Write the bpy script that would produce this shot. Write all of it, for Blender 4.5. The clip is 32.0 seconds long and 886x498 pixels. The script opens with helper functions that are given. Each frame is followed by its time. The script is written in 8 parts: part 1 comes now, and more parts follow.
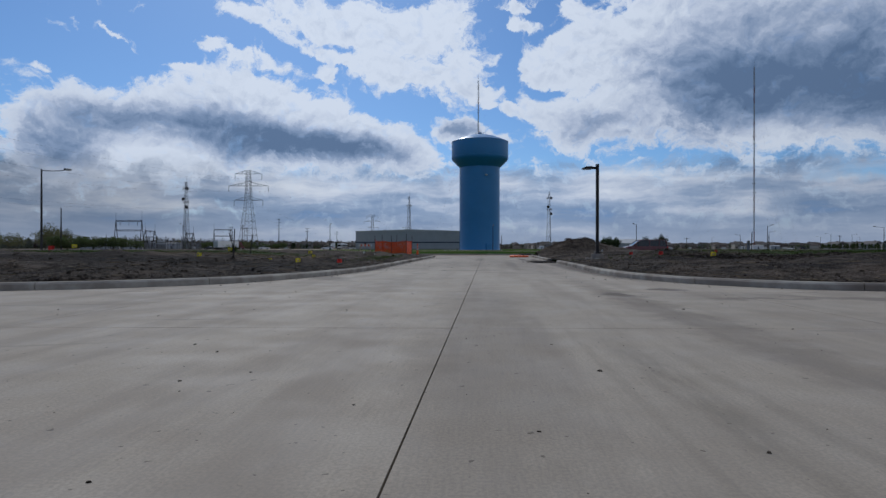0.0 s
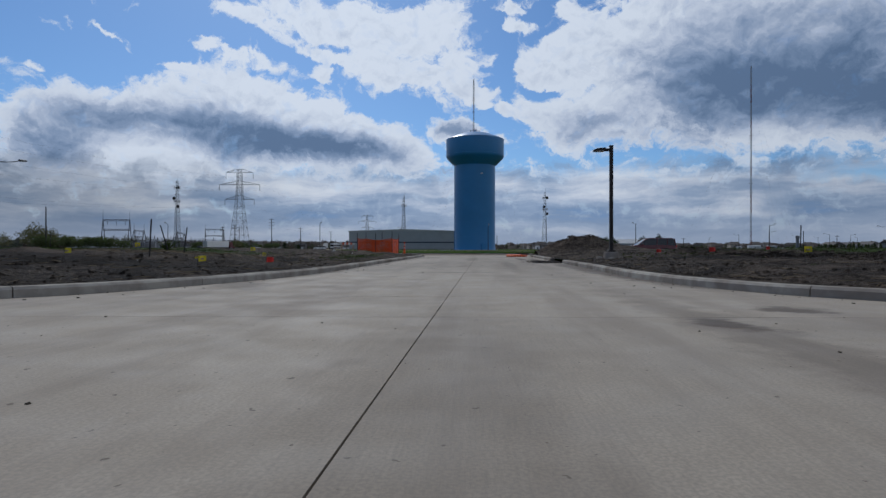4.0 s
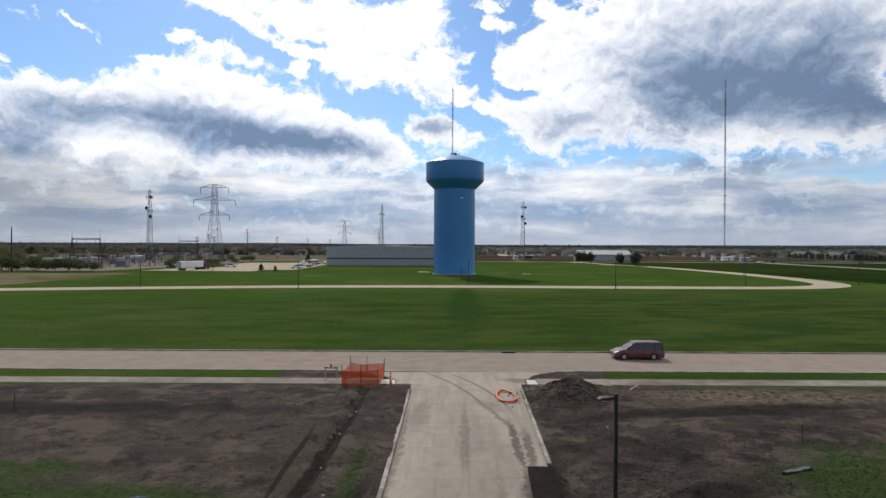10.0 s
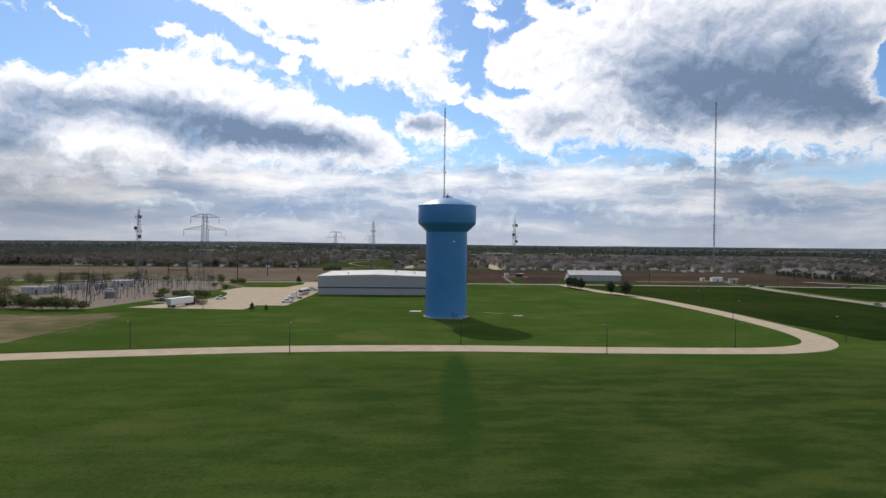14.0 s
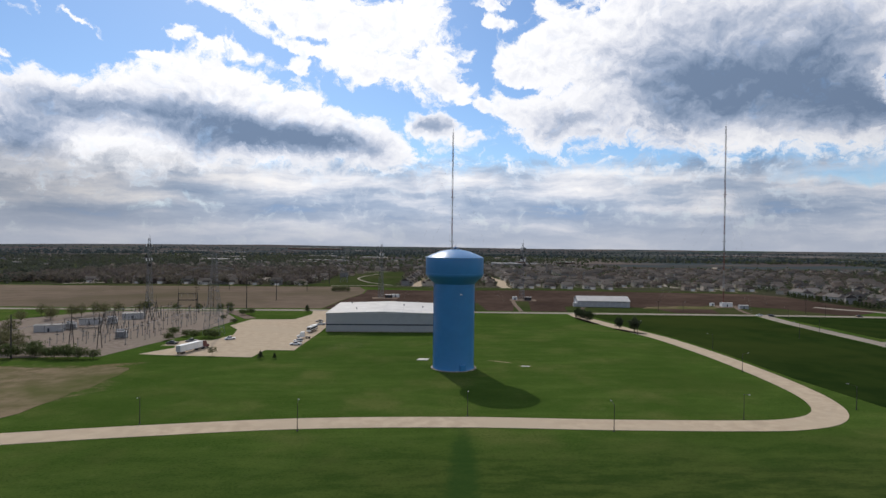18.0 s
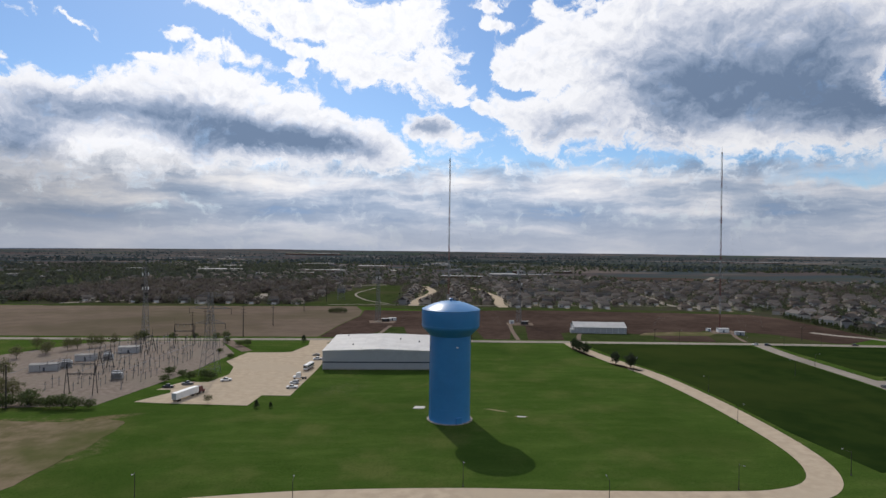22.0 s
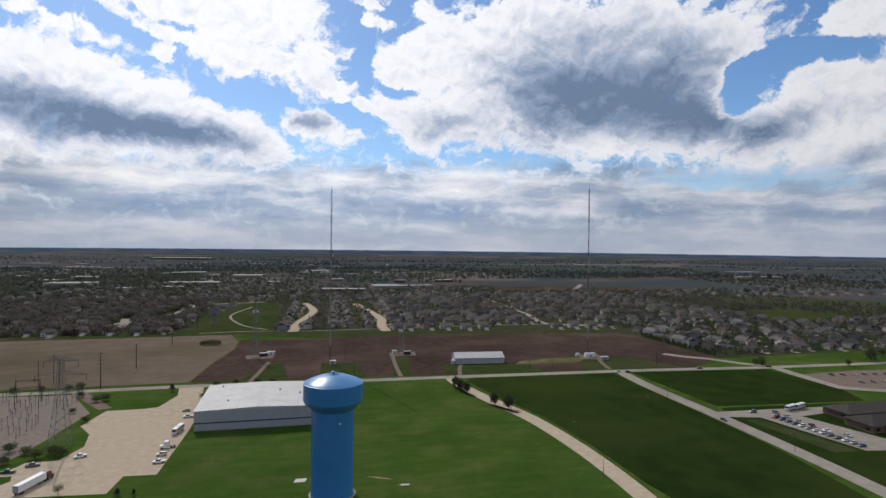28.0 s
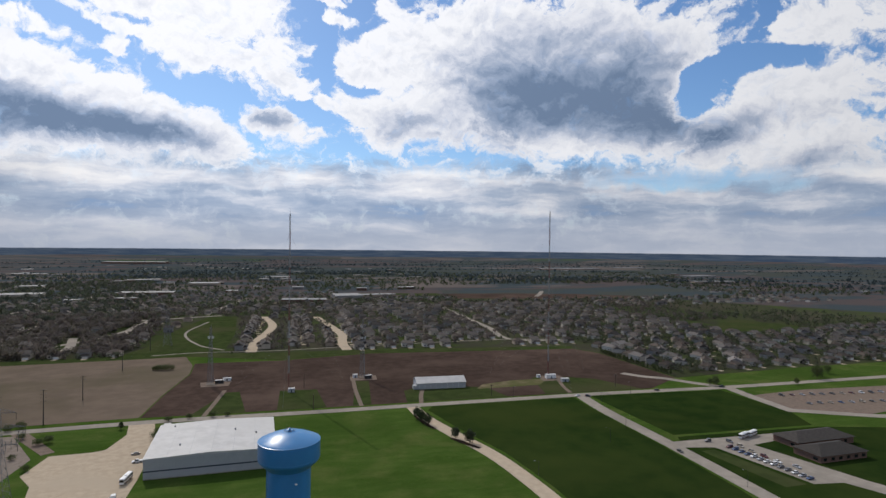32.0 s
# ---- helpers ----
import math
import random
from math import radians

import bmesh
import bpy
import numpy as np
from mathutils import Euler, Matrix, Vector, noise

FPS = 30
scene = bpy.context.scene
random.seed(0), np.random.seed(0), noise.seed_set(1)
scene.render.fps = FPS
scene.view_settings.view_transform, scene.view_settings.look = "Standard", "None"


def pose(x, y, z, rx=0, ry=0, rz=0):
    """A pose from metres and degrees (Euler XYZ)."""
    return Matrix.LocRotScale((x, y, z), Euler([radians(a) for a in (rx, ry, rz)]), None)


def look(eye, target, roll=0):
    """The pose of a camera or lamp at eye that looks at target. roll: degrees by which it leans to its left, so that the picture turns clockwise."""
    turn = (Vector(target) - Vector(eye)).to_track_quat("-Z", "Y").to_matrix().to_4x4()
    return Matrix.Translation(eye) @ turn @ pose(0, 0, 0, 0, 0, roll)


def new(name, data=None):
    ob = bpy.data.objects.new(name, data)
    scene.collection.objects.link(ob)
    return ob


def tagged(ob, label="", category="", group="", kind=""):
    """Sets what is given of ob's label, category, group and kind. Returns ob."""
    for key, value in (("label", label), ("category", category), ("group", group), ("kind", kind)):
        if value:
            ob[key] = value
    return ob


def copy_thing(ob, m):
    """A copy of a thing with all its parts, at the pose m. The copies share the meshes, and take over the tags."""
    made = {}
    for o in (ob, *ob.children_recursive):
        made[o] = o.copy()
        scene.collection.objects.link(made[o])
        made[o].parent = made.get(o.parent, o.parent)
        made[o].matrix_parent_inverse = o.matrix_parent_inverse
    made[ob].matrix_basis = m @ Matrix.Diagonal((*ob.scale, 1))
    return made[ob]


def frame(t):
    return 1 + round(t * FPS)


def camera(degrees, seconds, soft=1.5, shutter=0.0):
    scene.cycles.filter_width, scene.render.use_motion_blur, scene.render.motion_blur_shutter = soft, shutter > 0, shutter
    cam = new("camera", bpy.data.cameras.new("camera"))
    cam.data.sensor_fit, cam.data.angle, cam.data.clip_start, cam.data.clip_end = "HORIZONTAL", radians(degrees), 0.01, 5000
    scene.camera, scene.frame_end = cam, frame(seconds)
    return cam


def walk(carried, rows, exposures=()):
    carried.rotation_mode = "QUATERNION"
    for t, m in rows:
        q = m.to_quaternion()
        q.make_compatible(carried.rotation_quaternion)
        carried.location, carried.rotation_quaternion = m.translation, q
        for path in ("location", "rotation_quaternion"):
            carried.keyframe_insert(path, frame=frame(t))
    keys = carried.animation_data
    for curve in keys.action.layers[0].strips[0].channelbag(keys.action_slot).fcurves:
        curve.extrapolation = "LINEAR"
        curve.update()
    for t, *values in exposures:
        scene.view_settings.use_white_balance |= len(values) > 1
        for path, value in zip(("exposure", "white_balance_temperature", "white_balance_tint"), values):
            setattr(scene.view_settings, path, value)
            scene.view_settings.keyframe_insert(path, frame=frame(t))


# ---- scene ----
# ---- camera ----
cam = camera(74.7, 32.0, soft=1.45)
PATH = [  # seconds, eye, yaw, pitch, roll
    (0, 0.40, 1.26, 0.81, 0.74, -0.08, 0.03),
    (0.5, 0.72, 1.20, 0.83, 0.98, -0.06, 0.04),
    (1, 1.00, 1.63, 0.84, -0.07, -0.08, 0.04),
    (1.5, 1.09, 2.34, 0.82, -0.72, -0.08, 0.04),
    (2, 1.04, 3.04, 0.79, -0.58, -0.06, 0.05),
    (2.5, 0.97, 3.86, 0.75, 0.14, -0.06, 0.05),
    (3, 0.89, 4.80, 0.70, 0.40, -0.07, 0.06),
    (3.5, 0.87, 5.68, 0.65, 0.34, -0.04, 0.06),
    (5.5, 0.54, 7.16, 1.56, 0.15, -0.18, 0.11),
    (6, 0.37, 7.19, 2.32, -0.27, -0.24, 0.07),
    (6.5, 0.20, 7.10, 3.10, -0.60, -0.27, 0.09),
    (7, 0.15, 7.11, 3.88, -0.52, -0.28, 0.12),
    (7.5, 0.20, 7.31, 4.75, -0.82, -0.30, 0.11),
    (8, 0.25, 7.27, 5.96, -1.16, -0.37, 0.09),
    (8.5, 0.25, 7.34, 7.23, -1.51, -0.28, 0.16),
    (9, 0.20, 7.47, 8.61, -1.70, -0.21, 0.27),
    (9.5, 0.10, 7.64, 10.09, -1.76, -0.24, 0.30),
    (10, -0.04, 7.83, 11.68, -1.93, -0.31, 0.26),
    (10.5, -0.19, 7.96, 13.41, -2.39, -0.37, 0.37),
    (11, -0.32, 8.00, 15.33, -1.96, -0.45, 0.42),
    (11.5, -0.43, 7.97, 17.46, -2.03, -0.41, 0.49),
    (12, -0.52, 7.93, 19.78, -2.73, -0.46, 0.57),
    (12.5, -0.59, 7.93, 22.27, -3.14, -0.51, 0.56),
    (13, -0.63, 7.96, 24.86, -2.92, -0.43, 0.67),
    (13.5, -0.65, 7.99, 27.48, -2.67, -0.51, 0.65),
    (14, -0.65, 7.98, 30.10, -2.84, -0.53, 0.64),
    (14.5, -0.64, 7.95, 32.72, -2.65, -0.51, 0.67),
    (16.5, -0.57, 7.79, 43.51, -2.40, -0.59, 0.64),
    (17, -0.51, 7.82, 46.12, -2.50, -0.59, 0.65),
    (17.5, -0.45, 7.84, 48.70, -2.33, -0.53, 0.67),
    (18, -0.41, 7.86, 51.26, -1.99, -0.49, 0.67),
    (18.5, -0.37, 7.83, 53.82, -2.07, -0.44, 0.63),
    (19, -0.32, 7.76, 56.40, -2.09, -0.42, 0.70),
    (19.5, -0.24, 7.68, 58.97, -2.23, -0.41, 0.71),
    (20, -0.17, 7.59, 61.54, -2.28, -0.38, 0.69),
    (20.5, -0.12, 7.55, 64.11, -2.01, -0.35, 0.74),
    (21, -0.09, 7.58, 66.67, -1.99, -0.34, 0.64),
    (21.5, -0.07, 7.68, 69.25, -2.12, -0.33, 0.68),
    (22, -0.03, 7.81, 71.84, -2.22, -0.31, 0.67),
    (22.5, 0.01, 7.91, 74.43, -2.06, -0.27, 0.74),
    (23, 0.05, 7.89, 77.01, -2.12, -0.25, 0.76),
    (23.5, 0.06, 7.75, 79.59, -2.67, -0.28, 0.74),
    (24, 0.02, 7.57, 82.17, -2.95, -0.26, 0.77),
    (24.5, -0.06, 7.39, 84.75, -4.04, -0.26, 0.69),
    (26.5, -0.67, 7.44, 94.67, -9.80, -0.26, 0.68),
    (27, -0.72, 7.76, 97.07, -11.40, -0.28, 0.59),
    (27.5, -0.76, 8.14, 99.52, -12.70, -0.35, 0.71),
    (28, -0.79, 8.56, 102.07, -13.82, -0.37, 0.66),
    (28.5, -0.77, 8.96, 104.76, -14.41, -0.33, 0.59),
    (29, -0.64, 9.30, 107.54, -15.00, -0.30, 0.67),
    (29.5, -0.37, 9.63, 110.33, -15.60, -0.32, 0.64),
    (30, 0.04, 9.97, 113.11, -16.12, -0.37, 0.61),
    (30.5, 0.54, 10.37, 115.85, -16.48, -0.36, 0.70),
    (31, 1.00, 10.85, 118.50, -16.81, -0.31, 0.65),
    (31.5, 1.29, 11.41, 121.03, -17.07, -0.36, 0.68),
    (32, 1.25, 11.98, 123.36, -17.48, -0.38, 0.63),
]

walk(cam, [(t, pose(x, y, z, 0, 0, yaw) @ pose(0, 0, 0, 90 + pitch, 0, 0) @ pose(0, 0, 0, 0, 0, roll))
           for t, x, y, z, yaw, pitch, roll in PATH],
     exposures=[(0, -0.8, 5490, 10), (1, -0.86, 5440, 10), (2, -0.82, 5640, 9), (3, -0.88, 5440, 9), (3.5, -0.86, 5490, 9), (5.5, -0.56, 5670, 11), (7, -0.37, 5870, 11), (9, -0.15, 6150, 10), (13, -0.11, 6350, 11), (19, -0.23, 6350, 12), (26, -0.29, 6250, 12), (32, -0.29, 6250, 12)])

# ---- sky, clouds and sun ----
SUN_AZ, SUN_EL = -16.0, 42.0


class Nodes:
    """Short hand for building node trees."""

    def __init__(self, tree):
        self.t = tree
        tree.nodes.clear()

    def add(self, kind, **props):
        n = self.t.nodes.new(kind)
        for k, v in props.items():
            setattr(n, k, v)
        return n

    def put(self, sock, value):
        if isinstance(value, bpy.types.NodeSocket):
            self.t.links.new(value, sock)
        elif value is not None:
            if isinstance(value, (tuple, list)) and len(value) == 3 and sock.type == "RGBA":
                value = (*value, 1)
            sock.default_value = value

    def math(self, op, a, b=None, c=None, clamp=False):
        n = self.add("ShaderNodeMath", operation=op, use_clamp=clamp)
        for s, v in zip(n.inputs, (a, b, c)):
            self.put(s, v)
        return n.outputs[0]

    def vec(self, op, a, b=None):
        n = self.add("ShaderNodeVectorMath", operation=op)
        self.put(n.inputs[0], a)
        if b is not None:
            self.put(n.inputs[3] if op == "SCALE" else n.inputs[1], b)
        return n.outputs["Value"] if op in ("LENGTH", "DOT_PRODUCT") else n.outputs[0]

    def ramp(self, f, a, b, lo=0.0, hi=1.0, smooth=True):
        n = self.add("ShaderNodeMapRange", interpolation_type="SMOOTHSTEP" if smooth else "LINEAR")
        for s, v in zip(n.inputs, (f, a, b, lo, hi)):
            self.put(s, v)
        return n.outputs[0]

    def noise(self, v, scale, detail=4, rough=0.55, color=False, distortion=0.0):
        n = self.add("ShaderNodeTexNoise")
        self.put(n.inputs["Vector"], v)
        for k, x in (("Scale", scale), ("Detail", detail), ("Roughness", rough), ("Distortion", distortion)):
            n.inputs[k].default_value = x
        return n.outputs["Color" if color else "Fac"]

    def mix(self, f, a, b, mode="MIX"):
        n = self.add("ShaderNodeMix", data_type="RGBA", blend_type=mode)
        for s, v in ((n.inputs[0], f), (n.inputs[6], a), (n.inputs[7], b)):
            self.put(s, v)
        return n.outputs[2]

    def mapping(self, v, loc=(0, 0, 0), rot=0.0, scale=(1, 1, 1), kind="POINT"):
        n = self.add("ShaderNodeMapping", vector_type=kind)
        self.put(n.inputs[0], v)
        n.inputs[1].default_value, n.inputs[2].default_value, n.inputs[3].default_value = loc, (0, 0, radians(rot)), scale
        return n.outputs[0]


world = bpy.data.worlds.new("sky")
scene.world = world
world.use_nodes = True
W = Nodes(world.node_tree)
d = W.add("ShaderNodeTexCoord").outputs["Generated"]
sx = W.add("ShaderNodeSeparateXYZ")
W.put(sx.inputs[0], d)
X, Y, Z = sx.outputs
az = W.math("MULTIPLY", W.math("ARCTAN2", X, Y), 57.2958)
el = W.math("MULTIPLY", W.math("ARCSINE", Z), 57.2958)
cx = W.add("ShaderNodeCombineXYZ")
W.put(cx.inputs[0], az), W.put(cx.inputs[1], el)
P0 = cx.outputs[0]
# coordinates stirred by noise so that the outlines of the clouds curl
wob = W.vec("SUBTRACT", W.noise(P0, 0.16, 8, 0.62, True), (0.5, 0.5, 0.5))
P1 = W.vec("ADD", P0, W.vec("MULTIPLY", wob, (7.0, 5.0, 0.0)))
# clouds: azimuth, elevation, half width, half height, lean, weight (degrees)
COVER = [(-34.0, 9.2, 5.6, 4.4, 0, 0.8), (-28.9, 10.0, 7.1, 4.9, 0, 0.8), (-22.7, 10.9, 7.9, 5.1, 0, 0.8), (-15.8, 11.1, 6.6, 4.7, -10, 0.8),
         (-9.5, 10.2, 6.4, 3.3, -20, 0.8), (-4.1, 9.3, 3.9, 2.1, -20, 0.7), (-19.3, 15.2, 5.4, 1.5, -5, 0.5), (-12.2, 16.4, 1.3, 1.2, 0, 0.6),
         (0.9, 11.5, 2.7, 1.3, 0, 0.7), (4.0, 10.6, 1.7, 0.9, 0, 0.5)]
COVER_MID = [(17.2, 18.3, 7.7, 4.6, 10, 0.8), (10.8, 17.5, 4.9, 2.4, 10, 0.75), (25.5, 17.9, 11.5, 5.0, 0, 0.9), (34.0, 14.9, 7.9, 6.1, 0, 0.9),
         (23.2, 12.7, 7.6, 3.9, -10, 0.8), (13.5, 11.9, 5.8, 2.5, 0, 0.75), (9.2, 13.3, 3.0, 1.5, 0, 0.6), (32.1, 11.3, 6.2, 2.5, 0, 0.8)]
COVER_EAST = [(40.7, 17.8, 3.7, 2.7, 30, 0.45), (49.9, 17.9, 4.9, 2.3, 0, 0.8), (49.2, 12.7, 6.6, 2.7, 8, 0.8), (50.4, 8.8, 5.6, 2.2, 8, 0.75),
         (43.5, 9.8, 3.9, 2.2, 25, 0.7), (38.9, 10.9, 4.2, 2.5, -20, 0.55)]
THIN = [(-29.1, 17.3, 1.5, 0.6, -45, 0.9), (-30.5, 18.1, 1.3, 0.3, -35, 0.7), (-22.9, 18.2, 1.9, 0.8, 0, 0.8), (-24.9, 16.0, 1.9, 0.4, 0, 0.8),
         (-21.2, 17.3, 2.1, 0.6, -10, 0.7), (-17.8, 17.1, 3.0, 0.6, -5, 0.6), (-35.6, 14.6, 0.8, 0.4, 0, 0.6), (-19.3, 20.6, 3.9, 1.1, -15, 0.8),
         (-13.3, 21.0, 6.2, 1.6, -10, 0.8), (-6.3, 20.8, 6.5, 2.0, -10, 0.9), (-1.0, 21.4, 3.6, 1.5, 0, 0.8), (-11.1, 18.3, 4.5, 0.7, -12, 0.8)]
THIN_MID = [(-6.8, 17.3, 3.3, 1.7, -15, 0.8), (-1.9, 16.4, 5.0, 1.9, -15, 0.85), (1.7, 18.2, 2.5, 1.8, 0, 0.6), (2.3, 15.2, 2.9, 0.8, -10, 0.7),
         (5.9, 22.4, 2.0, 0.5, 0, 0.9), (7.0, 20.9, 2.6, 0.6, 0, 0.8), (12.2, 21.5, 1.7, 0.9, -20, 0.9), (3.7, 14.0, 0.9, 0.5, 0, 0.8),
         (6.0, 13.6, 1.4, 0.6, 0, 0.8)]
GAPS = [(5.8, 17.7, 1.4, 3.5, 8, 0.8), (4.0, 12.6, 3.3, 0.8, -5, 0.6), (-4.6, 13.4, 6.0, 1.0, -14, 0.75), (-32.1, 16.2, 6.6, 1.9, 0, 0.75),
         (-25.8, 18.8, 3.1, 1.8, 0, 0.6), (4.0, 20.9, 2.2, 1.9, 0, 0.5), (9.5, 15.3, 2.2, 0.6, 0, 0.5), (9.5, 22.0, 1.4, 0.9, 0, 0.5),
         (-18.3, 18.8, 3.0, 0.7, -10, 0.4), (15.3, 21.6, 1.3, 0.7, 20, 0.5)]
GAPS_EAST = [(40.7, 14.3, 2.1, 4.5, -38, 0.8), (46.3, 16.2, 6.2, 1.1, 3, 0.7), (45.9, 18.6, 0.8, 2.2, 0, 0.4), (40.3, 12.5, 1.8, 1.9, -30, 0.4)]
SHADE = [(-35.1, 8.0, 4.7, 2.6, 0, 0.6), (-32.1, 11.0, 5.1, 1.6, -5, 0.35), (-27.2, 11.3, 6.0, 1.9, -5, 0.4), (-20.3, 11.9, 5.8, 2.1, -5, 0.3),
         (-19.3, 9.8, 6.1, 2.1, -3, 0.55), (-13.3, 9.6, 5.5, 2.0, -5, 0.55), (-7.6, 9.4, 5.4, 1.8, -12, 0.5), (0.9, 11.5, 2.2, 1.0, 0, 0.55),
         (-27.2, 7.6, 3.7, 1.0, 0, -0.5), (-33.3, 4.7, 4.9, 1.0, 0, 0.3)]
SHADE_MID = [(29.5, 16.9, 12.0, 4.9, 0, 0.55), (23.1, 14.9, 7.2, 3.4, -10, 0.35), (22.2, 10.5, 4.8, 2.4, -15, 0.5), (29.1, 13.1, 7.8, 3.2, 0, 0.5),
         (35.2, 11.6, 5.0, 2.9, -5, 0.5), (13.5, 11.8, 4.5, 1.7, 0, 0.5), (17.5, 9.4, 4.4, 1.2, -10, 0.4), (36.3, 15.3, 4.5, 3.0, 0, 0.36),
         (24.1, 8.4, 1.9, 1.1, 0, 0.3)]
SHADE_EAST = [(43.0, 9.9, 3.7, 1.6, 25, 0.55), (49.6, 7.4, 4.6, 1.1, 15, 0.5), (38.9, 10.9, 3.8, 2.2, -10, 0.5),
         (49.6, 11.5, 5.0, 1.3, 0, 0.2)]
LOW_BLUE = [(39.9, 6.5, 9.2, 1.0, 2, 0.9), (47.7, 5.5, 3.2, 0.7, 0, 0.5)]


def blobs(groups, value, start=1.15, end=0.15, where=P1):
    for sign, group in groups:
        for u, v, a, b, lean, k in group:
            r = W.vec("LENGTH", W.mapping(where, (u, v, 0), lean, (a, b, 1), "TEXTURE"))
            value = W.math("ADD", value, W.ramp(r, start, end, 0.0, sign * k))
    return value


billow = W.noise(W.mapping(P1, scale=(1, 1.35, 1)), 0.42, 9, 0.66)
puff = W.noise(W.mapping(P1, loc=(37, 11, 5), scale=(1, 1.2, 1)), 1.15, 6, 0.62)


def heads(v, scale):
    """Rounded heads of cumulus, 1 in their middles."""
    n = W.add("ShaderNodeTexVoronoi", feature="SMOOTH_F1", normalize=True)
    W.put(n.inputs["Vector"], v)
    for k, x in (("Scale", scale), ("Detail", 3.0), ("Roughness", 0.55), ("Lacunarity", 2.2), ("Smoothness", 0.5)):
        n.inputs[k].default_value = x
    return W.ramp(n.outputs["Distance"], 0.0, 0.42, 1.0, 0.0, False)


P2 = W.mapping(W.mix(0.55, P0, P1), scale=(1, 1.25, 1))
head = heads(P2, 0.36)
# light comes down on the clouds: what lies under a head is shaded
under = W.math("SUBTRACT", heads(W.vec("ADD", P2, (-0.25, 0.85, 0.0)), 0.36), head)
fluff = W.math("SUBTRACT", W.noise(W.mapping(P1, loc=(0.2, -1.1, 0), scale=(1, 1.35, 1)), 0.42, 9, 0.66), W.noise(W.mapping(P1, scale=(1, 1.35, 1)), 0.42, 9, 0.66))
swell = W.math("SUBTRACT", W.noise(P0, 0.13, 6, 0.6), 0.5)
rough = W.math("ADD", W.math("MULTIPLY", W.math("SUBTRACT", billow, 0.5), 1.4), W.math("MULTIPLY", W.math("SUBTRACT", puff, 0.5), 0.8))
rough = W.math("ADD", rough, W.math("MULTIPLY", W.math("SUBTRACT", head, 0.5), 0.55))
body = W.math("ADD", W.math("MULTIPLY", swell, 0.5), rough)
body = blobs(((1, COVER + COVER_MID + COVER_EAST), (0.8, THIN + THIN_MID)), W.math("ADD", body, W.ramp(az, -24, -4, 0.05, 0.22)), 1.35, 0.2)
body = blobs(((-0.9, GAPS + GAPS_EAST),), body, 1.25, 0.2)
# past the part that is described, broken cloud of the same kind goes on
beyond = W.math("MAXIMUM", W.ramp(el, 23.0, 30.0), W.math("MAXIMUM", W.ramp(az, 54, 62), W.ramp(az, -38, -46)))
body = W.math("ADD", body, W.math("MULTIPLY", beyond, 0.25))
cover = W.ramp(body, 0.08, 0.46)
# the shaded insides: grey bases below bright rims
shade = blobs(((1.25, SHADE), (0.98, SHADE_MID), (1.2, SHADE_EAST),), W.math("MULTIPLY", W.math("SUBTRACT", billow, 0.5), 0.40), 1.5, 0.0, W.mix(0.5, P0, P1))
shade = W.math("ADD", shade, W.math("MULTIPLY", W.math("SUBTRACT", puff, 0.48), 0.22))
shade = W.math("ADD", shade, W.math("ADD", W.math("MULTIPLY", under, 0.40), W.math("MULTIPLY", fluff, 0.7)))
shade = W.math("ADD", shade, W.math("MULTIPLY", beyond, 0.25))
shade = W.math("MULTIPLY", shade, W.ramp(body, 0.15, 0.95, 0.15, 1.12))
layer = W.noise(W.mapping(W.mix(0.35, P0, P1), scale=(0.17, 0.9, 1)), 0.5, 7, 0.55)
layer = W.math("ADD", layer, W.math("MULTIPLY", W.math("SUBTRACT", billow, 0.5), 0.10))
layer = W.math("ADD", layer, W.ramp(W.math("ABSOLUTE", W.math("SUBTRACT", el, 6.0)), 2.2, 0.0, 0.0, 0.075))
layer = W.math("SUBTRACT", layer, W.ramp(W.math("ABSOLUTE", W.math("SUBTRACT", el, 2.9)), 1.6, 0.0, 0.0, 0.05))


def palette(f, stops):
    n = W.add("ShaderNodeValToRGB")
    W.put(n.inputs[0], f)
    cr = n.color_ramp
    while len(cr.elements) < len(stops):
        cr.elements.new(0.5)
    for e, (p, c) in zip(cr.elements, stops):
        e.position, e.color = p, (*c, 1)
    return n.outputs[0]


thick = palette(shade, [(0.0, (1.04, 1.04, 1.04)), (0.12, (0.94, 0.95, 0.97)), (0.30, (0.76, 0.79, 0.86)), (0.50, (0.53, 0.59, 0.70)),
                        (0.70, (0.36, 0.44, 0.575)), (0.88, (0.25, 0.33, 0.46)), (1.0, (0.19, 0.265, 0.39))])
strata = palette(layer, [(0.26, (0.24, 0.38, 0.60)), (0.38, (0.33, 0.42, 0.56)), (0.48, (0.46, 0.54, 0.66)), (0.58, (0.73, 0.76, 0.82)), (0.70, (1.03, 1.01, 0.98))])
strata = W.vec("SCALE", strata, W.math("MULTIPLY", W.ramp(az, -36, -8, 0.66, 1.14), W.ramp(az, 10, 34, 1.0, 0.78)))
sky = W.add("ShaderNodeTexSky", sky_type="NISHITA", sun_disc=False, sun_elevation=radians(SUN_EL), sun_rotation=radians(SUN_AZ),
            altitude=250, air_density=1.0, dust_density=0.6, ozone_density=1.6)
clear = W.vec("MULTIPLY", sky.outputs[0], (0.082, 0.104, 0.124))
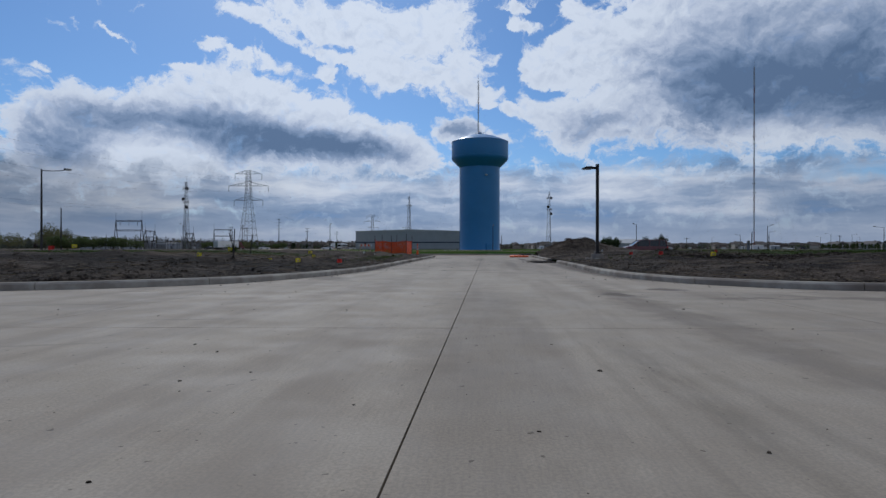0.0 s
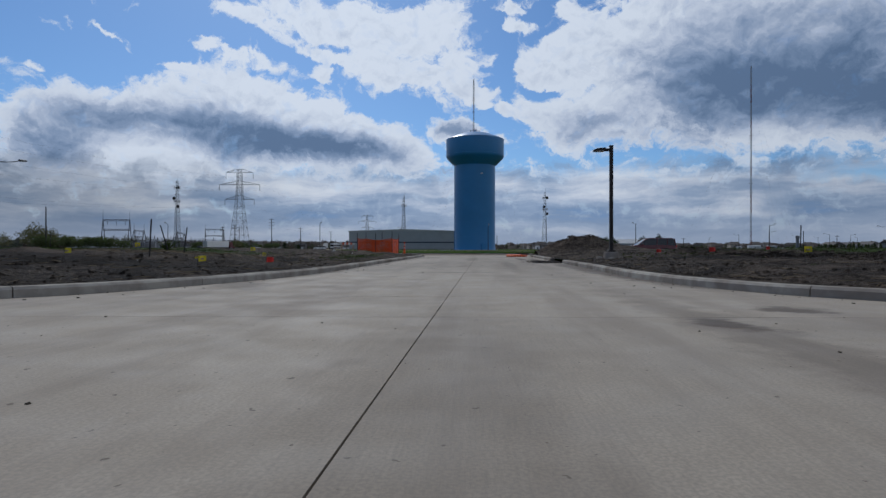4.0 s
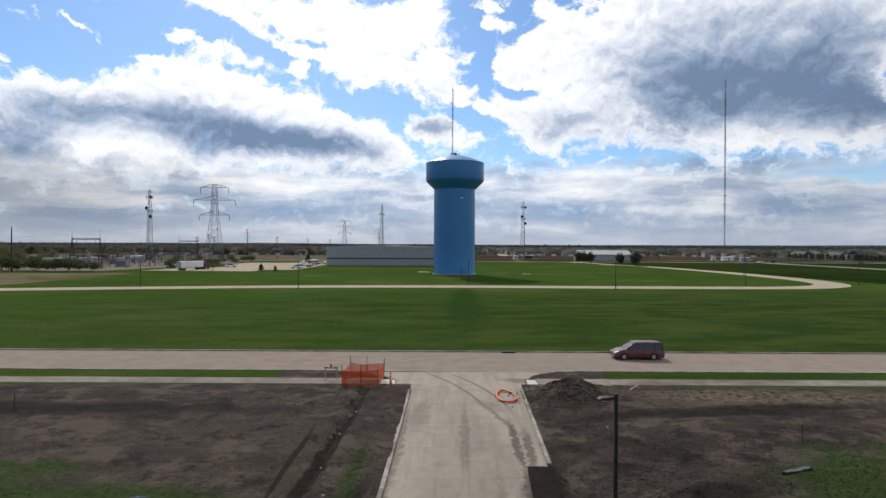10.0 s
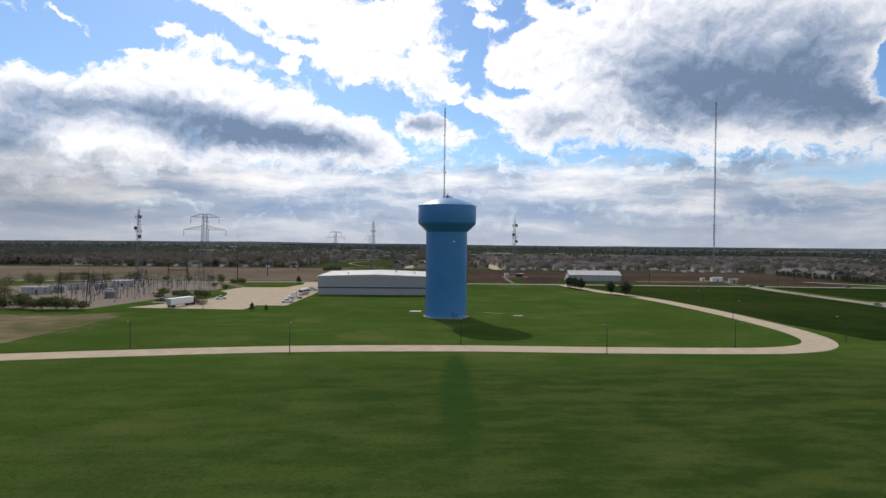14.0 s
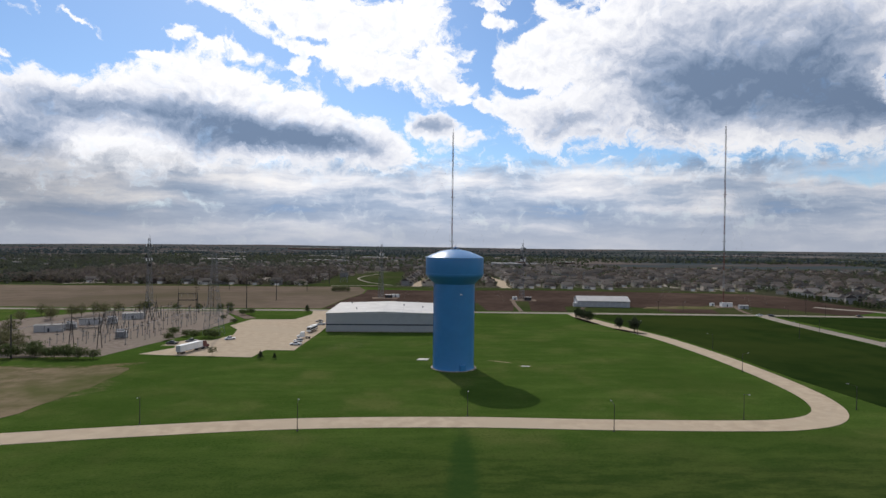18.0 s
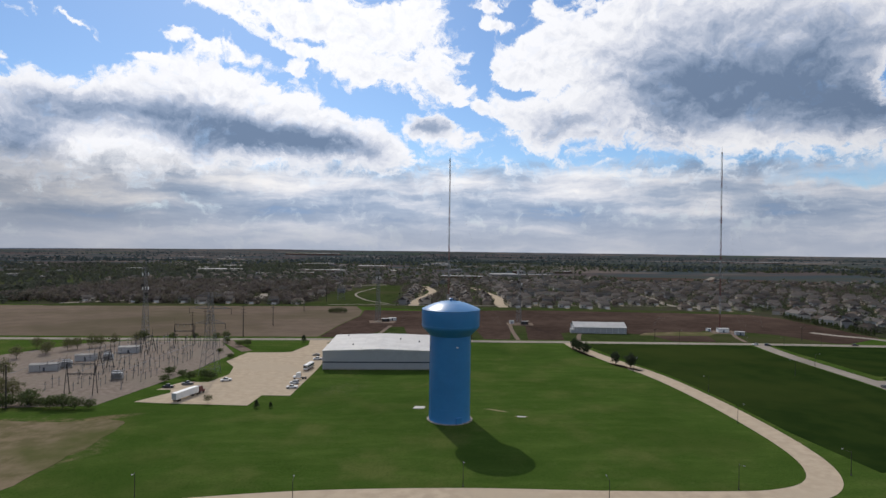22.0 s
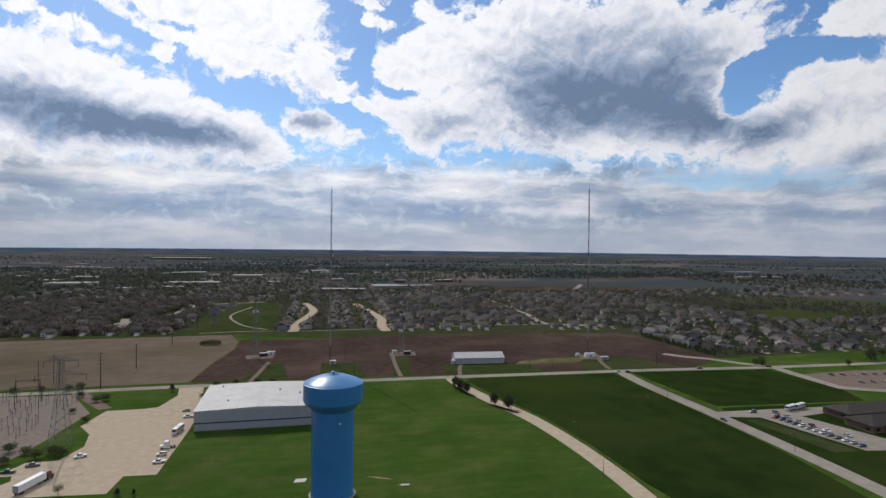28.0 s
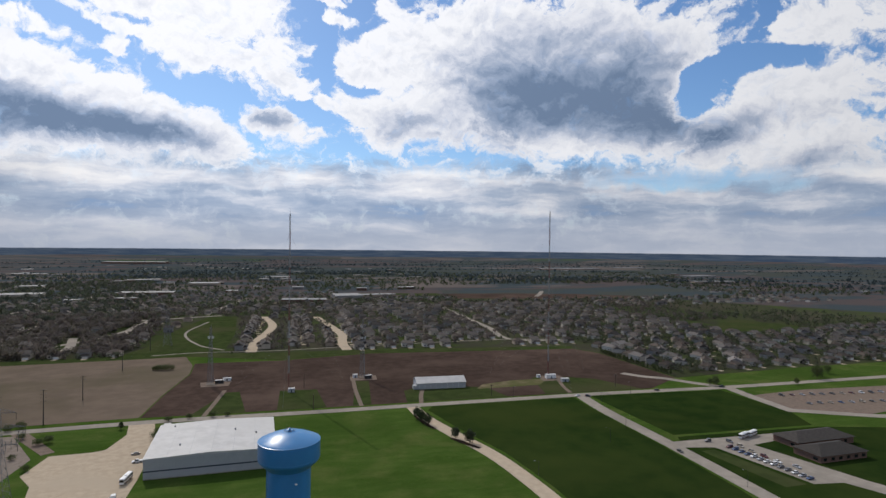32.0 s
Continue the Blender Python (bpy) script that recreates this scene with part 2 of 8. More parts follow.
# clouds brighten towards the sun
sunward = W.vec("DOT_PRODUCT", d, tuple(Vector((math.sin(radians(SUN_AZ)) * math.cos(radians(SUN_EL)),
                                                math.cos(radians(SUN_AZ)) * math.cos(radians(SUN_EL)), math.sin(radians(SUN_EL))))))
lit = W.vec("SCALE", thick, W.ramp(sunward, 0.2, 1.0, 0.72, 1.22, False))
low = W.ramp(W.math("ADD", el, W.math("MULTIPLY", W.math("SUBTRACT", billow, 0.5), 6.0)), 8.6, 5.8)
heaven = W.mix(cover, W.mix(low, clear, strata), lit)
heaven = W.mix(W.math("MULTIPLY", low, 0.75), heaven, strata)
heaven = W.mix(W.math("MULTIPLY", blobs(((1, LOW_BLUE),), W.math("MULTIPLY", rough, 0.8), 1.3, 0.3), 0.9, clamp=True), heaven, clear)
haze = W.ramp(el, 4.2, 0.0, 0.0, 0.72)
heaven = W.mix(haze, heaven, (0.50, 0.535, 0.61))
# backdrop below the horizon: distant land with blue haze put into its colour
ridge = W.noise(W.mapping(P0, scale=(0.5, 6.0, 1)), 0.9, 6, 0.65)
hazy_far_land = W.mix(W.ramp(ridge, 0.40, 0.62), (0.046, 0.070, 0.112), (0.080, 0.105, 0.140))
heaven = W.mix(W.ramp(W.math("ADD", el, W.math("MULTIPLY", W.noise(W.mapping(P0, scale=(1, 0, 1)), 0.5, 6, 0.6), 0.10)), -0.47, -0.56), heaven, hazy_far_land)
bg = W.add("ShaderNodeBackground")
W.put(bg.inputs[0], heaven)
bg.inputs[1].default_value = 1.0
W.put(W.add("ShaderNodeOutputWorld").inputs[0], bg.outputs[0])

sun = new("sun", bpy.data.lights.new("sun", "SUN"))
sun.data.energy, sun.data.angle, sun.data.color = 3.0, radians(0.6), (1.0, 0.92, 0.78)
to_sun = Vector((math.sin(radians(SUN_AZ)) * math.cos(radians(SUN_EL)), math.cos(radians(SUN_AZ)) * math.cos(radians(SUN_EL)), math.sin(radians(SUN_EL))))
sun.matrix_world = look((0, 0, 300), Vector((0, 0, 300)) - to_sun)


# ---- materials ----
def material(name, colors, rough=0.8, scale=1.0, bump=0.0, bump_scale=20.0, metal=0.0, world_space=False, rand=0.0, big=0.0, spec=0.3, lohi=(0.35, 0.65)):
    """colors: two or three base colours mixed by noise of two sizes. scale: features a metre. rand: brightness spread from object to object."""
    m = bpy.data.materials.new(name)
    m.use_nodes = True
    N = Nodes(m.node_tree)
    if world_space:
        p = N.add("ShaderNodeNewGeometry").outputs["Position"]
    else:
        p = N.add("ShaderNodeTexCoord").outputs["Object"]
    c = N.mix(N.ramp(N.noise(p, scale, 5, 0.6), *lohi), colors[0], colors[1])
    if len(colors) > 2:
        c = N.mix(N.ramp(N.noise(p, scale * 0.13, 4, 0.6), 0.42, 0.68), c, colors[2])
    if big:
        v = N.ramp(N.noise(p, scale * 0.03, 3, 0.5), 0.3, 0.7, 1 - big, 1 + big)
        c = N.vec("SCALE", c, v)
    if rand:
        o = N.add("ShaderNodeObjectInfo").outputs["Random"]
        c = N.vec("SCALE", c, N.ramp(o, 0, 1, 1 - rand, 1 + rand, False))
    s = N.add("ShaderNodeBsdfPrincipled")
    N.put(s.inputs["Base Color"], c)
    s.inputs["Metallic"].default_value = metal
    s.inputs["Specular IOR Level"].default_value = 0.0 if world_space else spec
    N.put(s.inputs["Roughness"], N.ramp(N.noise(p, scale * 3, 3), 0.3, 0.7, rough - min(0.08, rough * 0.12), min(rough + min(0.08, rough * 0.12), 1)))
    if bump:
        b = N.add("ShaderNodeBump")
        b.inputs["Strength"].default_value, b.inputs["Distance"].default_value = min(bump * 8, 1.0), bump
        N.put(b.inputs["Height"], N.noise(p, bump_scale, 6, 0.65))
        N.put(s.inputs["Normal"], b.outputs[0])
    N.put(N.add("ShaderNodeOutputMaterial").inputs[0], s.outputs[0])
    m["tree"] = 0
    return m


M = {}
def mat(name, *a, **k):
    M[name] = material(name, *a, **k)


mat("concrete_pale", [(0.45, 0.37, 0.275), (0.38, 0.31, 0.23), (0.41, 0.34, 0.255)], 0.88, 0.25, 0.002, 30, world_space=True)
mat("street_concrete", [(0.30, 0.245, 0.198), (0.255, 0.207, 0.168), (0.275, 0.226, 0.182)], 0.88, 0.5, 0.002, 30, world_space=True)
mat("kerb", [(0.42, 0.385, 0.33), (0.30, 0.27, 0.232), (0.20, 0.168, 0.14)], 0.85, 3.0, 0.003, 40, world_space=True)
mat("sidewalk", [(0.30, 0.265, 0.22), (0.23, 0.20, 0.165), (0.16, 0.13, 0.105)], 0.85, 1.0, 0.002, 30, world_space=True)
mat("ramp_white", [(0.60, 0.57, 0.52), (0.52, 0.49, 0.44)], 0.85, 2.0, 0.002, 30, world_space=True)
mat("asphalt", [(0.075, 0.075, 0.078), (0.055, 0.055, 0.058), (0.09, 0.088, 0.085)], 0.9, 0.6, 0.003, 40, world_space=True)
mat("lot_grey", [(0.31, 0.275, 0.235), (0.26, 0.23, 0.195), (0.23, 0.205, 0.175)], 0.9, 0.2, world_space=True)
mat("yard_gravel", [(0.235, 0.195, 0.165), (0.175, 0.145, 0.122), (0.205, 0.175, 0.145)], 0.95, 0.35, 0.02, 6, world_space=True)
mat("gravel", [(0.20, 0.155, 0.125), (0.145, 0.112, 0.092), (0.175, 0.14, 0.112)], 0.95, 0.35, 0.02, 6, world_space=True)
mat("plough_brown", [(0.068, 0.047, 0.038), (0.048, 0.034, 0.028), (0.088, 0.062, 0.050)], 0.97, 0.12, 0.05, 1.2, world_space=True, big=0.2)
mat("stubble_tan", [(0.165, 0.128, 0.098), (0.135, 0.106, 0.082), (0.105, 0.090, 0.060)], 0.97, 0.05, 0.05, 1.0, world_space=True, big=0.15)
mat("bare_tan", [(0.19, 0.148, 0.10), (0.115, 0.10, 0.055), (0.075, 0.085, 0.030)], 0.97, 0.12, world_space=True)
mat("town_ground", [(0.044, 0.062, 0.020), (0.040, 0.040, 0.029), (0.058, 0.052, 0.038)], 0.97, 0.03, world_space=True, big=0.3)
# grass green darkened to stand for a cloud's shade on the eastern fields
mat("cloud_shaded_green", [(0.022, 0.038, 0.009), (0.014, 0.028, 0.007), (0.030, 0.043, 0.011)], 0.95, 0.06, world_space=True, big=0.2)
mat("park_green", [(0.044, 0.060, 0.020), (0.031, 0.044, 0.015), (0.056, 0.058, 0.027)], 0.95, 0.08, world_space=True)
mat("tower_blue", [(0.038, 0.205, 0.46), (0.034, 0.185, 0.42), (0.042, 0.22, 0.48)], 0.34, 0.15, 0.0, 1, spec=0.5)
mat("galvanised", [(0.22, 0.225, 0.23), (0.17, 0.175, 0.18)], 0.55, 1.5, metal=0.6)
mat("dark_steel", [(0.055, 0.05, 0.048), (0.04, 0.037, 0.035)], 0.55, 2.0, metal=0.3)
mat("bronze_pole", [(0.035, 0.028, 0.026), (0.025, 0.021, 0.02)], 0.5, 3.0, metal=0.3)
mat("mast_red", [(0.21, 0.085, 0.07), (0.18, 0.075, 0.06)], 0.6, 1.0)
mat("mast_white", [(0.36, 0.36, 0.36), (0.30, 0.30, 0.30)], 0.6, 1.0)
mat("wood_pole", [(0.10, 0.075, 0.055), (0.07, 0.052, 0.04)], 0.9, 2.0)
mat("wall_metal_grey", [(0.40, 0.405, 0.41), (0.36, 0.365, 0.37), (0.385, 0.39, 0.395)], 0.6, 0.3)
mat("wall_dark_stripe", [(0.05, 0.06, 0.08), (0.04, 0.05, 0.065)], 0.5, 1.0)
mat("roof_white", [(0.50, 0.49, 0.475), (0.42, 0.41, 0.40), (0.46, 0.45, 0.435)], 0.6, 0.12, spec=0.25)
mat("roof_pale", [(0.21, 0.205, 0.20), (0.14, 0.137, 0.135)], 0.7, 0.1, rand=0.25)
mat("white_paint", [(0.78, 0.78, 0.77), (0.70, 0.70, 0.69)], 0.45, 1.0)
mat("tyre", [(0.02, 0.02, 0.02), (0.03, 0.03, 0.03)], 0.85, 10)
mat("rim_metal", [(0.45, 0.45, 0.46), (0.38, 0.38, 0.39)], 0.35, 5, metal=0.8)
mat("glass_dark", [(0.012, 0.014, 0.017), (0.016, 0.018, 0.02)], 0.08, 1.0, spec=0.6)
mat("orange_plastic", [(0.80, 0.13, 0.03), (0.70, 0.10, 0.02)], 0.55, 4.0)
mat("flag_yellow", [(0.75, 0.62, 0.03), (0.68, 0.55, 0.02)], 0.6, 8.0)
mat("flag_red", [(0.60, 0.03, 0.02), (0.50, 0.03, 0.02)], 0.6, 8.0)
mat("pvc_white", [(0.70, 0.70, 0.66), (0.6, 0.6, 0.56)], 0.5, 6.0)
mat("puddle_water", [(0.05, 0.042, 0.034), (0.04, 0.034, 0.028)], 0.06, 1.0, spec=0.5)
mat("lumber", [(0.42, 0.33, 0.22), (0.32, 0.25, 0.17)], 0.85, 6.0)


def ground_material(name, kind):
    """Soil and grass with patches of weeds in the places where they grow."""
    m = bpy.data.materials.new(name)
    m.use_nodes = True
    N = Nodes(m.node_tree)
    p = N.add("ShaderNodeNewGeometry").outputs["Position"]
    s = N.add("ShaderNodeBsdfPrincipled")
    s.inputs["Specular IOR Level"].default_value = 0.0 if kind == "grass" else 0.08
    s.inputs["Roughness"].default_value = 0.95

    if kind == "grass":
        s.inputs["Sheen Weight"].default_value, s.inputs["Sheen Roughness"].default_value, s.inputs["Sheen Tint"].default_value = 0.03, 0.5, (0.55, 0.85, 0.25, 1)

    def patch(x, y, a, b, lean=0.0, soft=0.4):
        q = N.vec("ADD", p, N.vec("MULTIPLY", N.vec("SUBTRACT", N.noise(p, 0.25, 5, 0.6, True), (0.5, 0.5, 0.5)), (a * 0.5, b * 0.9, 0)))
        flat = N.vec("MULTIPLY", q, (1, 1, 0))
        return N.ramp(N.vec("LENGTH", N.mapping(flat, (x, y, 0), lean, (a, b, 1), "TEXTURE")), 1.0, 1.0 - soft)

    if kind == "grass":
        fine = N.noise(p, 2.2, 5, 0.65)
        c = N.mix(N.ramp(fine, 0.3, 0.7), (0.031, 0.059, 0.010), (0.053, 0.092, 0.017))
        c = N.mix(N.ramp(N.noise(N.mapping(p, scale=(0.35, 1.3, 1)), 0.10, 5, 0.6), 0.42, 0.7), c, (0.062, 0.098, 0.020))
        c = N.mix(N.ramp(N.noise(p, 0.035, 4, 0.6), 0.46, 0.70), c, (0.082, 0.100, 0.028))
        c = N.mix(N.ramp(N.noise(p, 0.2, 8, 0.72), 0.54, 0.70, 0, 0.6), c, (0.084, 0.110, 0.032))
        c = N.mix(N.ramp(N.noise(N.mapping(p, scale=(0.5, 1.0, 1)), 0.9, 6, 0.75), 0.56, 0.70, 0, 0.5), c, (0.018, 0.042, 0.006))
        c = N.mix(N.ramp(N.noise(p, 0.014, 5, 0.65), 0.47, 0.62, 0, 0.65), c, (0.032, 0.060, 0.010))
        bare = N.math("ADD", patch(-150, 218, 46, 34, -20, 0.5), N.math("ADD", patch(-205, 250, 40, 10, -25, 0.5), N.math("MULTIPLY", patch(-128, 250, 16, 4, 25, 0.6), 0.8)))
        earth = N.mix(N.ramp(N.noise(p, 0.25, 6, 0.7), 0.4, 0.62), (0.215, 0.150, 0.100), (0.105, 0.088, 0.046))
        c = N.mix(N.math("MULTIPLY", bare, N.ramp(N.noise(p, 0.11, 6, 0.65), 0.34, 0.56), clamp=True), c, earth)
        bare = N.math("ADD", patch(34, 261, 7, 0.8, -28, 0.5), patch(43.5, 252, 3.5, 0.8, -10, 0.5))
        c = N.mix(bare, c, (0.30, 0.24, 0.15))
        c = N.mix(N.math("MULTIPLY", patch(-38, 300, 14, 24, -30, 0.7), N.ramp(N.noise(p, 0.5, 6, 0.75), 0.5, 0.62, 0, 0.7)), c, (0.095, 0.095, 0.050))
        # the meadow before the loop road: rougher, with cloud shade painted into its green
        sep = N.add("ShaderNodeSeparateXYZ")
        N.put(sep.inputs[0], N.vec("ADD", p, N.vec("MULTIPLY", N.vec("SUBTRACT", N.noise(p, 0.03, 4, 0.6, True), (0.5, 0.5, 0.5)), (60, 30, 0))))
        front = N.math("MULTIPLY", N.ramp(sep.outputs[1], 178, 130), N.ramp(sep.outputs[0], -120, 80, 0.35, 1.0))
        cloud_shade = N.mix(N.ramp(N.noise(N.mapping(p, scale=(0.4, 1, 1)), 0.16, 7, 0.68), 0.38, 0.64), (0.018, 0.034, 0.008), (0.050, 0.068, 0.017))
        c = N.mix(N.math("MULTIPLY", front, 0.85), c, cloud_shade)
        c = N.mix(N.ramp(N.noise(p, 1.3, 8, 0.82), 0.50, 0.60, 0, 0.5), c, (0.014, 0.032, 0.006))
        c = N.mix(N.ramp(N.noise(N.mapping(p, loc=(9, 4, 0), scale=(0.7, 1, 1)), 2.4, 7, 0.8), 0.58, 0.68, 0, 0.45), c, (0.105, 0.125, 0.045))
        # a strip of darker green that leads towards the water tower
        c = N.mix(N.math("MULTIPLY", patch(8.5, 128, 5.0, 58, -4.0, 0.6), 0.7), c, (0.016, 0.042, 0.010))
        N.put(s.inputs["Base Color"], c)
        h, dist = N.noise(p, 3.0, 6, 0.7), 0.12
    else:
        fine = N.noise(p, 5.0, 6, 0.7)
        c = N.mix(N.ramp(fine, 0.38, 0.62), (0.030, 0.024, 0.019), (0.088, 0.069, 0.053))
        c = N.mix(N.ramp(N.noise(p, 22.0, 5, 0.7), 0.55, 0.68, 0, 0.8), c, (0.13, 0.10, 0.078))
        c = N.mix(N.ramp(N.noise(p, 1.7, 7, 0.75), 0.5, 0.6, 0, 0.6), c, (0.026, 0.020, 0.017))
        c = N.mix(N.ramp(N.noise(N.mapping(p, scale=(0.5, 1.6, 1)), 0.22, 6, 0.65), 0.46, 0.60, 0, 0.8), c, (0.024, 0.019, 0.015))
        c = N.mix(N.ramp(N.noise(p, 0.11, 5, 0.6), 0.52, 0.66, 0, 0.8), c, (0.105, 0.076, 0.054))
        c = N.mix(N.ramp(N.noise(p, 9.0, 4, 0.6), 0.66, 0.74, 0, 0.7), c, (0.25, 0.20, 0.14))
        c = N.mix(N.math("MULTIPLY", patch(-16, 40, 26, 14, 0, 0.6), 0.45), c, (0.105, 0.082, 0.062))
        c = N.mix(N.ramp(N.noise(p, 11.0, 5, 0.75), 0.50, 0.60, 0, 0.65), c, (0.012, 0.009, 0.008))
        c = N.mix(N.ramp(N.noise(N.mapping(p, loc=(7, 3, 0)), 13.0, 5, 0.75), 0.56, 0.64, 0, 0.7), c, (0.17, 0.135, 0.105))
        c = N.mix(N.ramp(N.noise(p, 38.0, 2, 0.5), 0.66, 0.72, 0, 0.8), c, (0.30, 0.25, 0.19))
        c = N.mix(N.ramp(N.noise(p, 0.33, 7, 0.72), 0.50, 0.60, 0, 0.65), c, (0.135, 0.104, 0.080))
        c = N.mix(N.ramp(N.noise(N.mapping(p, loc=(31, 17, 0)), 0.5, 7, 0.74), 0.53, 0.61, 0, 0.7), c, (0.020, 0.016, 0.014))
        c = N.vec("SCALE", c, 0.92)
        green = N.mix(N.ramp(N.noise(p, 3.0, 5, 0.65), 0.35, 0.65), (0.029, 0.046, 0.011), (0.052, 0.072, 0.020))
        weeds = N.math("ADD", patch(-20, 31.3, 14.5, 4.6, 3, 0.35), patch(-24, 36.6, 9, 1.8, 3))
        weeds = N.math("ADD", weeds, patch(25, 31.5, 13.5, 9.0, 22, 0.35))
        weeds = N.math("ADD", weeds, N.math("MULTIPLY", patch(-3.5, 37, 0.7, 8, -3, 0.8), 0.7))
        weeds = N.math("ADD", weeds, N.math("ADD", patch(-52, 34, 24, 8, 0), patch(60, 34, 22, 11, 0)))
        weeds = N.math("ADD", weeds, N.math("MULTIPLY", N.math("ADD", patch(34, 54.0, 20, 1.6, -2, 0.6), patch(-34, 56.6, 20, 1.0, -2, 0.7)), 0.8))
        wet = N.math("ADD", patch(-5.4, 38, 0.45, 20, -3.6, 0.4), N.math("ADD", patch(10.2, 25.5, 3.4, 5.5, 30, 0.6), patch(-9, 19, 8, 3.2, 10, 0.7)))
        wet = N.math("ADD", wet, N.math("ADD", patch(-26, 48, 24, 2.0, -2, 0.6), patch(20, 46.5, 14, 1.6, 6, 0.6)))
        wet = N.math("ADD", wet, N.math("ADD", N.math("ADD", patch(-3.9, 29, 0.5, 9, -9, 0.5), patch(5.9, 35.5, 1.3, 4.0, -4, 0.3)), patch(13.5, 33.5, 3.0, 1.6, 10, 0.6)))
        wet = N.math("ADD", wet, N.math("ADD", patch(-6.9, 38, 0.22, 8, -1.5, 0.4), N.math("MULTIPLY", patch(12, 39, 6, 4, 20, 0.7), 0.6)))
        c = N.mix(N.math("MULTIPLY", wet, 0.8, clamp=True), c, (0.014, 0.011, 0.009))
        dry = N.math("ADD", patch(-10.5, 27.2, 4.5, 1.0, 12, 0.7), N.math("ADD", patch(-6.8, 29, 0.9, 5, -8, 0.7), patch(26, 50, 16, 3.0, -3, 0.7)))
        straw = N.mix(N.ramp(N.noise(p, 6.0, 6, 0.75), 0.4, 0.6), (0.10, 0.072, 0.05), (0.21, 0.165, 0.11))
        c = N.mix(N.math("MULTIPLY", dry, N.ramp(N.noise(p, 2.0, 5, 0.65), 0.35, 0.6), clamp=True), c, straw)
        spots = N.ramp(N.noise(p, 1.6, 7, 0.75), 0.28, 0.50)
        spots = N.math("MULTIPLY", spots, N.ramp(N.noise(N.mapping(p, scale=(0.25, 1.2, 1)), 0.6, 5, 0.6), 0.30, 0.46, 0.45, 1.0))
        c = N.mix(N.math("MULTIPLY", N.math("MULTIPLY", weeds, spots), 1.3, clamp=True), c, green)
        N.put(s.inputs["Base Color"], c)
        h, dist = N.math("ADD", N.noise(p, 6.0, 8, 0.8), N.math("MULTIPLY", N.noise(p, 1.6, 6, 0.7), 1.6)), 0.16
    b = N.add("ShaderNodeBump")
    b.inputs["Strength"].default_value, b.inputs["Distance"].default_value = 0.8, dist
    N.put(b.inputs["Height"], h)
    N.put(s.inputs["Normal"], b.outputs[0])
    N.put(N.add("ShaderNodeOutputMaterial").inputs[0], s.outputs[0])
    M[name] = m


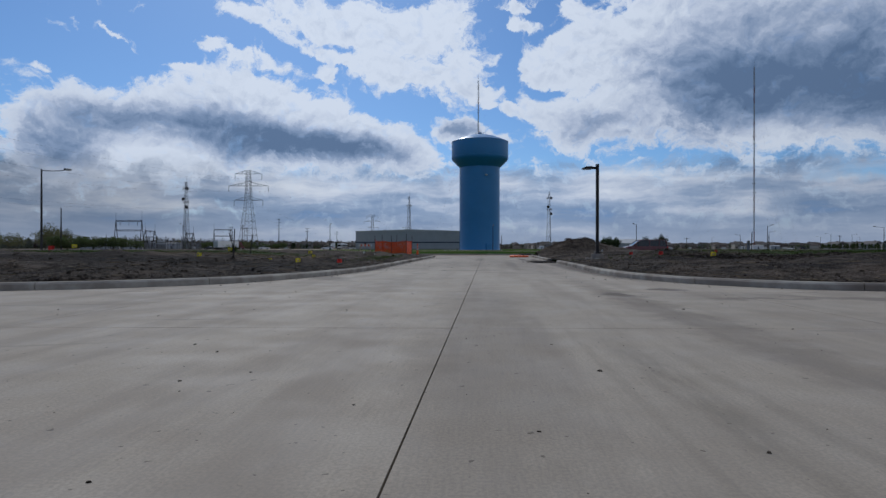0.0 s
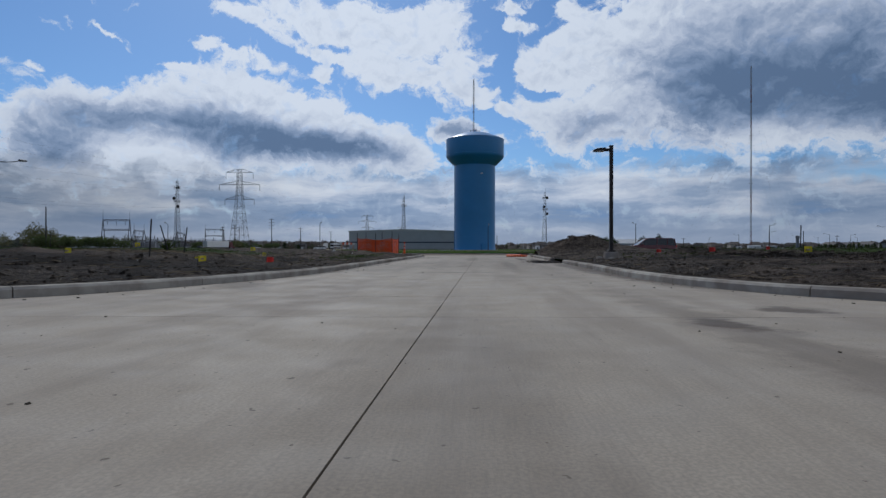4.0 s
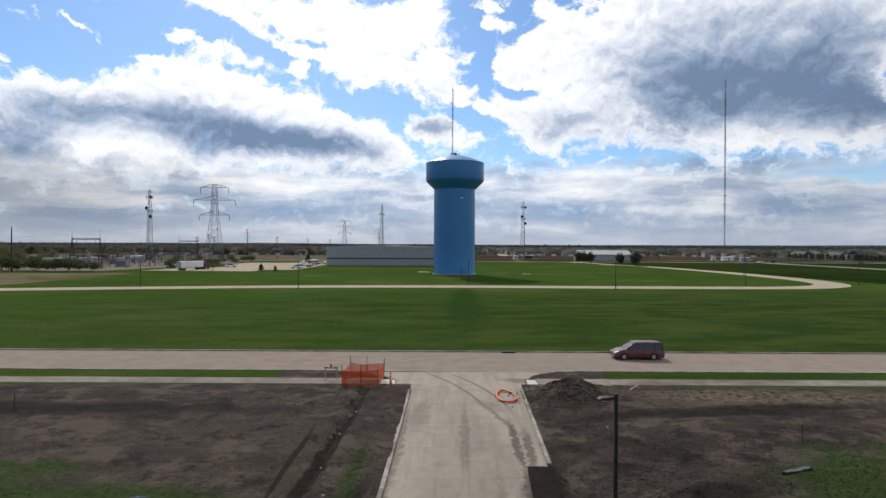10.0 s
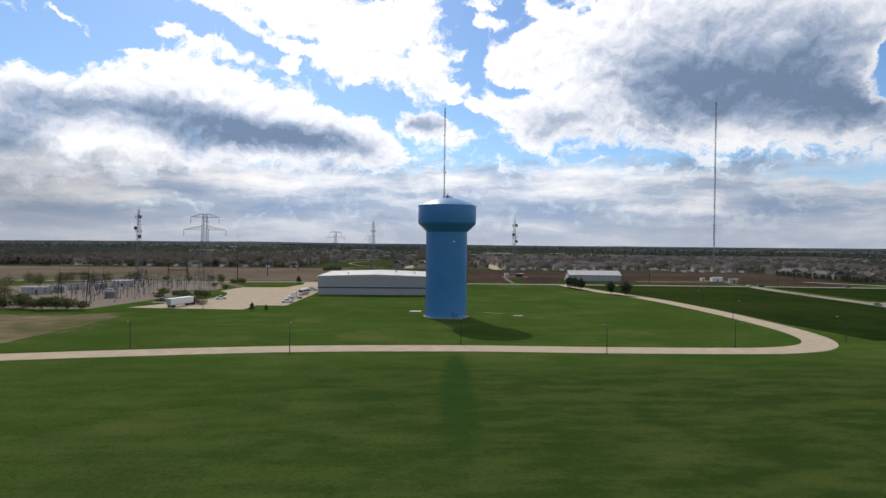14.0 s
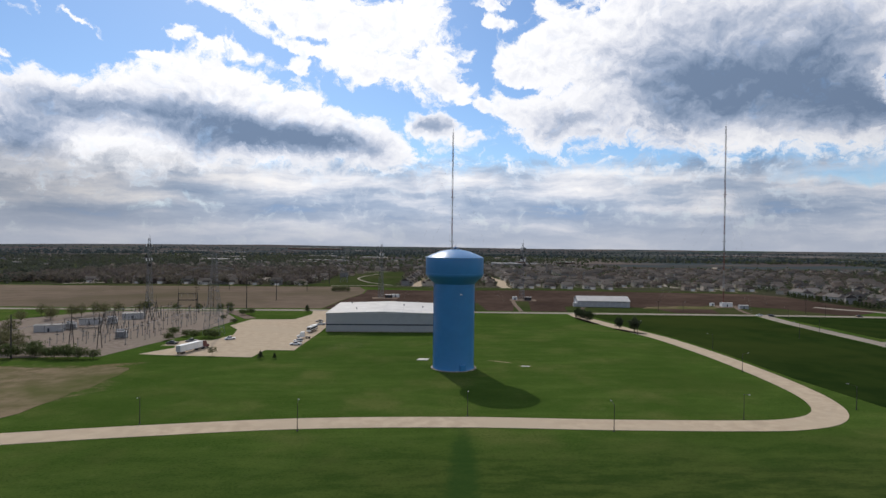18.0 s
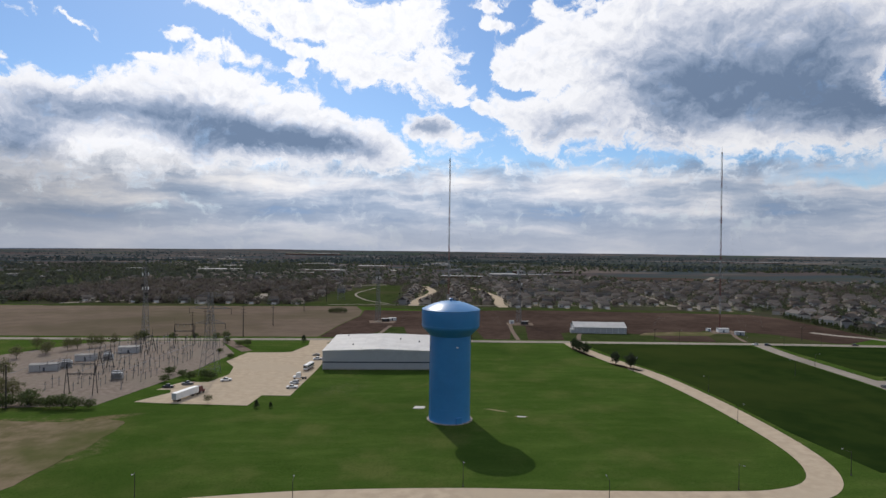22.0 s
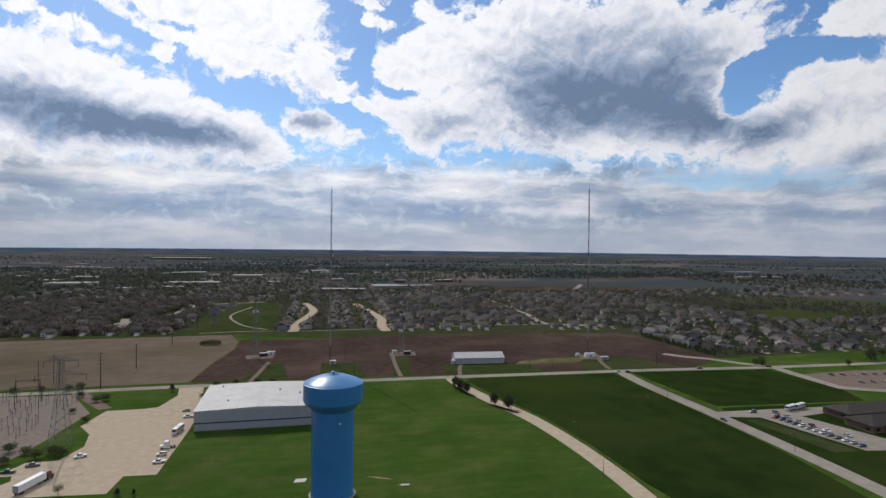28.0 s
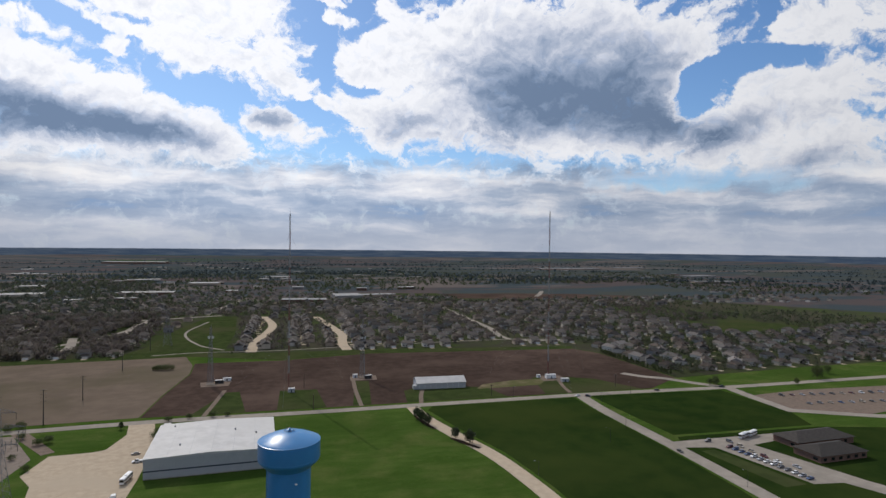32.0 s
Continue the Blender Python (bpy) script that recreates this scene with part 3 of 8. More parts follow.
def soiled_concrete(name):
    """Broom-finished concrete with tyre smears, mud and stains of their own shapes."""
    m = bpy.data.materials.new(name)
    m.use_nodes = True
    N = Nodes(m.node_tree)
    p = N.add("ShaderNodeNewGeometry").outputs["Position"]
    q = N.mapping(p, rot=3.5)
    o = N.add("ShaderNodeObjectInfo").outputs["Random"]
    c = N.mix(N.ramp(N.noise(p, 1.3, 6, 0.65), 0.3, 0.7), (0.392, 0.332, 0.258), (0.338, 0.286, 0.222))
    c = N.mix(N.ramp(N.noise(N.mapping(q, scale=(1.1, 0.10, 1)), 1.2, 6, 0.62), 0.44, 0.64, 0, 0.5), c, (0.215, 0.174, 0.136))
    c = N.mix(N.ramp(N.noise(N.mapping(q, scale=(2.6, 0.16, 1)), 1.6, 5, 0.6), 0.58, 0.72, 0, 0.2), c, (0.36, 0.32, 0.27))
    c = N.mix(N.ramp(N.noise(p, 0.28, 6, 0.62), 0.48, 0.70, 0, 0.5), c, (0.205, 0.166, 0.130))
    c = N.mix(N.ramp(N.noise(p, 2.3, 7, 0.72), 0.64, 0.76, 0, 0.75), c, (0.15, 0.115, 0.088))
    c = N.mix(N.ramp(N.noise(p, 60, 3, 0.6), 0.35, 0.65, 0, 0.5), c, (0.22, 0.19, 0.155))
    c = N.mix(N.ramp(N.noise(N.mapping(q, scale=(55, 2.5, 1)), 1.0, 4, 0.65), 0.45, 0.7, 0, 0.28), c, (0.22, 0.19, 0.155))
    c = N.mix(N.ramp(N.noise(p, 14, 2, 0.5), 0.70, 0.74, 0, 0.8), c, (0.10, 0.08, 0.062))
    c = N.mix(N.ramp(N.noise(p, 9, 6, 0.75), 0.62, 0.72, 0, 0.35), c, (0.20, 0.16, 0.125))
    c = N.vec("SCALE", c, N.ramp(o, 0, 1, 0.95, 1.05, False))
    wob = N.vec("ADD", p, N.vec("MULTIPLY", N.vec("SUBTRACT", N.noise(p, 1.6, 6, 0.65, True), (0.5, 0.5, 0.5)), (1.1, 1.6, 0)))

    def stain(x, y, a, b, lean, k, col, soft=0.6):
        r = N.vec("LENGTH", N.mapping(N.vec("MULTIPLY", wob, (1, 1, 0)), (x, y, 0), lean, (a, b, 1), "TEXTURE"))
        return N.mix(N.math("MULTIPLY", N.ramp(r, 1.0, 1.0 - soft), k), c, col)

    for x, y, a, b, lean, k in ((5.35, 35.4, 0.75, 3.2, -7, 1.0), (5.5, 42, 0.35, 6.0, -3, 0.9), (6.1, 41, 0.4, 4.5, -5, 0.8), (5.2, 47, 0.3, 5, 12, 0.6), (4.9, 50, 1.0, 3.0, 30, 0.3), (-2.2, 30, 0.6, 9, -3, 0.6), (-1.6, 42, 0.6, 10, -3, 0.6),
                                (2.2, 36, 3.6, 16, -3, 0.24), (4.0, 27, 1.6, 9, -3, 0.25), (-0.8, 27, 1.0, 8, -3, 0.22), (5.3, 21, 0.75, 7, -1, 0.85), (5.6, 28, 0.7, 6, -4, 0.8), (-2.7, 23, 0.7, 5, -2, 0.7), (-0.2, 48, 1.0, 5, -4, 0.4), (2.6, 44, 0.4, 8, -4, 0.45), (1.2, 22.5, 1.6, 0.25, 4, 0.5), (3.4, 30, 0.35, 9, -4, 0.4), (-3.4, 18, 0.6, 4, 24, 0.6), (3.4, 11.5, 0.35, 0.5, 0, 0.85), (4.6, 12.6, 0.5, 0.4, 10, 0.8), (0.1, 32, 0.25, 0.5, 20, 0.8), (0.3, 26, 0.25, 0.4, 0, 0.8), (-0.5, 20, 0.4, 0.25, 0, 0.8),
                                (7.5, 10.4, 0.5, 2.4, 60, 0.5), (9.5, 57.5, 1.2, 4, 70, 0.6), (-4.5, 58, 3, 0.7, 0, 0.5), (0.8, 8.0, 0.8, 9, -3, 0.25), (3.2, 9.0, 0.5, 10, -2, 0.35), (5.5, 10.6, 1.3, 0.25, 4, 0.5)):
        c = stain(x, y, a, b, lean, k, (0.085, 0.064, 0.049))
    # long straight smears left by dragged mud
    for x, y, a, b, lean, k in ((1.75, 4.6, 0.22, 3.4, -2, 0.5), (2.05, 4.0, 0.10, 3.0, -2, 0.35), (1.45, 5.0, 0.06, 3.4, -3, 0.3), (6.8, 8.4, 1.1, 0.10, -8, 0.6), (-5.4, 9.4, 1.6, 0.10, 10, 0.55), (-2.6, 7.8, 1.0, 0.07, 8, 0.5), (-3.2, 6.0, 1.3, 0.06, 14, 0.4), (4.2, 7.0, 0.7, 0.06, -5, 0.45)):
        r = N.vec("LENGTH", N.mapping(N.vec("MULTIPLY", N.mix(0.12, p, wob), (1, 1, 0)), (x, y, 0), lean, (a, b, 1), "TEXTURE"))
        f = N.math("MULTIPLY", N.ramp(r, 1.0, 0.2), N.ramp(N.noise(N.mapping(q, scale=(6, 1.2, 1) if b > a else (1.2, 6, 1)), 1.5, 5, 0.65), 0.3, 0.6, 0.2, 1.0))
        c = N.mix(N.math("MULTIPLY", f, k), c, (0.16, 0.135, 0.105))
    # tyre marks that swing out into the street
    for r0, w in ((28.8, 0.09), (30.5, 0.09)):
        ring = N.math("ABSOLUTE", N.math("SUBTRACT", N.vec("LENGTH", N.vec("MULTIPLY", N.vec("SUBTRACT", p, (-24.1, 45.8, 0)), (1, 1, 0))), r0))
        box = N.ramp(N.vec("LENGTH", N.mapping(N.vec("MULTIPLY", p, (1, 1, 0)), (3.0, 55.5, 0), 38, (4.5, 10.0, 1), "TEXTURE")), 1.0, 0.5)
        c = N.mix(N.math("MULTIPLY", N.math("MULTIPLY", N.ramp(ring, w * 2, w * 0.5), box), 0.7), c, (0.09, 0.07, 0.056))
    s = N.add("ShaderNodeBsdfPrincipled")
    N.put(s.inputs["Base Color"], c)
    s.inputs["Specular IOR Level"].default_value = 0.2
    N.put(s.inputs["Roughness"], N.ramp(N.noise(p, 1.5, 5), 0.3, 0.7, 0.68, 0.92))
    b = N.add("ShaderNodeBump")
    b.inputs["Strength"].default_value, b.inputs["Distance"].default_value = 0.5, 0.004
    N.put(b.inputs["Height"], N.math("ADD", N.noise(N.mapping(p, scale=(40, 3, 1)), 2.0, 4, 0.6), N.noise(p, 30, 5, 0.7)))
    N.put(s.inputs["Normal"], b.outputs[0])
    N.put(N.add("ShaderNodeOutputMaterial").inputs[0], s.outputs[0])
    M[name] = m


soiled_concrete("concrete")
ground_material("grass", "grass")
ground_material("soil", "soil")


def farmland(name):
    m = bpy.data.materials.new(name)
    m.use_nodes = True
    N = Nodes(m.node_tree)
    p = N.add("ShaderNodeNewGeometry").outputs["Position"]
    v = N.add("ShaderNodeTexVoronoi", distance="CHEBYCHEV")
    v.inputs["Scale"].default_value = 0.0021
    N.put(v.inputs["Vector"], N.mapping(p, rot=4, scale=(0.55, 1.1, 0)))
    sep = N.add("ShaderNodeSeparateColor")
    N.put(sep.inputs[0], v.outputs["Color"])
    r = N.add("ShaderNodeValToRGB")
    N.put(r.inputs[0], sep.outputs[0])
    e = r.color_ramp.elements
    r.color_ramp.interpolation = "CONSTANT"
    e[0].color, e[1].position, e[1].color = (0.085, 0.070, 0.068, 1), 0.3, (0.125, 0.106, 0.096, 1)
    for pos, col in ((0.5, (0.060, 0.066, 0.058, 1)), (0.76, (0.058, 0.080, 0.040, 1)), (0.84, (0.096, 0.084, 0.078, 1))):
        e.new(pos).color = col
    # blue-grey mixed into the field colours stands in for distance haze
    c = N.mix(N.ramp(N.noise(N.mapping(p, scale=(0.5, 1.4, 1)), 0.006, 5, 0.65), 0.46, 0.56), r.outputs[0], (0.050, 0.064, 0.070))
    s = N.add("ShaderNodeBsdfPrincipled")
    N.put(s.inputs["Base Color"], c)
    s.inputs["Roughness"].default_value, s.inputs["Specular IOR Level"].default_value = 1.0, 0.0
    N.put(N.add("ShaderNodeOutputMaterial").inputs[0], s.outputs[0])
    M[name] = m


farmland("farmland")


# ---- mesh helpers ----
class Mesh:
    """Collects vertices and faces of one mesh."""

    def __init__(self):
        self.v, self.f = [], []

    def add(self, verts, faces, m=None):
        k = len(self.v)
        self.v += [tuple(m @ Vector(p)) for p in verts] if m else [tuple(p) for p in verts]
        self.f += [tuple(i + k for i in f) for f in faces]
        return self

    def box(self, x0, x1, y0, y1, z0, z1, m=None, bevel=0.0):
        b = min(bevel, (x1 - x0) / 3, (y1 - y0) / 3, (z1 - z0) / 3)
        if b <= 0:
            v = [(x, y, z) for z in (z0, z1) for x, y in ((x0, y0), (x1, y0), (x1, y1), (x0, y1))]
            return self.add(v, [(3, 2, 1, 0), (4, 5, 6, 7), (0, 1, 5, 4), (1, 2, 6, 5), (2, 3, 7, 6), (3, 0, 4, 7)], m)
        rings = []
        for z, i in ((z0, b), (z0 + b, 0), (z1 - b, 0), (z1, b)):
            rings.append([(x0 + i + c, y0 + i, z) if k == 0 else (x1 - i - c, y0 + i, z) if k == 1 else (x1 - i, y0 + i + c, z) if k == 2 else
                          (x1 - i, y1 - i - c, z) if k == 3 else (x1 - i - c, y1 - i, z) if k == 4 else (x0 + i + c, y1 - i, z) if k == 5 else
                          (x0 + i, y1 - i - c, z) if k == 6 else (x0 + i, y0 + i + c, z) for k in range(8) for c in (b,)])
        return self.loft(rings, True, True, m)

    def loft(self, rings, cap0=True, cap1=True, m=None, closed=True):
        n = len(rings[0])
        v = [p for r in rings for p in r]
        f = [(j * n + i, j * n + (i + 1) % n, (j + 1) * n + (i + 1) % n, (j + 1) * n + i)
             for j in range(len(rings) - 1) for i in range(n if closed else n - 1)]
        if cap0:
            f.append(tuple(range(n - 1, -1, -1)))
        if cap1:
            f.append(tuple((len(rings) - 1) * n + i for i in range(n)))
        return self.add(v, f, m)

    def lathe(self, profile, n=24, m=None, cap0=True, cap1=True):
        return self.loft([[(r * math.cos(2 * math.pi * i / n), r * math.sin(2 * math.pi * i / n), z) for i in range(n)] for r, z in profile], cap0, cap1, m)

    def rod(self, a, b, r, r2=None, n=6):
        a, b = Vector(a), Vector(b)
        q = (b - a).to_track_quat("Z", "Y").to_matrix().to_4x4()
        return self.lathe([(r, 0), (r if r2 is None else r2, (b - a).length)], n, Matrix.Translation(a) @ q)

    def poly(self, pts, z0, z1):
        """An upright prism over a polygon, counterclockwise."""
        return self.loft([[(x, y, z0) for x, y in pts], [(x, y, z1) for x, y in pts]])

    def mesh(self, name, mat, smooth=False):
        me = bpy.data.meshes.new(name)
        me.from_pydata(self.v, [], self.f)
        if mat is not None:
            me.materials.append(M[mat] if isinstance(mat, str) else mat)
        if smooth:
            me.shade_smooth()
            me.set_sharp_from_angle(angle=radians(38))
        return me


def thing(name, m, label, category, group="", kind=""):
    ob = new(name)
    ob.empty_display_size = 0.3
    ob.matrix_world = m if isinstance(m, Matrix) else Matrix.Translation(m)
    return tagged(ob, label, category, group, kind)


def part(name, bm, mat, parent, label="", smooth=False, m=None):
    me = bm.mesh(name, mat, smooth) if isinstance(bm, Mesh) else bm
    ob = new(name, me)
    ob.parent = parent
    if m is not None:
        ob.matrix_basis = m
    return tagged(ob, label)


def solo(name, bm, mat, label, category, kind="", smooth=False, group=""):
    return tagged(new(name, bm.mesh(name, mat, smooth)), label, category, group, kind)


def sheet(name, pts, z, mat, label, category="ground", thick=0.3, kind="structure"):
    area = sum(a[0] * b[1] - b[0] * a[1] for a, b in zip(pts, pts[1:] + pts[:1]))
    return solo(name, Mesh().poly(pts if area > 0 else pts[::-1], z - thick, z), mat, label, category, kind)


def smooth_line(pts, n=8):
    """Catmull-Rom through plan points."""
    P = [Vector((*p, 0)) for p in pts]
    P = [2 * P[0] - P[1]] + P + [2 * P[-1] - P[-2]]
    out = []
    for a, b, c, e in zip(P, P[1:], P[2:], P[3:]):
        for i in range(n):
            t = i / n
            out.append(0.5 * (2 * b + (c - a) * t + (2 * a - 5 * b + 4 * c - e) * t * t + (3 * b - a - 3 * c + e) * t ** 3))
    return out + [P[-2]]


def ribbon(line, width, z0, z1, mb=None, off=0.0):
    """A strip of even width along a plan line."""
    mb = mb or Mesh()
    rings = []
    for i, p in enumerate(line):
        t = (line[min(i + 1, len(line) - 1)] - line[max(i - 1, 0)]).normalized()
        s = Vector((-t.y, t.x, 0))
        a, b = p + s * (off + width / 2), p + s * (off - width / 2)
        rings.append([(a.x, a.y, z0), (b.x, b.y, z0), (b.x, b.y, z1), (a.x, a.y, z1)])
    return mb.loft(rings)


# ---- ground ----
def lay_ground():
    radii = [0, 60, 120, 200, 300, 450, 650, 900, 1200, 1600, 2100, 2700, 3300, 3900, 4400, 4850]
    n = 72
    v, f = [(0, 0, -0.06)], []
    for r in radii[1:]:
        for i in range(n):
            a = 2 * math.pi * i / n
            x, y = r * math.sin(a), r * math.cos(a)
            rise = max(0.0, (r - 1500) / 3350)
            z = -0.06 + rise ** 1.5 * (25 + 12 * noise.noise((x / 900, y / 900, 3)))
            v.append((x, y, z))
    for i in range(n):
        f.append((0, 1 + (i + 1) % n, 1 + i))
        for j in range(len(radii) - 2):
            a, b = 1 + j * n, 1 + (j + 1) * n
            f.append((a + i, a + (i + 1) % n, b + (i + 1) % n, b + i))
    mb = Mesh().add(v, f)
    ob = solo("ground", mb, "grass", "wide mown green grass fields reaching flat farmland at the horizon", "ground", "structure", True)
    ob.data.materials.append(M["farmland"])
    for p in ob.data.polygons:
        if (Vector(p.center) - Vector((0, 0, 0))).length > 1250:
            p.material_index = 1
    return ob


lay_ground()

LEAN = 0.062          # the drive leans this much to the right a metre ahead


def drive_x(y):
    return -0.03 + LEAN * y


def street_y(x):
    return 66.6 - 0.036 * (x - 2)


FLARE_W = [(12.0, -11.5), (12.2, -8.7), (12.8, -6.8), (13.9, -5.25), (15.1, -4.3), (16.7, -3.6), (18.7, -3.02), (21.0, -2.62), (24.0, -2.36)]
FLARE_E = [(12.2, 11.0), (12.5, 8.6), (13.1, 7.2), (14.4, 6.1), (15.3, 5.65), (16.8, 5.26), (18.5, 5.16), (21.0, 5.24), (24.0, 5.46)]


def along(points, y):
    return float(np.interp(y, [p[0] for p in points], [p[1] for p in points]))


def left_edge(y):
    """Inner face of the left kerb at y."""
    return along(FLARE_W, y) if y < 24 else -2.36 + 0.046 * (y - 24)


def right_edge(y):
    return along(FLARE_E, y) if y < 24 else 5.52 + 0.077 * (y - 24)


TRENCH = [(17, -7.7), (21.5, -6.9), (27, -6.1), (33, -5.65), (40, -5.3), (50, -4.75), (56, -4.5)]


def soil_z(x, y, side):
    """Height of the graded soil beside the drive."""
    n = noise.noise
    edge = min(abs(x - (left_edge(max(y, 12.05)) if side < 0 else right_edge(max(y, 12.25)))), 30)
    if y < 14.5:
        edge = min(edge, max(y - 12.1, 0))
    back = max(0.0, street_y(x) - 10.45 - y)
    rise = min(1, edge / 8) * min(1, back / 4)
    z = 0.13 + 0.42 * rise
    rough = min(1, edge / 1.2) * min(1, back / 1.0)
    z += rough * (0.12 * n((x * 0.22, y * 0.22, 1)) + 0.09 * n((x * 0.8, y * 0.8, 2)) + 0.09 * abs(n((x * 1.9, y * 1.9, 4))))
    z += rough * 0.10 * abs(n((x * 0.55 + 4, y * 0.9, 12))) * (1 + n((x * 0.12, y * 0.12, 15)))
    if side < 0:
        q = (x + 4.0 + 0.09 * (29 - y)) / 0.16
        z -= rough * 0.09 * math.exp(-q * q) * (20 < y < 40)
        if 17 < y < 55:          # the trench that runs to the orange fence
            mid = along(TRENCH, y) + 0.15 * n((y * 0.7, 0, 7))
            k = min(1, (y - 17) / 3)
            q = abs(x - mid) / 0.34
            z -= rough * 0.22 * k * math.exp(-q ** 3)
            q = abs(x - mid + 0.75) / 0.4
            z += rough * 0.06 * k * math.exp(-q * q) * (1 + n((x * 2, y * 2, 8)))
            q = abs(x - mid - 0.9) / 0.4
            z += rough * 0.08 * k * math.exp(-q * q) * (1 + n((x * 2, y * 2, 8)))
    else:
        q = ((x - 11.2) / 3.3) ** 2 + ((y - 51.0) / 2.4) ** 2
        z += 1.15 * math.exp(-q * 1.1) * (1 + 0.35 * n((x * 1.3, y * 1.3, 9)))
        q = ((x - 12.2) / 1.0) ** 2 + ((y - 33.8) / 0.8) ** 2
        z += 0.3 * math.exp(-q)
    return max(z, -0.03)


def lay_soil(name, side, label):
    mb = Mesh()
    rows, cols = [], []
    y, s = 12.1, 0.28
    while True:
        rows.append(y)
        if y > 57.8:
            break
        y += s * (1 + max(0, y - 25) * 0.02)
    u, us = 0.0, 0.28
    while u < 75:
        cols.append(u)
        u += us * (1 + u * 0.05)
    for y in rows:
        for u in cols:
            x = (left_edge(y) - 0.16 - u) if side < 0 else (right_edge(y) + 0.16 + u)
            yy = min(y, street_y(x) - 10.35)
            mb.v.append((x, yy, soil_z(x, yy, side)))
    n = len(cols)
    for j in range(len(rows) - 1):
        for i in range(n - 1):
            q = (j * n + i, j * n + i + 1, (j + 1) * n + i + 1, (j + 1) * n + i)
            mb.f.append(q if side > 0 else q[::-1])
    return solo(name, mb, "soil", label, "ground", "structure", True)


lay_soil("ground_soil_west", -1, "graded dark bare soil with clods, straw and strips of new grass")
lay_soil("ground_soil_east", 1, "graded dark bare soil with clods, a spoil heap and green weeds")


# ---- driveway of concrete slabs ----
APRON_W = [(55.1, -0.85), (55.8, -2.2), (58.1, -2.4), (59.0, -2.95), (59.9, -3.95), (60.9, -5.7), (61.6, -7.9)]
APRON_E = [(55.1, 7.85), (55.4, 8.6), (57.9, 8.8), (58.9, 9.4), (60.0, 10.4), (60.8, 12.2), (61.2, 14.5)]


def lay_drive():
    base = solo("driveway", Mesh().box(-45, 45, -30, 11.5, -0.4, -0.03), "kerb", "light grey concrete driveway with sawn joints and dirt smears", "driveway", "structure")
    ys = [11.4, 12.3, 13, 14, 16, 18, 21, 24, 40, 56, 62]
    bed = Mesh().loft([[(left_edge(max(y, 12.3)) - 0.1, y, -0.035), (right_edge(max(y, 12.6)) + 0.1, y, -0.035)] for y in ys], False, False, None, False)
    part("joint_bed", bed, "kerb", base)
    g = 0.005
    cuts = [2.4 - 4.7 * i for i in range(6, 0, -1)] + [2.4, 7.14, 12.0]
    for y0, y1 in zip(cuts, cuts[1:]):
        for i in range(-9, 9):
            a, b = i * 4.6, (i + 1) * 4.6
            rings = [[(drive_x(y) + a + g, y, z) for a, z in ((a, -0.2), (b - 2 * g, -0.2), (b - 2 * g, 0.0), (a, 0.0))] for y in (y0 + g, y1 - g)]
            part("slab", Mesh().loft(rings), "concrete", base)
    cuts = [12.0, 14.4] + [18.9 + 4.5 * i for i in range(9)] + [58.2, 61.5]
    for y0, y1 in zip(cuts, cuts[1:]):
        y1 = min(y1, 61.5)
        if y1 - y0 < 0.3:
            break
        for side in (-1, 1):
            rings = []
            for i in range(9):
                yy = y0 + g + (y1 - y0 - 2 * g) * i / 8
                inner = drive_x(yy) + side * g
                if yy < 55.1:
                    outer = left_edge(yy) if side < 0 else right_edge(yy)
                else:
                    outer = along(APRON_W if side < 0 else APRON_E, yy)
                a, b = min(inner, outer), max(inner, outer)
                rings.append([(a, yy, -0.2), (b, yy, -0.2), (b, yy, 0.0), (a, yy, 0.0)])
            part("slab", Mesh().loft(rings), "concrete", base)


lay_drive()


def kerb(name, pts, label):
    """A concrete kerb with a rounded top along plan points, in lengths of three metres."""
    line = smooth_line(pts, 10)
    base = thing(name, (0, 0, 0), label, "kerb", "", "structure")
    run, piece, start = 0.0, [line[0]], 0
    chunks = []
    for a, b in zip(line, line[1:]):
        piece.append(b)
        run += (b - a).length
        if run > 3.0:
            chunks.append(piece)
            piece, run = [b], 0.0
    if len(piece) > 1:
        chunks.append(piece)
    prof = [(-0.13, -0.1), (0.13, -0.1), (0.125, 0.11), (0.085, 0.148), (-0.10, 0.152), (-0.128, 0.12)]
    for c in chunks:
        rings = []
        for i, p in enumerate(c):
            t = (c[min(i + 1, len(c) - 1)] - c[max(i - 1, 0)]).normalized()
            s = Vector((t.y, -t.x, 0))
            q = p + t * (0.006 if i == 0 else -0.006 if i == len(c) - 1 else 0)
            rings.append([(q.x + s.x * u, q.y + s.y * u, z) for u, z in prof])
        part("kerb_length", Mesh().loft(rings), "kerb", base, smooth=True)
    return base


kerb("kerb_west", [(-60, 11.9), (-30, 11.92), (-16, 11.93)] + [(x - 0.12, y - 0.10) for y, x in FLARE_W[:5]] + [(left_edge(y) - 0.16, y) for y in (16.7, 18.7, 21, 25, 30, 38, 46, 54.4)],
     "pale concrete kerb curving into the driveway, smeared with soil")
kerb("kerb_east", [(right_edge(y) + 0.09, y) for y in (33.0, 28, 24, 21, 18.5, 16.8)] + [(x + 0.06, y - 0.06) for y, x in FLARE_E[4::-1]] + [(16, 12.05), (30, 12.0), (60, 12.0)],
     "pale concrete kerb curving out of the driveway, chipped and soiled")
kerb("kerb_east_far", [(right_edge(y) + 0.09, y) for y in (55.0, 50, 44, 38.4)], "short length of concrete kerb beside the spoil heap")


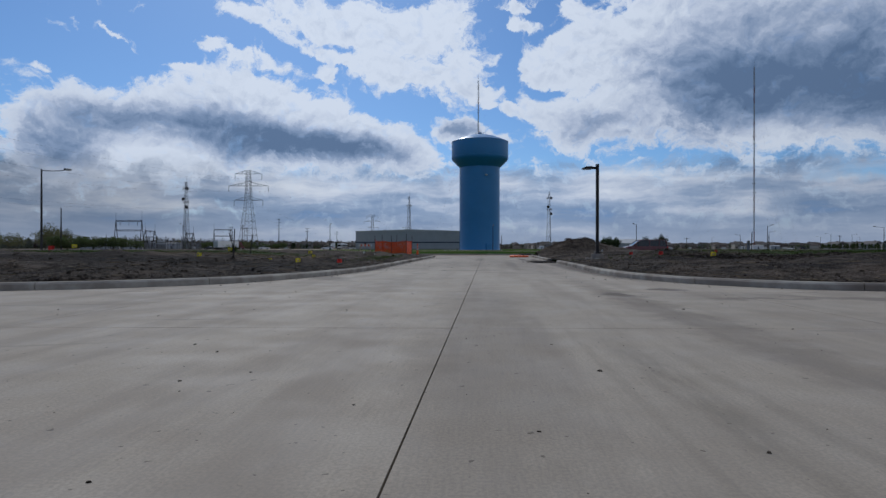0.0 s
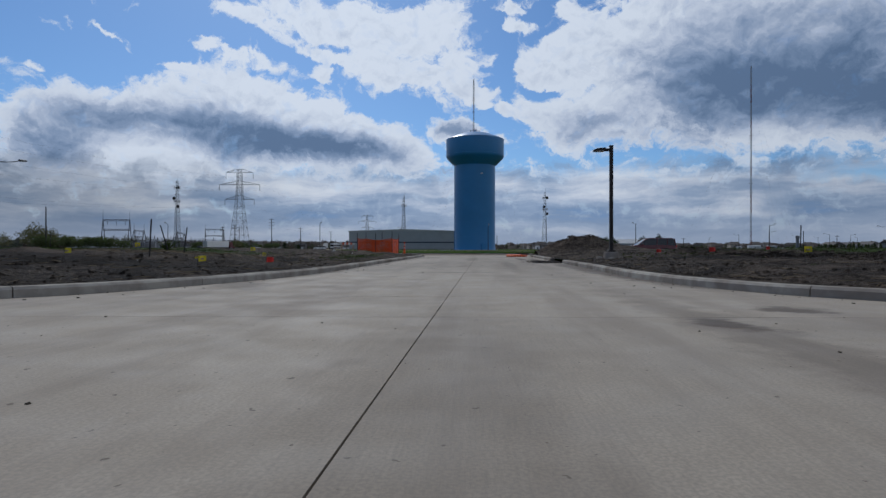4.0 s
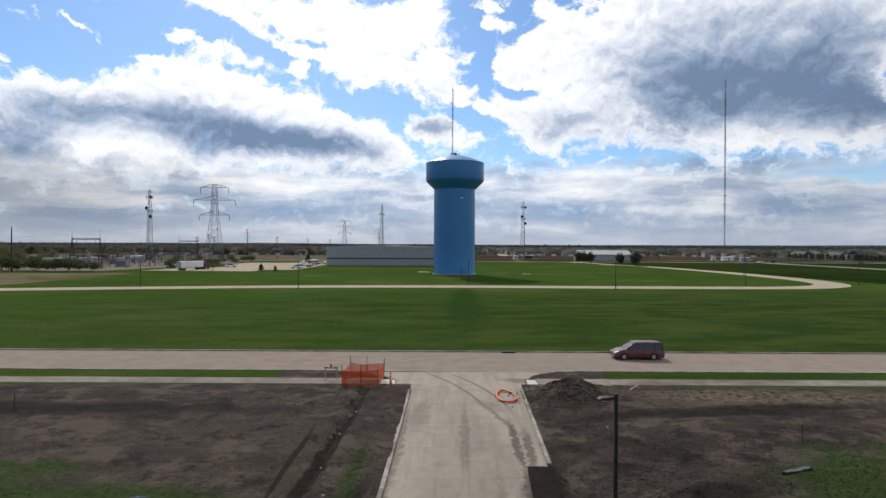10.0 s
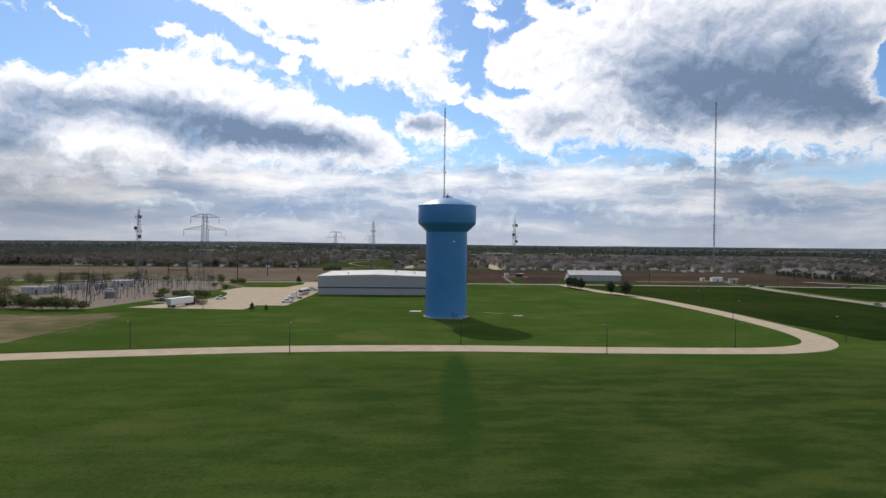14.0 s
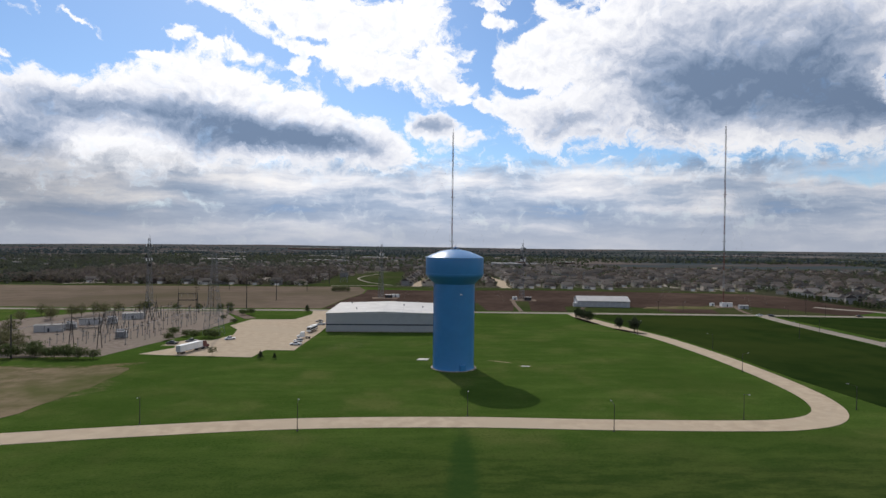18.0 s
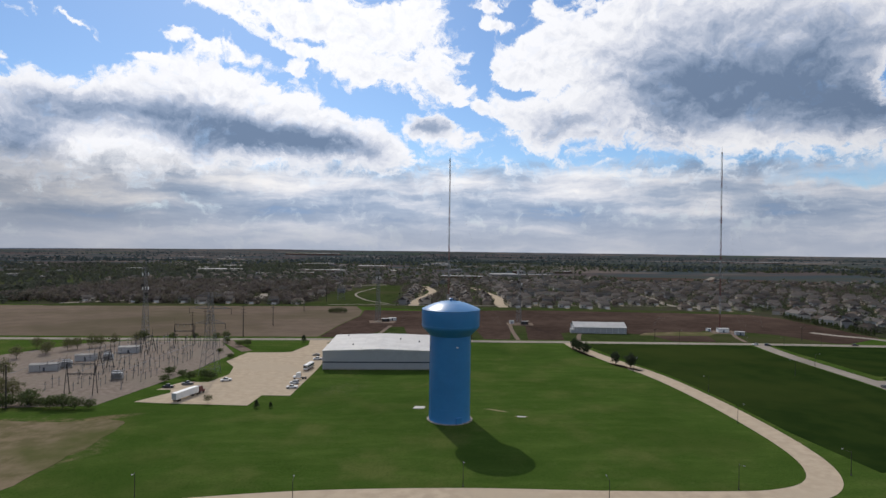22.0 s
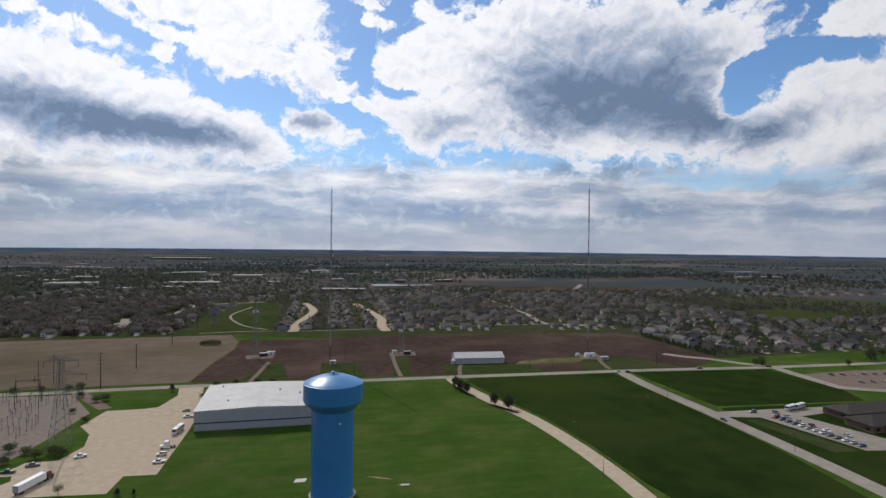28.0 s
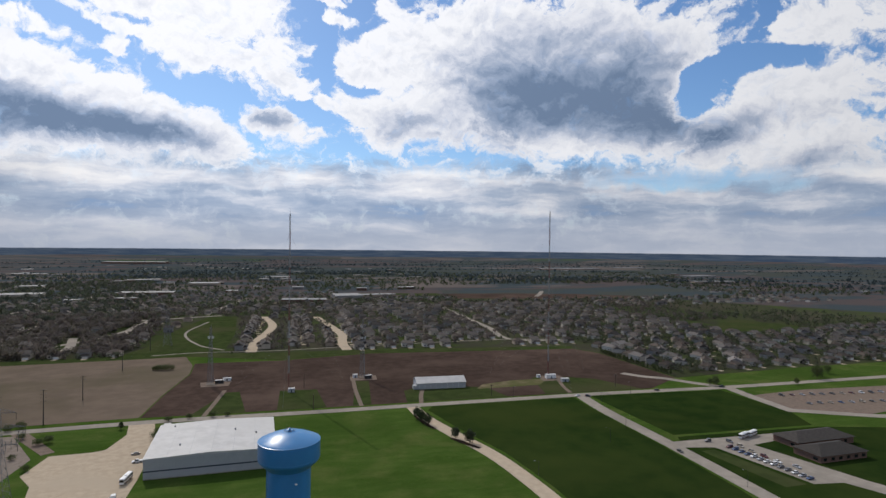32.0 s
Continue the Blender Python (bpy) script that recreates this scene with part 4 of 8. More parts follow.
kerb("kerb_return_west", [(-2.5, 58.1), (-3.05, 59.05), (-4.1, 59.95), (-5.8, 60.95), (-8.1, 61.85)], "rounded concrete kerb return at the street corner beside the orange fence")
kerb("kerb_return_east", [(14.0, 61.12), (12.3, 60.85), (10.5, 60.0), (9.45, 58.95), (8.95, 57.9)], "rounded concrete kerb return at the street corner beside bare soil")


# ---- street, verge and sidewalks ----
def lay_street():
    line = [Vector((x, street_y(x), 0)) for x in np.linspace(-420, 420, 43)]
    st = solo("road_street", ribbon(line, 9.9, -0.3, -0.012), "kerb", "pale grey-beige concrete street crossing the end of the driveway", "street", "structure")
    for i in range(-14, 15):
        for s in (-1, 1):
            x0, x1 = 2 + i * 6.0, 2 + (i + 1) * 6.0
            pts = []
            for x, w in ((x0 + 0.012, 0.012), (x1 - 0.012, 0.012)):
                pts.append((x, street_y(x) + s * w, street_y(x) + s * 4.95))
            mb = Mesh().loft([[(x, min(a, b), -0.2), (x, max(a, b), -0.2), (x, max(a, b), 0.0), (x, min(a, b), 0.0)] for x, a, b in pts])
            part("slab", mb, "street_concrete", st)
    for s, x0, x1 in ((-1, -420, -82.03), (1, 92.03, 420)):
        ln = [Vector((x, street_y(x), 0)) for x in np.linspace(x0, x1, 12)]
        part("road_surface", ribbon(ln, 9.9, -0.2, 0.0), "street_concrete", st)
    far = [Vector((x, street_y(x) + 5.05, 0)) for x in np.linspace(-300, 300, 40)]
    solo("kerb_street_far", ribbon(far, 0.18, -0.1, 0.14), "kerb", "low concrete kerb along the grass field", "kerb", "structure")
    for nm, x0, x1, grass in (("west", -300, -8.0, -13.0), ("east", 13.5, 300, 16.4)):
        near = [Vector((x, street_y(x) - 5.05, 0)) for x in np.linspace(x0, x1, 24)]
        solo("kerb_street_" + nm, ribbon(near, 0.18, -0.1, 0.14), "kerb", "low concrete kerb beside the grass verge", "kerb", "structure")
        a0, a1 = (x0, -3.7) if x0 < 0 else (9.7, x1)
        walk_line = [Vector((x, street_y(x) - 9.2, 0)) for x in np.linspace(a0, a1, 60)]
        sw = solo("pavement_" + nm, ribbon(walk_line, 2.1, -0.1, 0.08), "kerb", "pale concrete sidewalk between verge and bare soil", "sidewalk", "structure")
        for i in range(34):
            a = (a1 - i * 2.02) if x0 < 0 else (a0 + i * 2.02)
            b = a + (-2.0 if x0 < 0 else 2.0)
            ln = [Vector((min(a, b), street_y(min(a, b)) - 9.2, 0)), Vector((max(a, b), street_y(max(a, b)) - 9.2, 0))]
            part("slab", ribbon(ln, 2.08, 0.05, 0.11), "sidewalk", sw)
        verge = [Vector((x, street_y(x) - 6.65, 0)) for x in np.linspace(*((x0, grass) if x0 < 0 else (grass, x1)), 60)]
        solo("ground_verge_" + nm, ribbon(verge, 3.0, -0.1, 0.09), "grass", "strip of short green grass between street and sidewalk", "verge", "structure")
    for nm, pts in (("west", [(-2.6, 58.3), (-3.15, 59.1), (-4.15, 59.95), (-5.85, 60.9), (-8.0, 61.75), (-13, 61.95), (-13, 59.0)]), ("east", [(9.2, 58.0), (9.65, 58.9), (10.6, 59.9), (12.4, 60.75), (16.4, 60.95), (16.4, 58.0)])):
        sheet("ground_island_" + nm, pts, 0.085, "soil", "bare soil wedge inside the kerb return", "ground", 0.15)
    for nm, pts in (("west", [(-3.65, 56.0), (-2.3, 55.95), (-2.45, 58.1), (-3.65, 58.3)]), ("east", [(8.7, 55.3), (9.65, 55.4), (9.65, 57.7), (8.9, 57.85)])):
        sheet("pavement_ramp_" + nm, pts, 0.1, "ramp_white", "new whitish concrete kerb ramp at the sidewalk's end", "ramp", 0.15)

    drain = thing("storm_drain", (9.3, street_y(9.3) + 5.0, 0.0), "dark cast-iron storm drain set in the kerb", "storm drain")
    part("frame", Mesh().box(-0.75, 0.75, -0.45, 0.12, 0.002, 0.16, None, 0.02), "dark_steel", drain)
    for k in range(8):
        part("bar", Mesh().box(-0.68 + k * 0.18, -0.60 + k * 0.18, -0.42, 0.08, 0.16, 0.175), "dark_steel", drain)


lay_street()

# ---- the loop road and the far roads ----
LOOP = [(-420, 78), (-300, 112), (-190, 142), (-108, 160), (-76, 166.5), (-34.5, 173.0), (12, 174.5), (53, 172.2), (92, 171.3), (108, 172.6), (121, 178),
        (130, 189), (135.5, 207), (138, 236), (138, 278), (133.5, 328), (122, 375), (114, 415), (113, 446)]
solo("road_loop", ribbon(smooth_line(LOOP), 9.8, -0.25, 0.03), "concrete_pale", "pale concrete loop road bending through the mown grass", "road", "structure")
BACK = [(-700, 444), (-320, 447), (-150, 449), (-60, 450), (40, 445), (110, 443), (193, 440), (270, 437), (346, 431), (400, 427), (590, 421), (900, 415)]
solo("road_back", ribbon(smooth_line(BACK), 9.0, -0.25, 0.045), "lot_grey", "grey country road running behind the warehouse", "road", "structure")
SIDE = [(256, 440), (250, 390), (247.5, 312), (243, 236), (236, 170), (226, 100), (214, 66)]
solo("road_side", ribbon(smooth_line(SIDE), 10.0, -0.25, 0.05), "lot_grey", "straight concrete road between grass fields", "road", "structure")

# ---- fields, lots and parks ----
sheet("ground_stubble", [(-700, 458), (-320, 460), (-150, 462), (-79, 463), (-73, 523), (-61, 600), (-62, 640), (-74, 690), (-240, 682), (-700, 668)], 0.02, "stubble_tan",
      "tan stubble field beside the back road", "field")
sheet("ground_plough", [(-78, 462), (40, 455), (190, 449), (330, 441), (378, 470), (378, 598), (362, 633), (118, 662), (24, 645), (-61, 650), (-60, 600), (-72, 523)], 0.03,
      "plough_brown", "dark brown ploughed field behind the back road", "field")
sheet("ground_town", [(-900, 690), (-240, 684), (-74, 692), (24, 648), (118, 664), (362, 635), (380, 600), (380, 470), (560, 478), (900, 470), (1500, 480), (1500, 1300), (-900, 1300)],
      0.025, "town_ground", "grey-green ground of lawns and streets among the houses", "ground")
# dark sheets that lay painted cloud shade over the eastern grass
sheet("ground_lush_field", [(150, 190), (226, 190), (237, 250), (241, 312), (244, 390), (247, 432), (200, 434), (128, 437), (122, 428), (130, 380), (142, 330), (146, 280), (146, 230)], 0.012, "cloud_shaded_green",
      "green field with painted cloud shade between the loop road and the straight road", "field")
sheet("ground_lush_meadow", [(262, 330), (372, 322), (386, 352), (384, 420), (330, 426), (263, 432)], 0.012, "cloud_shaded_green", "green meadow with painted cloud shade beyond the straight road", "field")
sheet("ground_lush_lawn", [(238, 60), (430, 60), (430, 300), (372, 318), (262, 326), (248, 300), (246, 240)], 0.012, "cloud_shaded_green", "green lawn with painted cloud shade round the school", "field")
BARE = smooth_line([(-260, 268), (-205, 256), (-165.6, 246), (-142.8, 244), (-122, 247), (-116, 238), (-116, 217), (-118, 193), (-121, 176), (-130, 166), (-155, 170), (-200, 196), (-250, 236)], 5)
sheet("ground_bare_slope", [(p.x + 1.6 * noise.noise((p.x * 0.2, p.y * 0.2, 2)), p.y + 1.6 * noise.noise((p.x * 0.2, p.y * 0.2, 6))) for p in BARE], 0.015, "bare_tan",
      "bare tan earth slope with sparse dry grass", "ground")
sheet("ground_park", [(-150, 690), (-62, 700), (-36, 722), (-30, 860), (-35, 1044), (-80, 1040), (-110, 900), (-125, 760)], 0.05, "park_green", "bright green park meadow beside the houses", "park")
sheet("ground_green_strip", [(-420, 672), (-74, 692), (24, 648), (118, 664), (362, 636), (372, 650), (118, 690), (24, 690), (-74, 712), (-420, 700)], 0.045, "park_green",
      "green strip of grass along the back gardens", "grass")
sheet("ground_park_east", [(666, 727), (703, 678), (788, 685), (836, 719), (804, 774), (799, 828), (727, 789)], 0.06, "park_green", "green park lawn among the eastern houses", "park")
for pts in ([(-46, 458), (-8, 457), (-14, 520), (-24, 520)], [(14, 456), (50, 455), (48, 512), (18, 515)], [(70, 455), (84, 454), (96, 532), (84, 534)],
            [(112, 452), (196, 448), (190, 482), (176, 488), (128, 494), (118, 488)], [(230, 448), (320, 442), (300, 486), (262, 510), (245, 505)]):
    sheet("ground_weedy_grass", pts, 0.05, "park_green", "weedy grass patch in the ploughed field", "grass")
sheet("ground_far_plough", [(420, 1290), (700, 1230), (1180, 1190), (1250, 1560), (860, 1760), (480, 1650)], 0.04, "plough_brown", "wide dark brown field beyond the houses", "field")
sheet("ground_far_meadow", [(180, 1390), (430, 1360), (440, 1500), (200, 1540)], 0.045, "park_green", "green sports meadow beyond the houses", "field")
for pts in ([(180, 478), (240, 478), (258, 498), (222, 500), (190, 492)],):
    sheet("ground_bare", pts, 0.055, "bare_tan", "dry tan bare patch in the field", "ground")
sheet("pavement_truck_lot", [(-117, 272), (-76, 268), (-74.5, 286), (-61, 285), (-58.5, 345), (-58.5, 400), (-66, 446), (-82, 446), (-79, 425), (-85, 398), (-92, 395.5), (-113, 395), (-117.5, 366),
      (-108, 350), (-104, 330), (-109, 312), (-122, 312), (-128, 296), (-121, 296), (-119, 290), (-128, 274)], 0.03, "concrete_pale", "wide pale concrete truck yard", "yard")
sheet("ground_substation", [(-142, 268), (-182, 264), (-245, 300), (-275, 362), (-235, 430), (-205, 442), (-146, 440), (-121, 392), (-128, 330)], 0.02, "yard_gravel",
      "brown-grey gravel yard of the electrical substation", "yard")
sheet("road_yard_track", [(-150, 446), (-140, 446), (-112, 402), (-118, 398), (-126, 410)], 0.035, "gravel", "gravel track beside the substation", "track")
sheet("pavement_school_lot", [(250, 319), (343, 314), (345, 306), (298, 300), (300, 292), (312, 238), (330, 190), (318, 188), (297, 240), (280, 243), (271, 303), (252, 308)], 0.045, "lot_grey",
      "grey concrete parking lot beside the low school", "parking lot")
sheet("ground_school_strip", [(268, 300), (276, 244), (262, 244), (258, 300)], 0.03, "park_green", "green grass strip beside the parking lot", "grass")
sheet("pavement_far_lot", [(396, 398), (456, 402), (560, 392), (560, 345), (440, 330), (388, 356)], 0.05, "gravel", "brownish asphalt parking lot behind trees", "parking lot")
sheet("road_far_drive", [(392, 424), (402, 424), (398, 398), (394, 358), (440, 330), (520, 300), (520, 292), (436, 322), (384, 352), (388, 398)], 0.06, "lot_grey", "curving access road", "road")
solo("road_town_east", ribbon(smooth_line([(396, 428), (380, 448), (366, 470), (352, 482), (340, 500)]), 9, -0.2, 0.06), "lot_grey", "residential street leading into the houses", "road", "structure")
STREETS = ([(-8, 702), (-3, 773), (12, 850), (20, 926), (8, 1030)], [(99, 690), (100, 740), (108, 800), (104, 875), (92, 1010)], [(398, 690), (318, 718), (330, 820), (336, 923), (345, 1050), (338, 1215)],
                         [(-110, 705), (-60, 712), (24, 705), (118, 712), (320, 716), (398, 690)], [(-38, 722), (-70, 768), (-94, 866), (-74, 980)],
                         [(-420, 700), (-330, 780), (-275, 960), (-190, 1010), (-60, 1060)], [(-250, 760), (-190, 850), (-170, 915), (-140, 980)],
                         [(-432, 930), (-416, 1082), (-402, 1128), (-394, 1201)],
                         [(-307, 926), (-300, 1006), (-294, 1046)],
                         [(-361, 1304), (-351, 1547), (-347, 1962), (-297, 2811)],
                         [(-77, 1132), (-54, 1243), (-31, 1345)],
                         [(-188, 841), (-174, 854), (-170, 948), (-158, 1039)],
                         [(-213, 738), (-208, 777), (-224, 854)],
                         [(1118, 1912), (1208, 1702), (1187, 1486), (1190, 1326)],
                         [(1810, 1848), (1827, 1700), (1790, 1575)],
                         [(650, 1302), (721, 1417), (935, 1793)])
for k, pts in enumerate(STREETS):
    w = (9, 9, 9, 2.6, 3.2, 9, 9, 12, 10, 14, 10, 10, 10, 16, 16, 12)[k] + (3 if k < 2 else 0)
    solo("road_town", ribbon(smooth_line(pts), w, -0.2, 0.085 + 0.004 * k), "concrete_pale" if k < 2 else "lot_grey", "pale concrete path through the park" if k == 4 else "pale concrete residential street", "road", "structure")
for pts in ([(-36, 455), (-31, 490), (-26, 528)], [(76, 452), (79, 500), (83, 540)], [(252, 446), (258, 470), (268, 497)], [(122, 447), (128, 470), (134, 487)]):
    solo("road_field_track", ribbon(smooth_line(pts), 3.4, -0.2, 0.075), "gravel", "narrow gravel track across the field", "track", "structure")
for pts in ([(-46, 544), (-24, 544), (-22, 562), (-48, 562)], [(80, 536), (104, 534), (106, 552), (82, 553)], [(250, 490), (276, 488), (274, 508), (252, 510)]):
    sheet("pavement_mast_pad", pts, 0.08, "gravel", "pale gravel pad at the foot of a mast", "pad")


# ---- water tower ----
def water_tower(x, y):
    t = thing("water_tower", (x, y, 0), "tall bright blue steel water tower with wide rounded tank", "water tower")
    part("pedestal", Mesh().lathe([(8.75, 0), (8.55, 0.5), (8.4, 1.2), (8.4, 12), (8.4, 24), (8.4, 34.95)], 64), "tower_blue", t, "smooth blue steel column", True)
    prof = [(8.4, 34.9), (8.6, 35.1), (10.2, 36.6), (11.5, 37.9), (11.85, 38.4), (12.0, 39.0), (12.0, 45.5), (11.97, 45.72), (11.85, 45.82),
            (10.9, 46.35), (8.8, 47.25), (6.4, 48.15), (4.0, 48.75), (1.8, 49.05), (0.3, 49.1)]
    tank = part("tank", Mesh().lathe(prof, 96, None, False, True), "tower_blue", t, "wide blue tank with shallow domed roof", True)
    part("seam", Mesh().lathe([(12.0, 39.1), (12.05, 39.16), (12.05, 39.24), (12.0, 39.3)], 96, None, False, False), "tower_blue", tank)
    part("rim", Mesh().lathe([(11.9, 45.55), (12.1, 45.62), (12.1, 45.76), (11.8, 45.85)], 96, None, False, False), "tower_blue", tank)
    for z in (5.5, 11.5, 17.5, 23.5, 29.5):
        part("weld_ring", Mesh().lathe([(8.4, z - 0.05), (8.425, z - 0.02), (8.425, z + 0.02), (8.4, z + 0.05)], 64, None, False, False), "tower_blue", t)
    rail = Mesh()
    for i in range(16):
        a = 2 * math.pi * i / 16
        p = Vector((1.9 * math.cos(a), 1.9 * math.sin(a), 48.90))
        rail.rod(p, p + Vector((0, 0, 1.1)), 0.03)
        b = 2 * math.pi * (i + 1) / 16
        q = Vector((1.9 * math.cos(b), 1.9 * math.sin(b), 48.90))
        for h in (0.6, 1.1):
            rail.rod(p + Vector((0, 0, h)), q + Vector((0, 0, h)), 0.025)
    part("handrail", rail, "galvanised", t)
    part("vent", Mesh().lathe([(0.5, 49.00), (0.5, 49.80), (0.85, 49.85), (0.85, 50.00), (0.2, 50.30)], 16), "tower_blue", t, "round roof vent", True)
    part("hatch", Mesh().box(1.0, 1.9, -0.5, 0.4, 48.80, 49.35, None, 0.05), "tower_blue", t)
    for dx, h in ((-0.9, 3.2), (0.5, 2.4), (2.4, 1.8)):
        part("whip_aerial", Mesh().rod((dx, -0.8, 48.70), (dx, -0.8, 48.90 + h), 0.05, 0.03), "galvanised", t, "slim white whip aerial")
    part("light", Mesh().lathe([(0.14, 50.30), (0.16, 50.50), (0.05, 50.70)], 10), "flag_red", t, "red beacon")
    flood = part("floodlight", Mesh().box(-0.45, 0.45, -0.5, 0.0, -0.25, 0.25, None, 0.08), "white_paint", t, "small white floodlight", False, pose(2.3, -8.3, 31.0))
    part("bracket", Mesh().rod((0, 0.3, 0), (0, -0.1, 0), 0.08), "galvanised", flood)
    part("door_frame", Mesh().box(-9.0, -8.3, -1.2, 1.2, 0, 2.6, pose(0, 0, 0, 0, 0, 112), 0.05), "tower_blue", t, "door housing at the base")
    part("overflow_pipe", Mesh().rod((-8.55, -1.6, 0.3), (-8.55, -1.6, 35.5), 0.12, None, 8), "tower_blue", t)
    part("foundation", Mesh().lathe([(9.5, -0.2), (9.5, 0.1), (9.3, 0.16)], 64), "kerb", t, "concrete footing ring", True)


water_tower(12.9, 248.8)
for pts in ([(-2.6, 263.5), (2.2, 263.2), (3.0, 266.8), (-1.6, 267.2)], [(41.5, 250.9), (45.0, 250.5), (45.4, 251.7), (42, 252.1)]):
    sheet("slab_at_tower", pts, 0.12, "ramp_white", "pale concrete valve slab lying in the grass", "slab", 0.2, "")


# ---- warehouse ----
def warehouse():
    x0, x1, y0, y1, h = -55.5, 10.0, 343.5, 403.0, 10.6
    w = thing("warehouse", (0, 0, 0), "large grey metal warehouse with dark stripe and white roof", "warehouse")
    wall = Mesh().box(x0, x1, y0, y1, 0, h)
    wl = part("wall", wall, "wall_metal_grey", w, "grey ribbed metal walls")
    n = 60
    for face in range(2):
        mb = Mesh()
        for i in range(n + 1):
            if face == 0:
                x = x0 + (x1 - x0) * i / n
                mb.box(x - 0.07, x + 0.07, y0 - 0.09, y0, 0.2, h)
            else:
                y = y0 + (y1 - y0) * i / n
                mb.box(x0 - 0.09, x0, y - 0.07, y + 0.07, 0.2, h)
        part("rib", mb, "wall_metal_grey", wl)
    part("stripe", Mesh().box(x0 - 0.13, x1 + 0.13, y0 - 0.13, y1 + 0.13, 3.9, 4.6), "wall_dark_stripe", w, "dark band round the walls")
    part("base_course", Mesh().box(x0 - 0.11, x1 + 0.11, y0 - 0.11, y1 + 0.11, 0, 0.5), "kerb", w)
    xm = (x0 + x1) / 2
    rf = Mesh().loft([[(x0 - 0.3, y, h), (x1 + 0.3, y, h), (x1 + 0.3, y, h + 0.3), (xm, y, h + 1.35), (x0 - 0.3, y, h + 0.3)] for y in (y0 - 0.3, y1 + 0.3)])
    roof = part("roof", rf, "roof_white", w, "low white membrane roof")
    for i in range(1, 6):
        x = x0 + (x1 - x0) * i / 6
        z = h + 0.3 + 1.05 * (1 - abs(x - xm) / (xm - x0 + 0.3))
        part("roof_seam", Mesh().box(x - 0.1, x + 0.1, y0 - 0.28, y1 + 0.28, z - 0.05, z + 0.06), "wall_metal_grey", roof)
    part("gutter", Mesh().box(x0 - 0.45, x0 - 0.25, y0, y1, h - 0.15, h + 0.2), "white_paint", w)
    part("gutter", Mesh().box(x1 + 0.25, x1 + 0.45, y0, y1, h - 0.15, h + 0.2), "white_paint", w)
    for i in range(5):
        y = 352 + i * 9.5
        d = part("dock_door", Mesh().box(x0 - 0.2, x0 - 0.05, y, y + 3.6, 1.1, 5.0, None, 0.03), "white_paint", w, "white roll-up dock door")
        for k in range(1, 5):
            part("door_rib", Mesh().box(x0 - 0.23, x0 - 0.19, y + 0.05, y + 3.55, 1.1 + k * 0.78, 1.16 + k * 0.78), "galvanised", d)
        part("dock_awning", Mesh().box(x0 - 1.6, x0 - 0.1, y - 0.3, y + 3.9, 5.4, 5.6), "dark_steel", w)
    for x in (-48, -40, -2):
        part("downpipe", Mesh().box(x, x + 0.18, y0 - 0.28, y0 - 0.12, 0.2, h), "wall_metal_grey", w)
    for x, y in ((-40, 360), (-12, 380), (0, 372), (-47, 396)):
        z = h + 0.3 + 1.05 * (1 - abs(x - xm) / (xm - x0 + 0.3))
        part("roof_vent", Mesh().lathe([(0.35, z - 0.2), (0.35, z + 0.5), (0.6, z + 0.55), (0.3, z + 0.9)], 10, pose(x, y, 0)), "galvanised", roof)


warehouse()


def shed():
    x0, x1, y0, y1, h = -21.5, 21.5, -9.5, 9.5, 5.0
    s = thing("storage_shed", pose(152, 497, 0, 0, 0, -5), "long pale metal storage shed with white pitched roof", "shed")
    part("wall", Mesh().loft([[(x, y0, 0), (x, y1, 0), (x, y1, h), (x, 0, h + 3.3), (x, y0, h)] for x in (x0, x1)]), "wall_metal_grey", s, "pale grey metal walls")
    for sg in (-1, 1):
        part("roof", Mesh().loft([[(x, sg * 0.0, h + 3.4), (x, sg * 10.1, h - 0.1), (x, sg * 10.1, h + 0.1), (x, 0, h + 3.6)] for x in (x0 - 0.4, x1 + 0.4)]), "roof_white", s, "white sheet-metal roof")
    part("door", Mesh().box(x0 - 0.12, x0, -2.5, 2.5, 0, 4.2, None, 0.03), "white_paint", s, "sliding door")
    part("lean_to", Mesh().box(x0 - 3, x0, -9, -3.5, 0, 3.0, None, 0.05), "wall_metal_grey", s)
    for i in range(9):
        x = x0 + 2 + i * 4.9
        part("wall_rib", Mesh().box(x, x + 0.12, y0 - 0.08, y0, 0, h), "white_paint", s)


shed()


# ---- masts, lattice towers, pylons ----
def lattice(mb, w0, w1, z0, z1, steps, r, rb, sides=3):
    """Legs, rings and cross braces of a tapering lattice."""
    def corner(i, z):
        w = w0 + (w1 - w0) * (z - z0) / (z1 - z0)
        a = 2 * math.pi * i / sides + math.pi / 4
        return Vector((w * math.cos(a), w * math.sin(a), z))
    for i in range(sides):
        mb.rod(corner(i, z0), corner(i, z1), r, r * 0.7, 5)
        for k in range(steps):
            a, b = z0 + (z1 - z0) * k / steps, z0 + (z1 - z0) * (k + 1) / steps
            mb.rod(corner(i, a), corner(i + 1, b), rb, None, 4)
            mb.rod(corner(i + 1, a), corner(i, b), rb, None, 4)
            mb.rod(corner(i, b), corner(i + 1, b), rb, None, 4)
    return mb


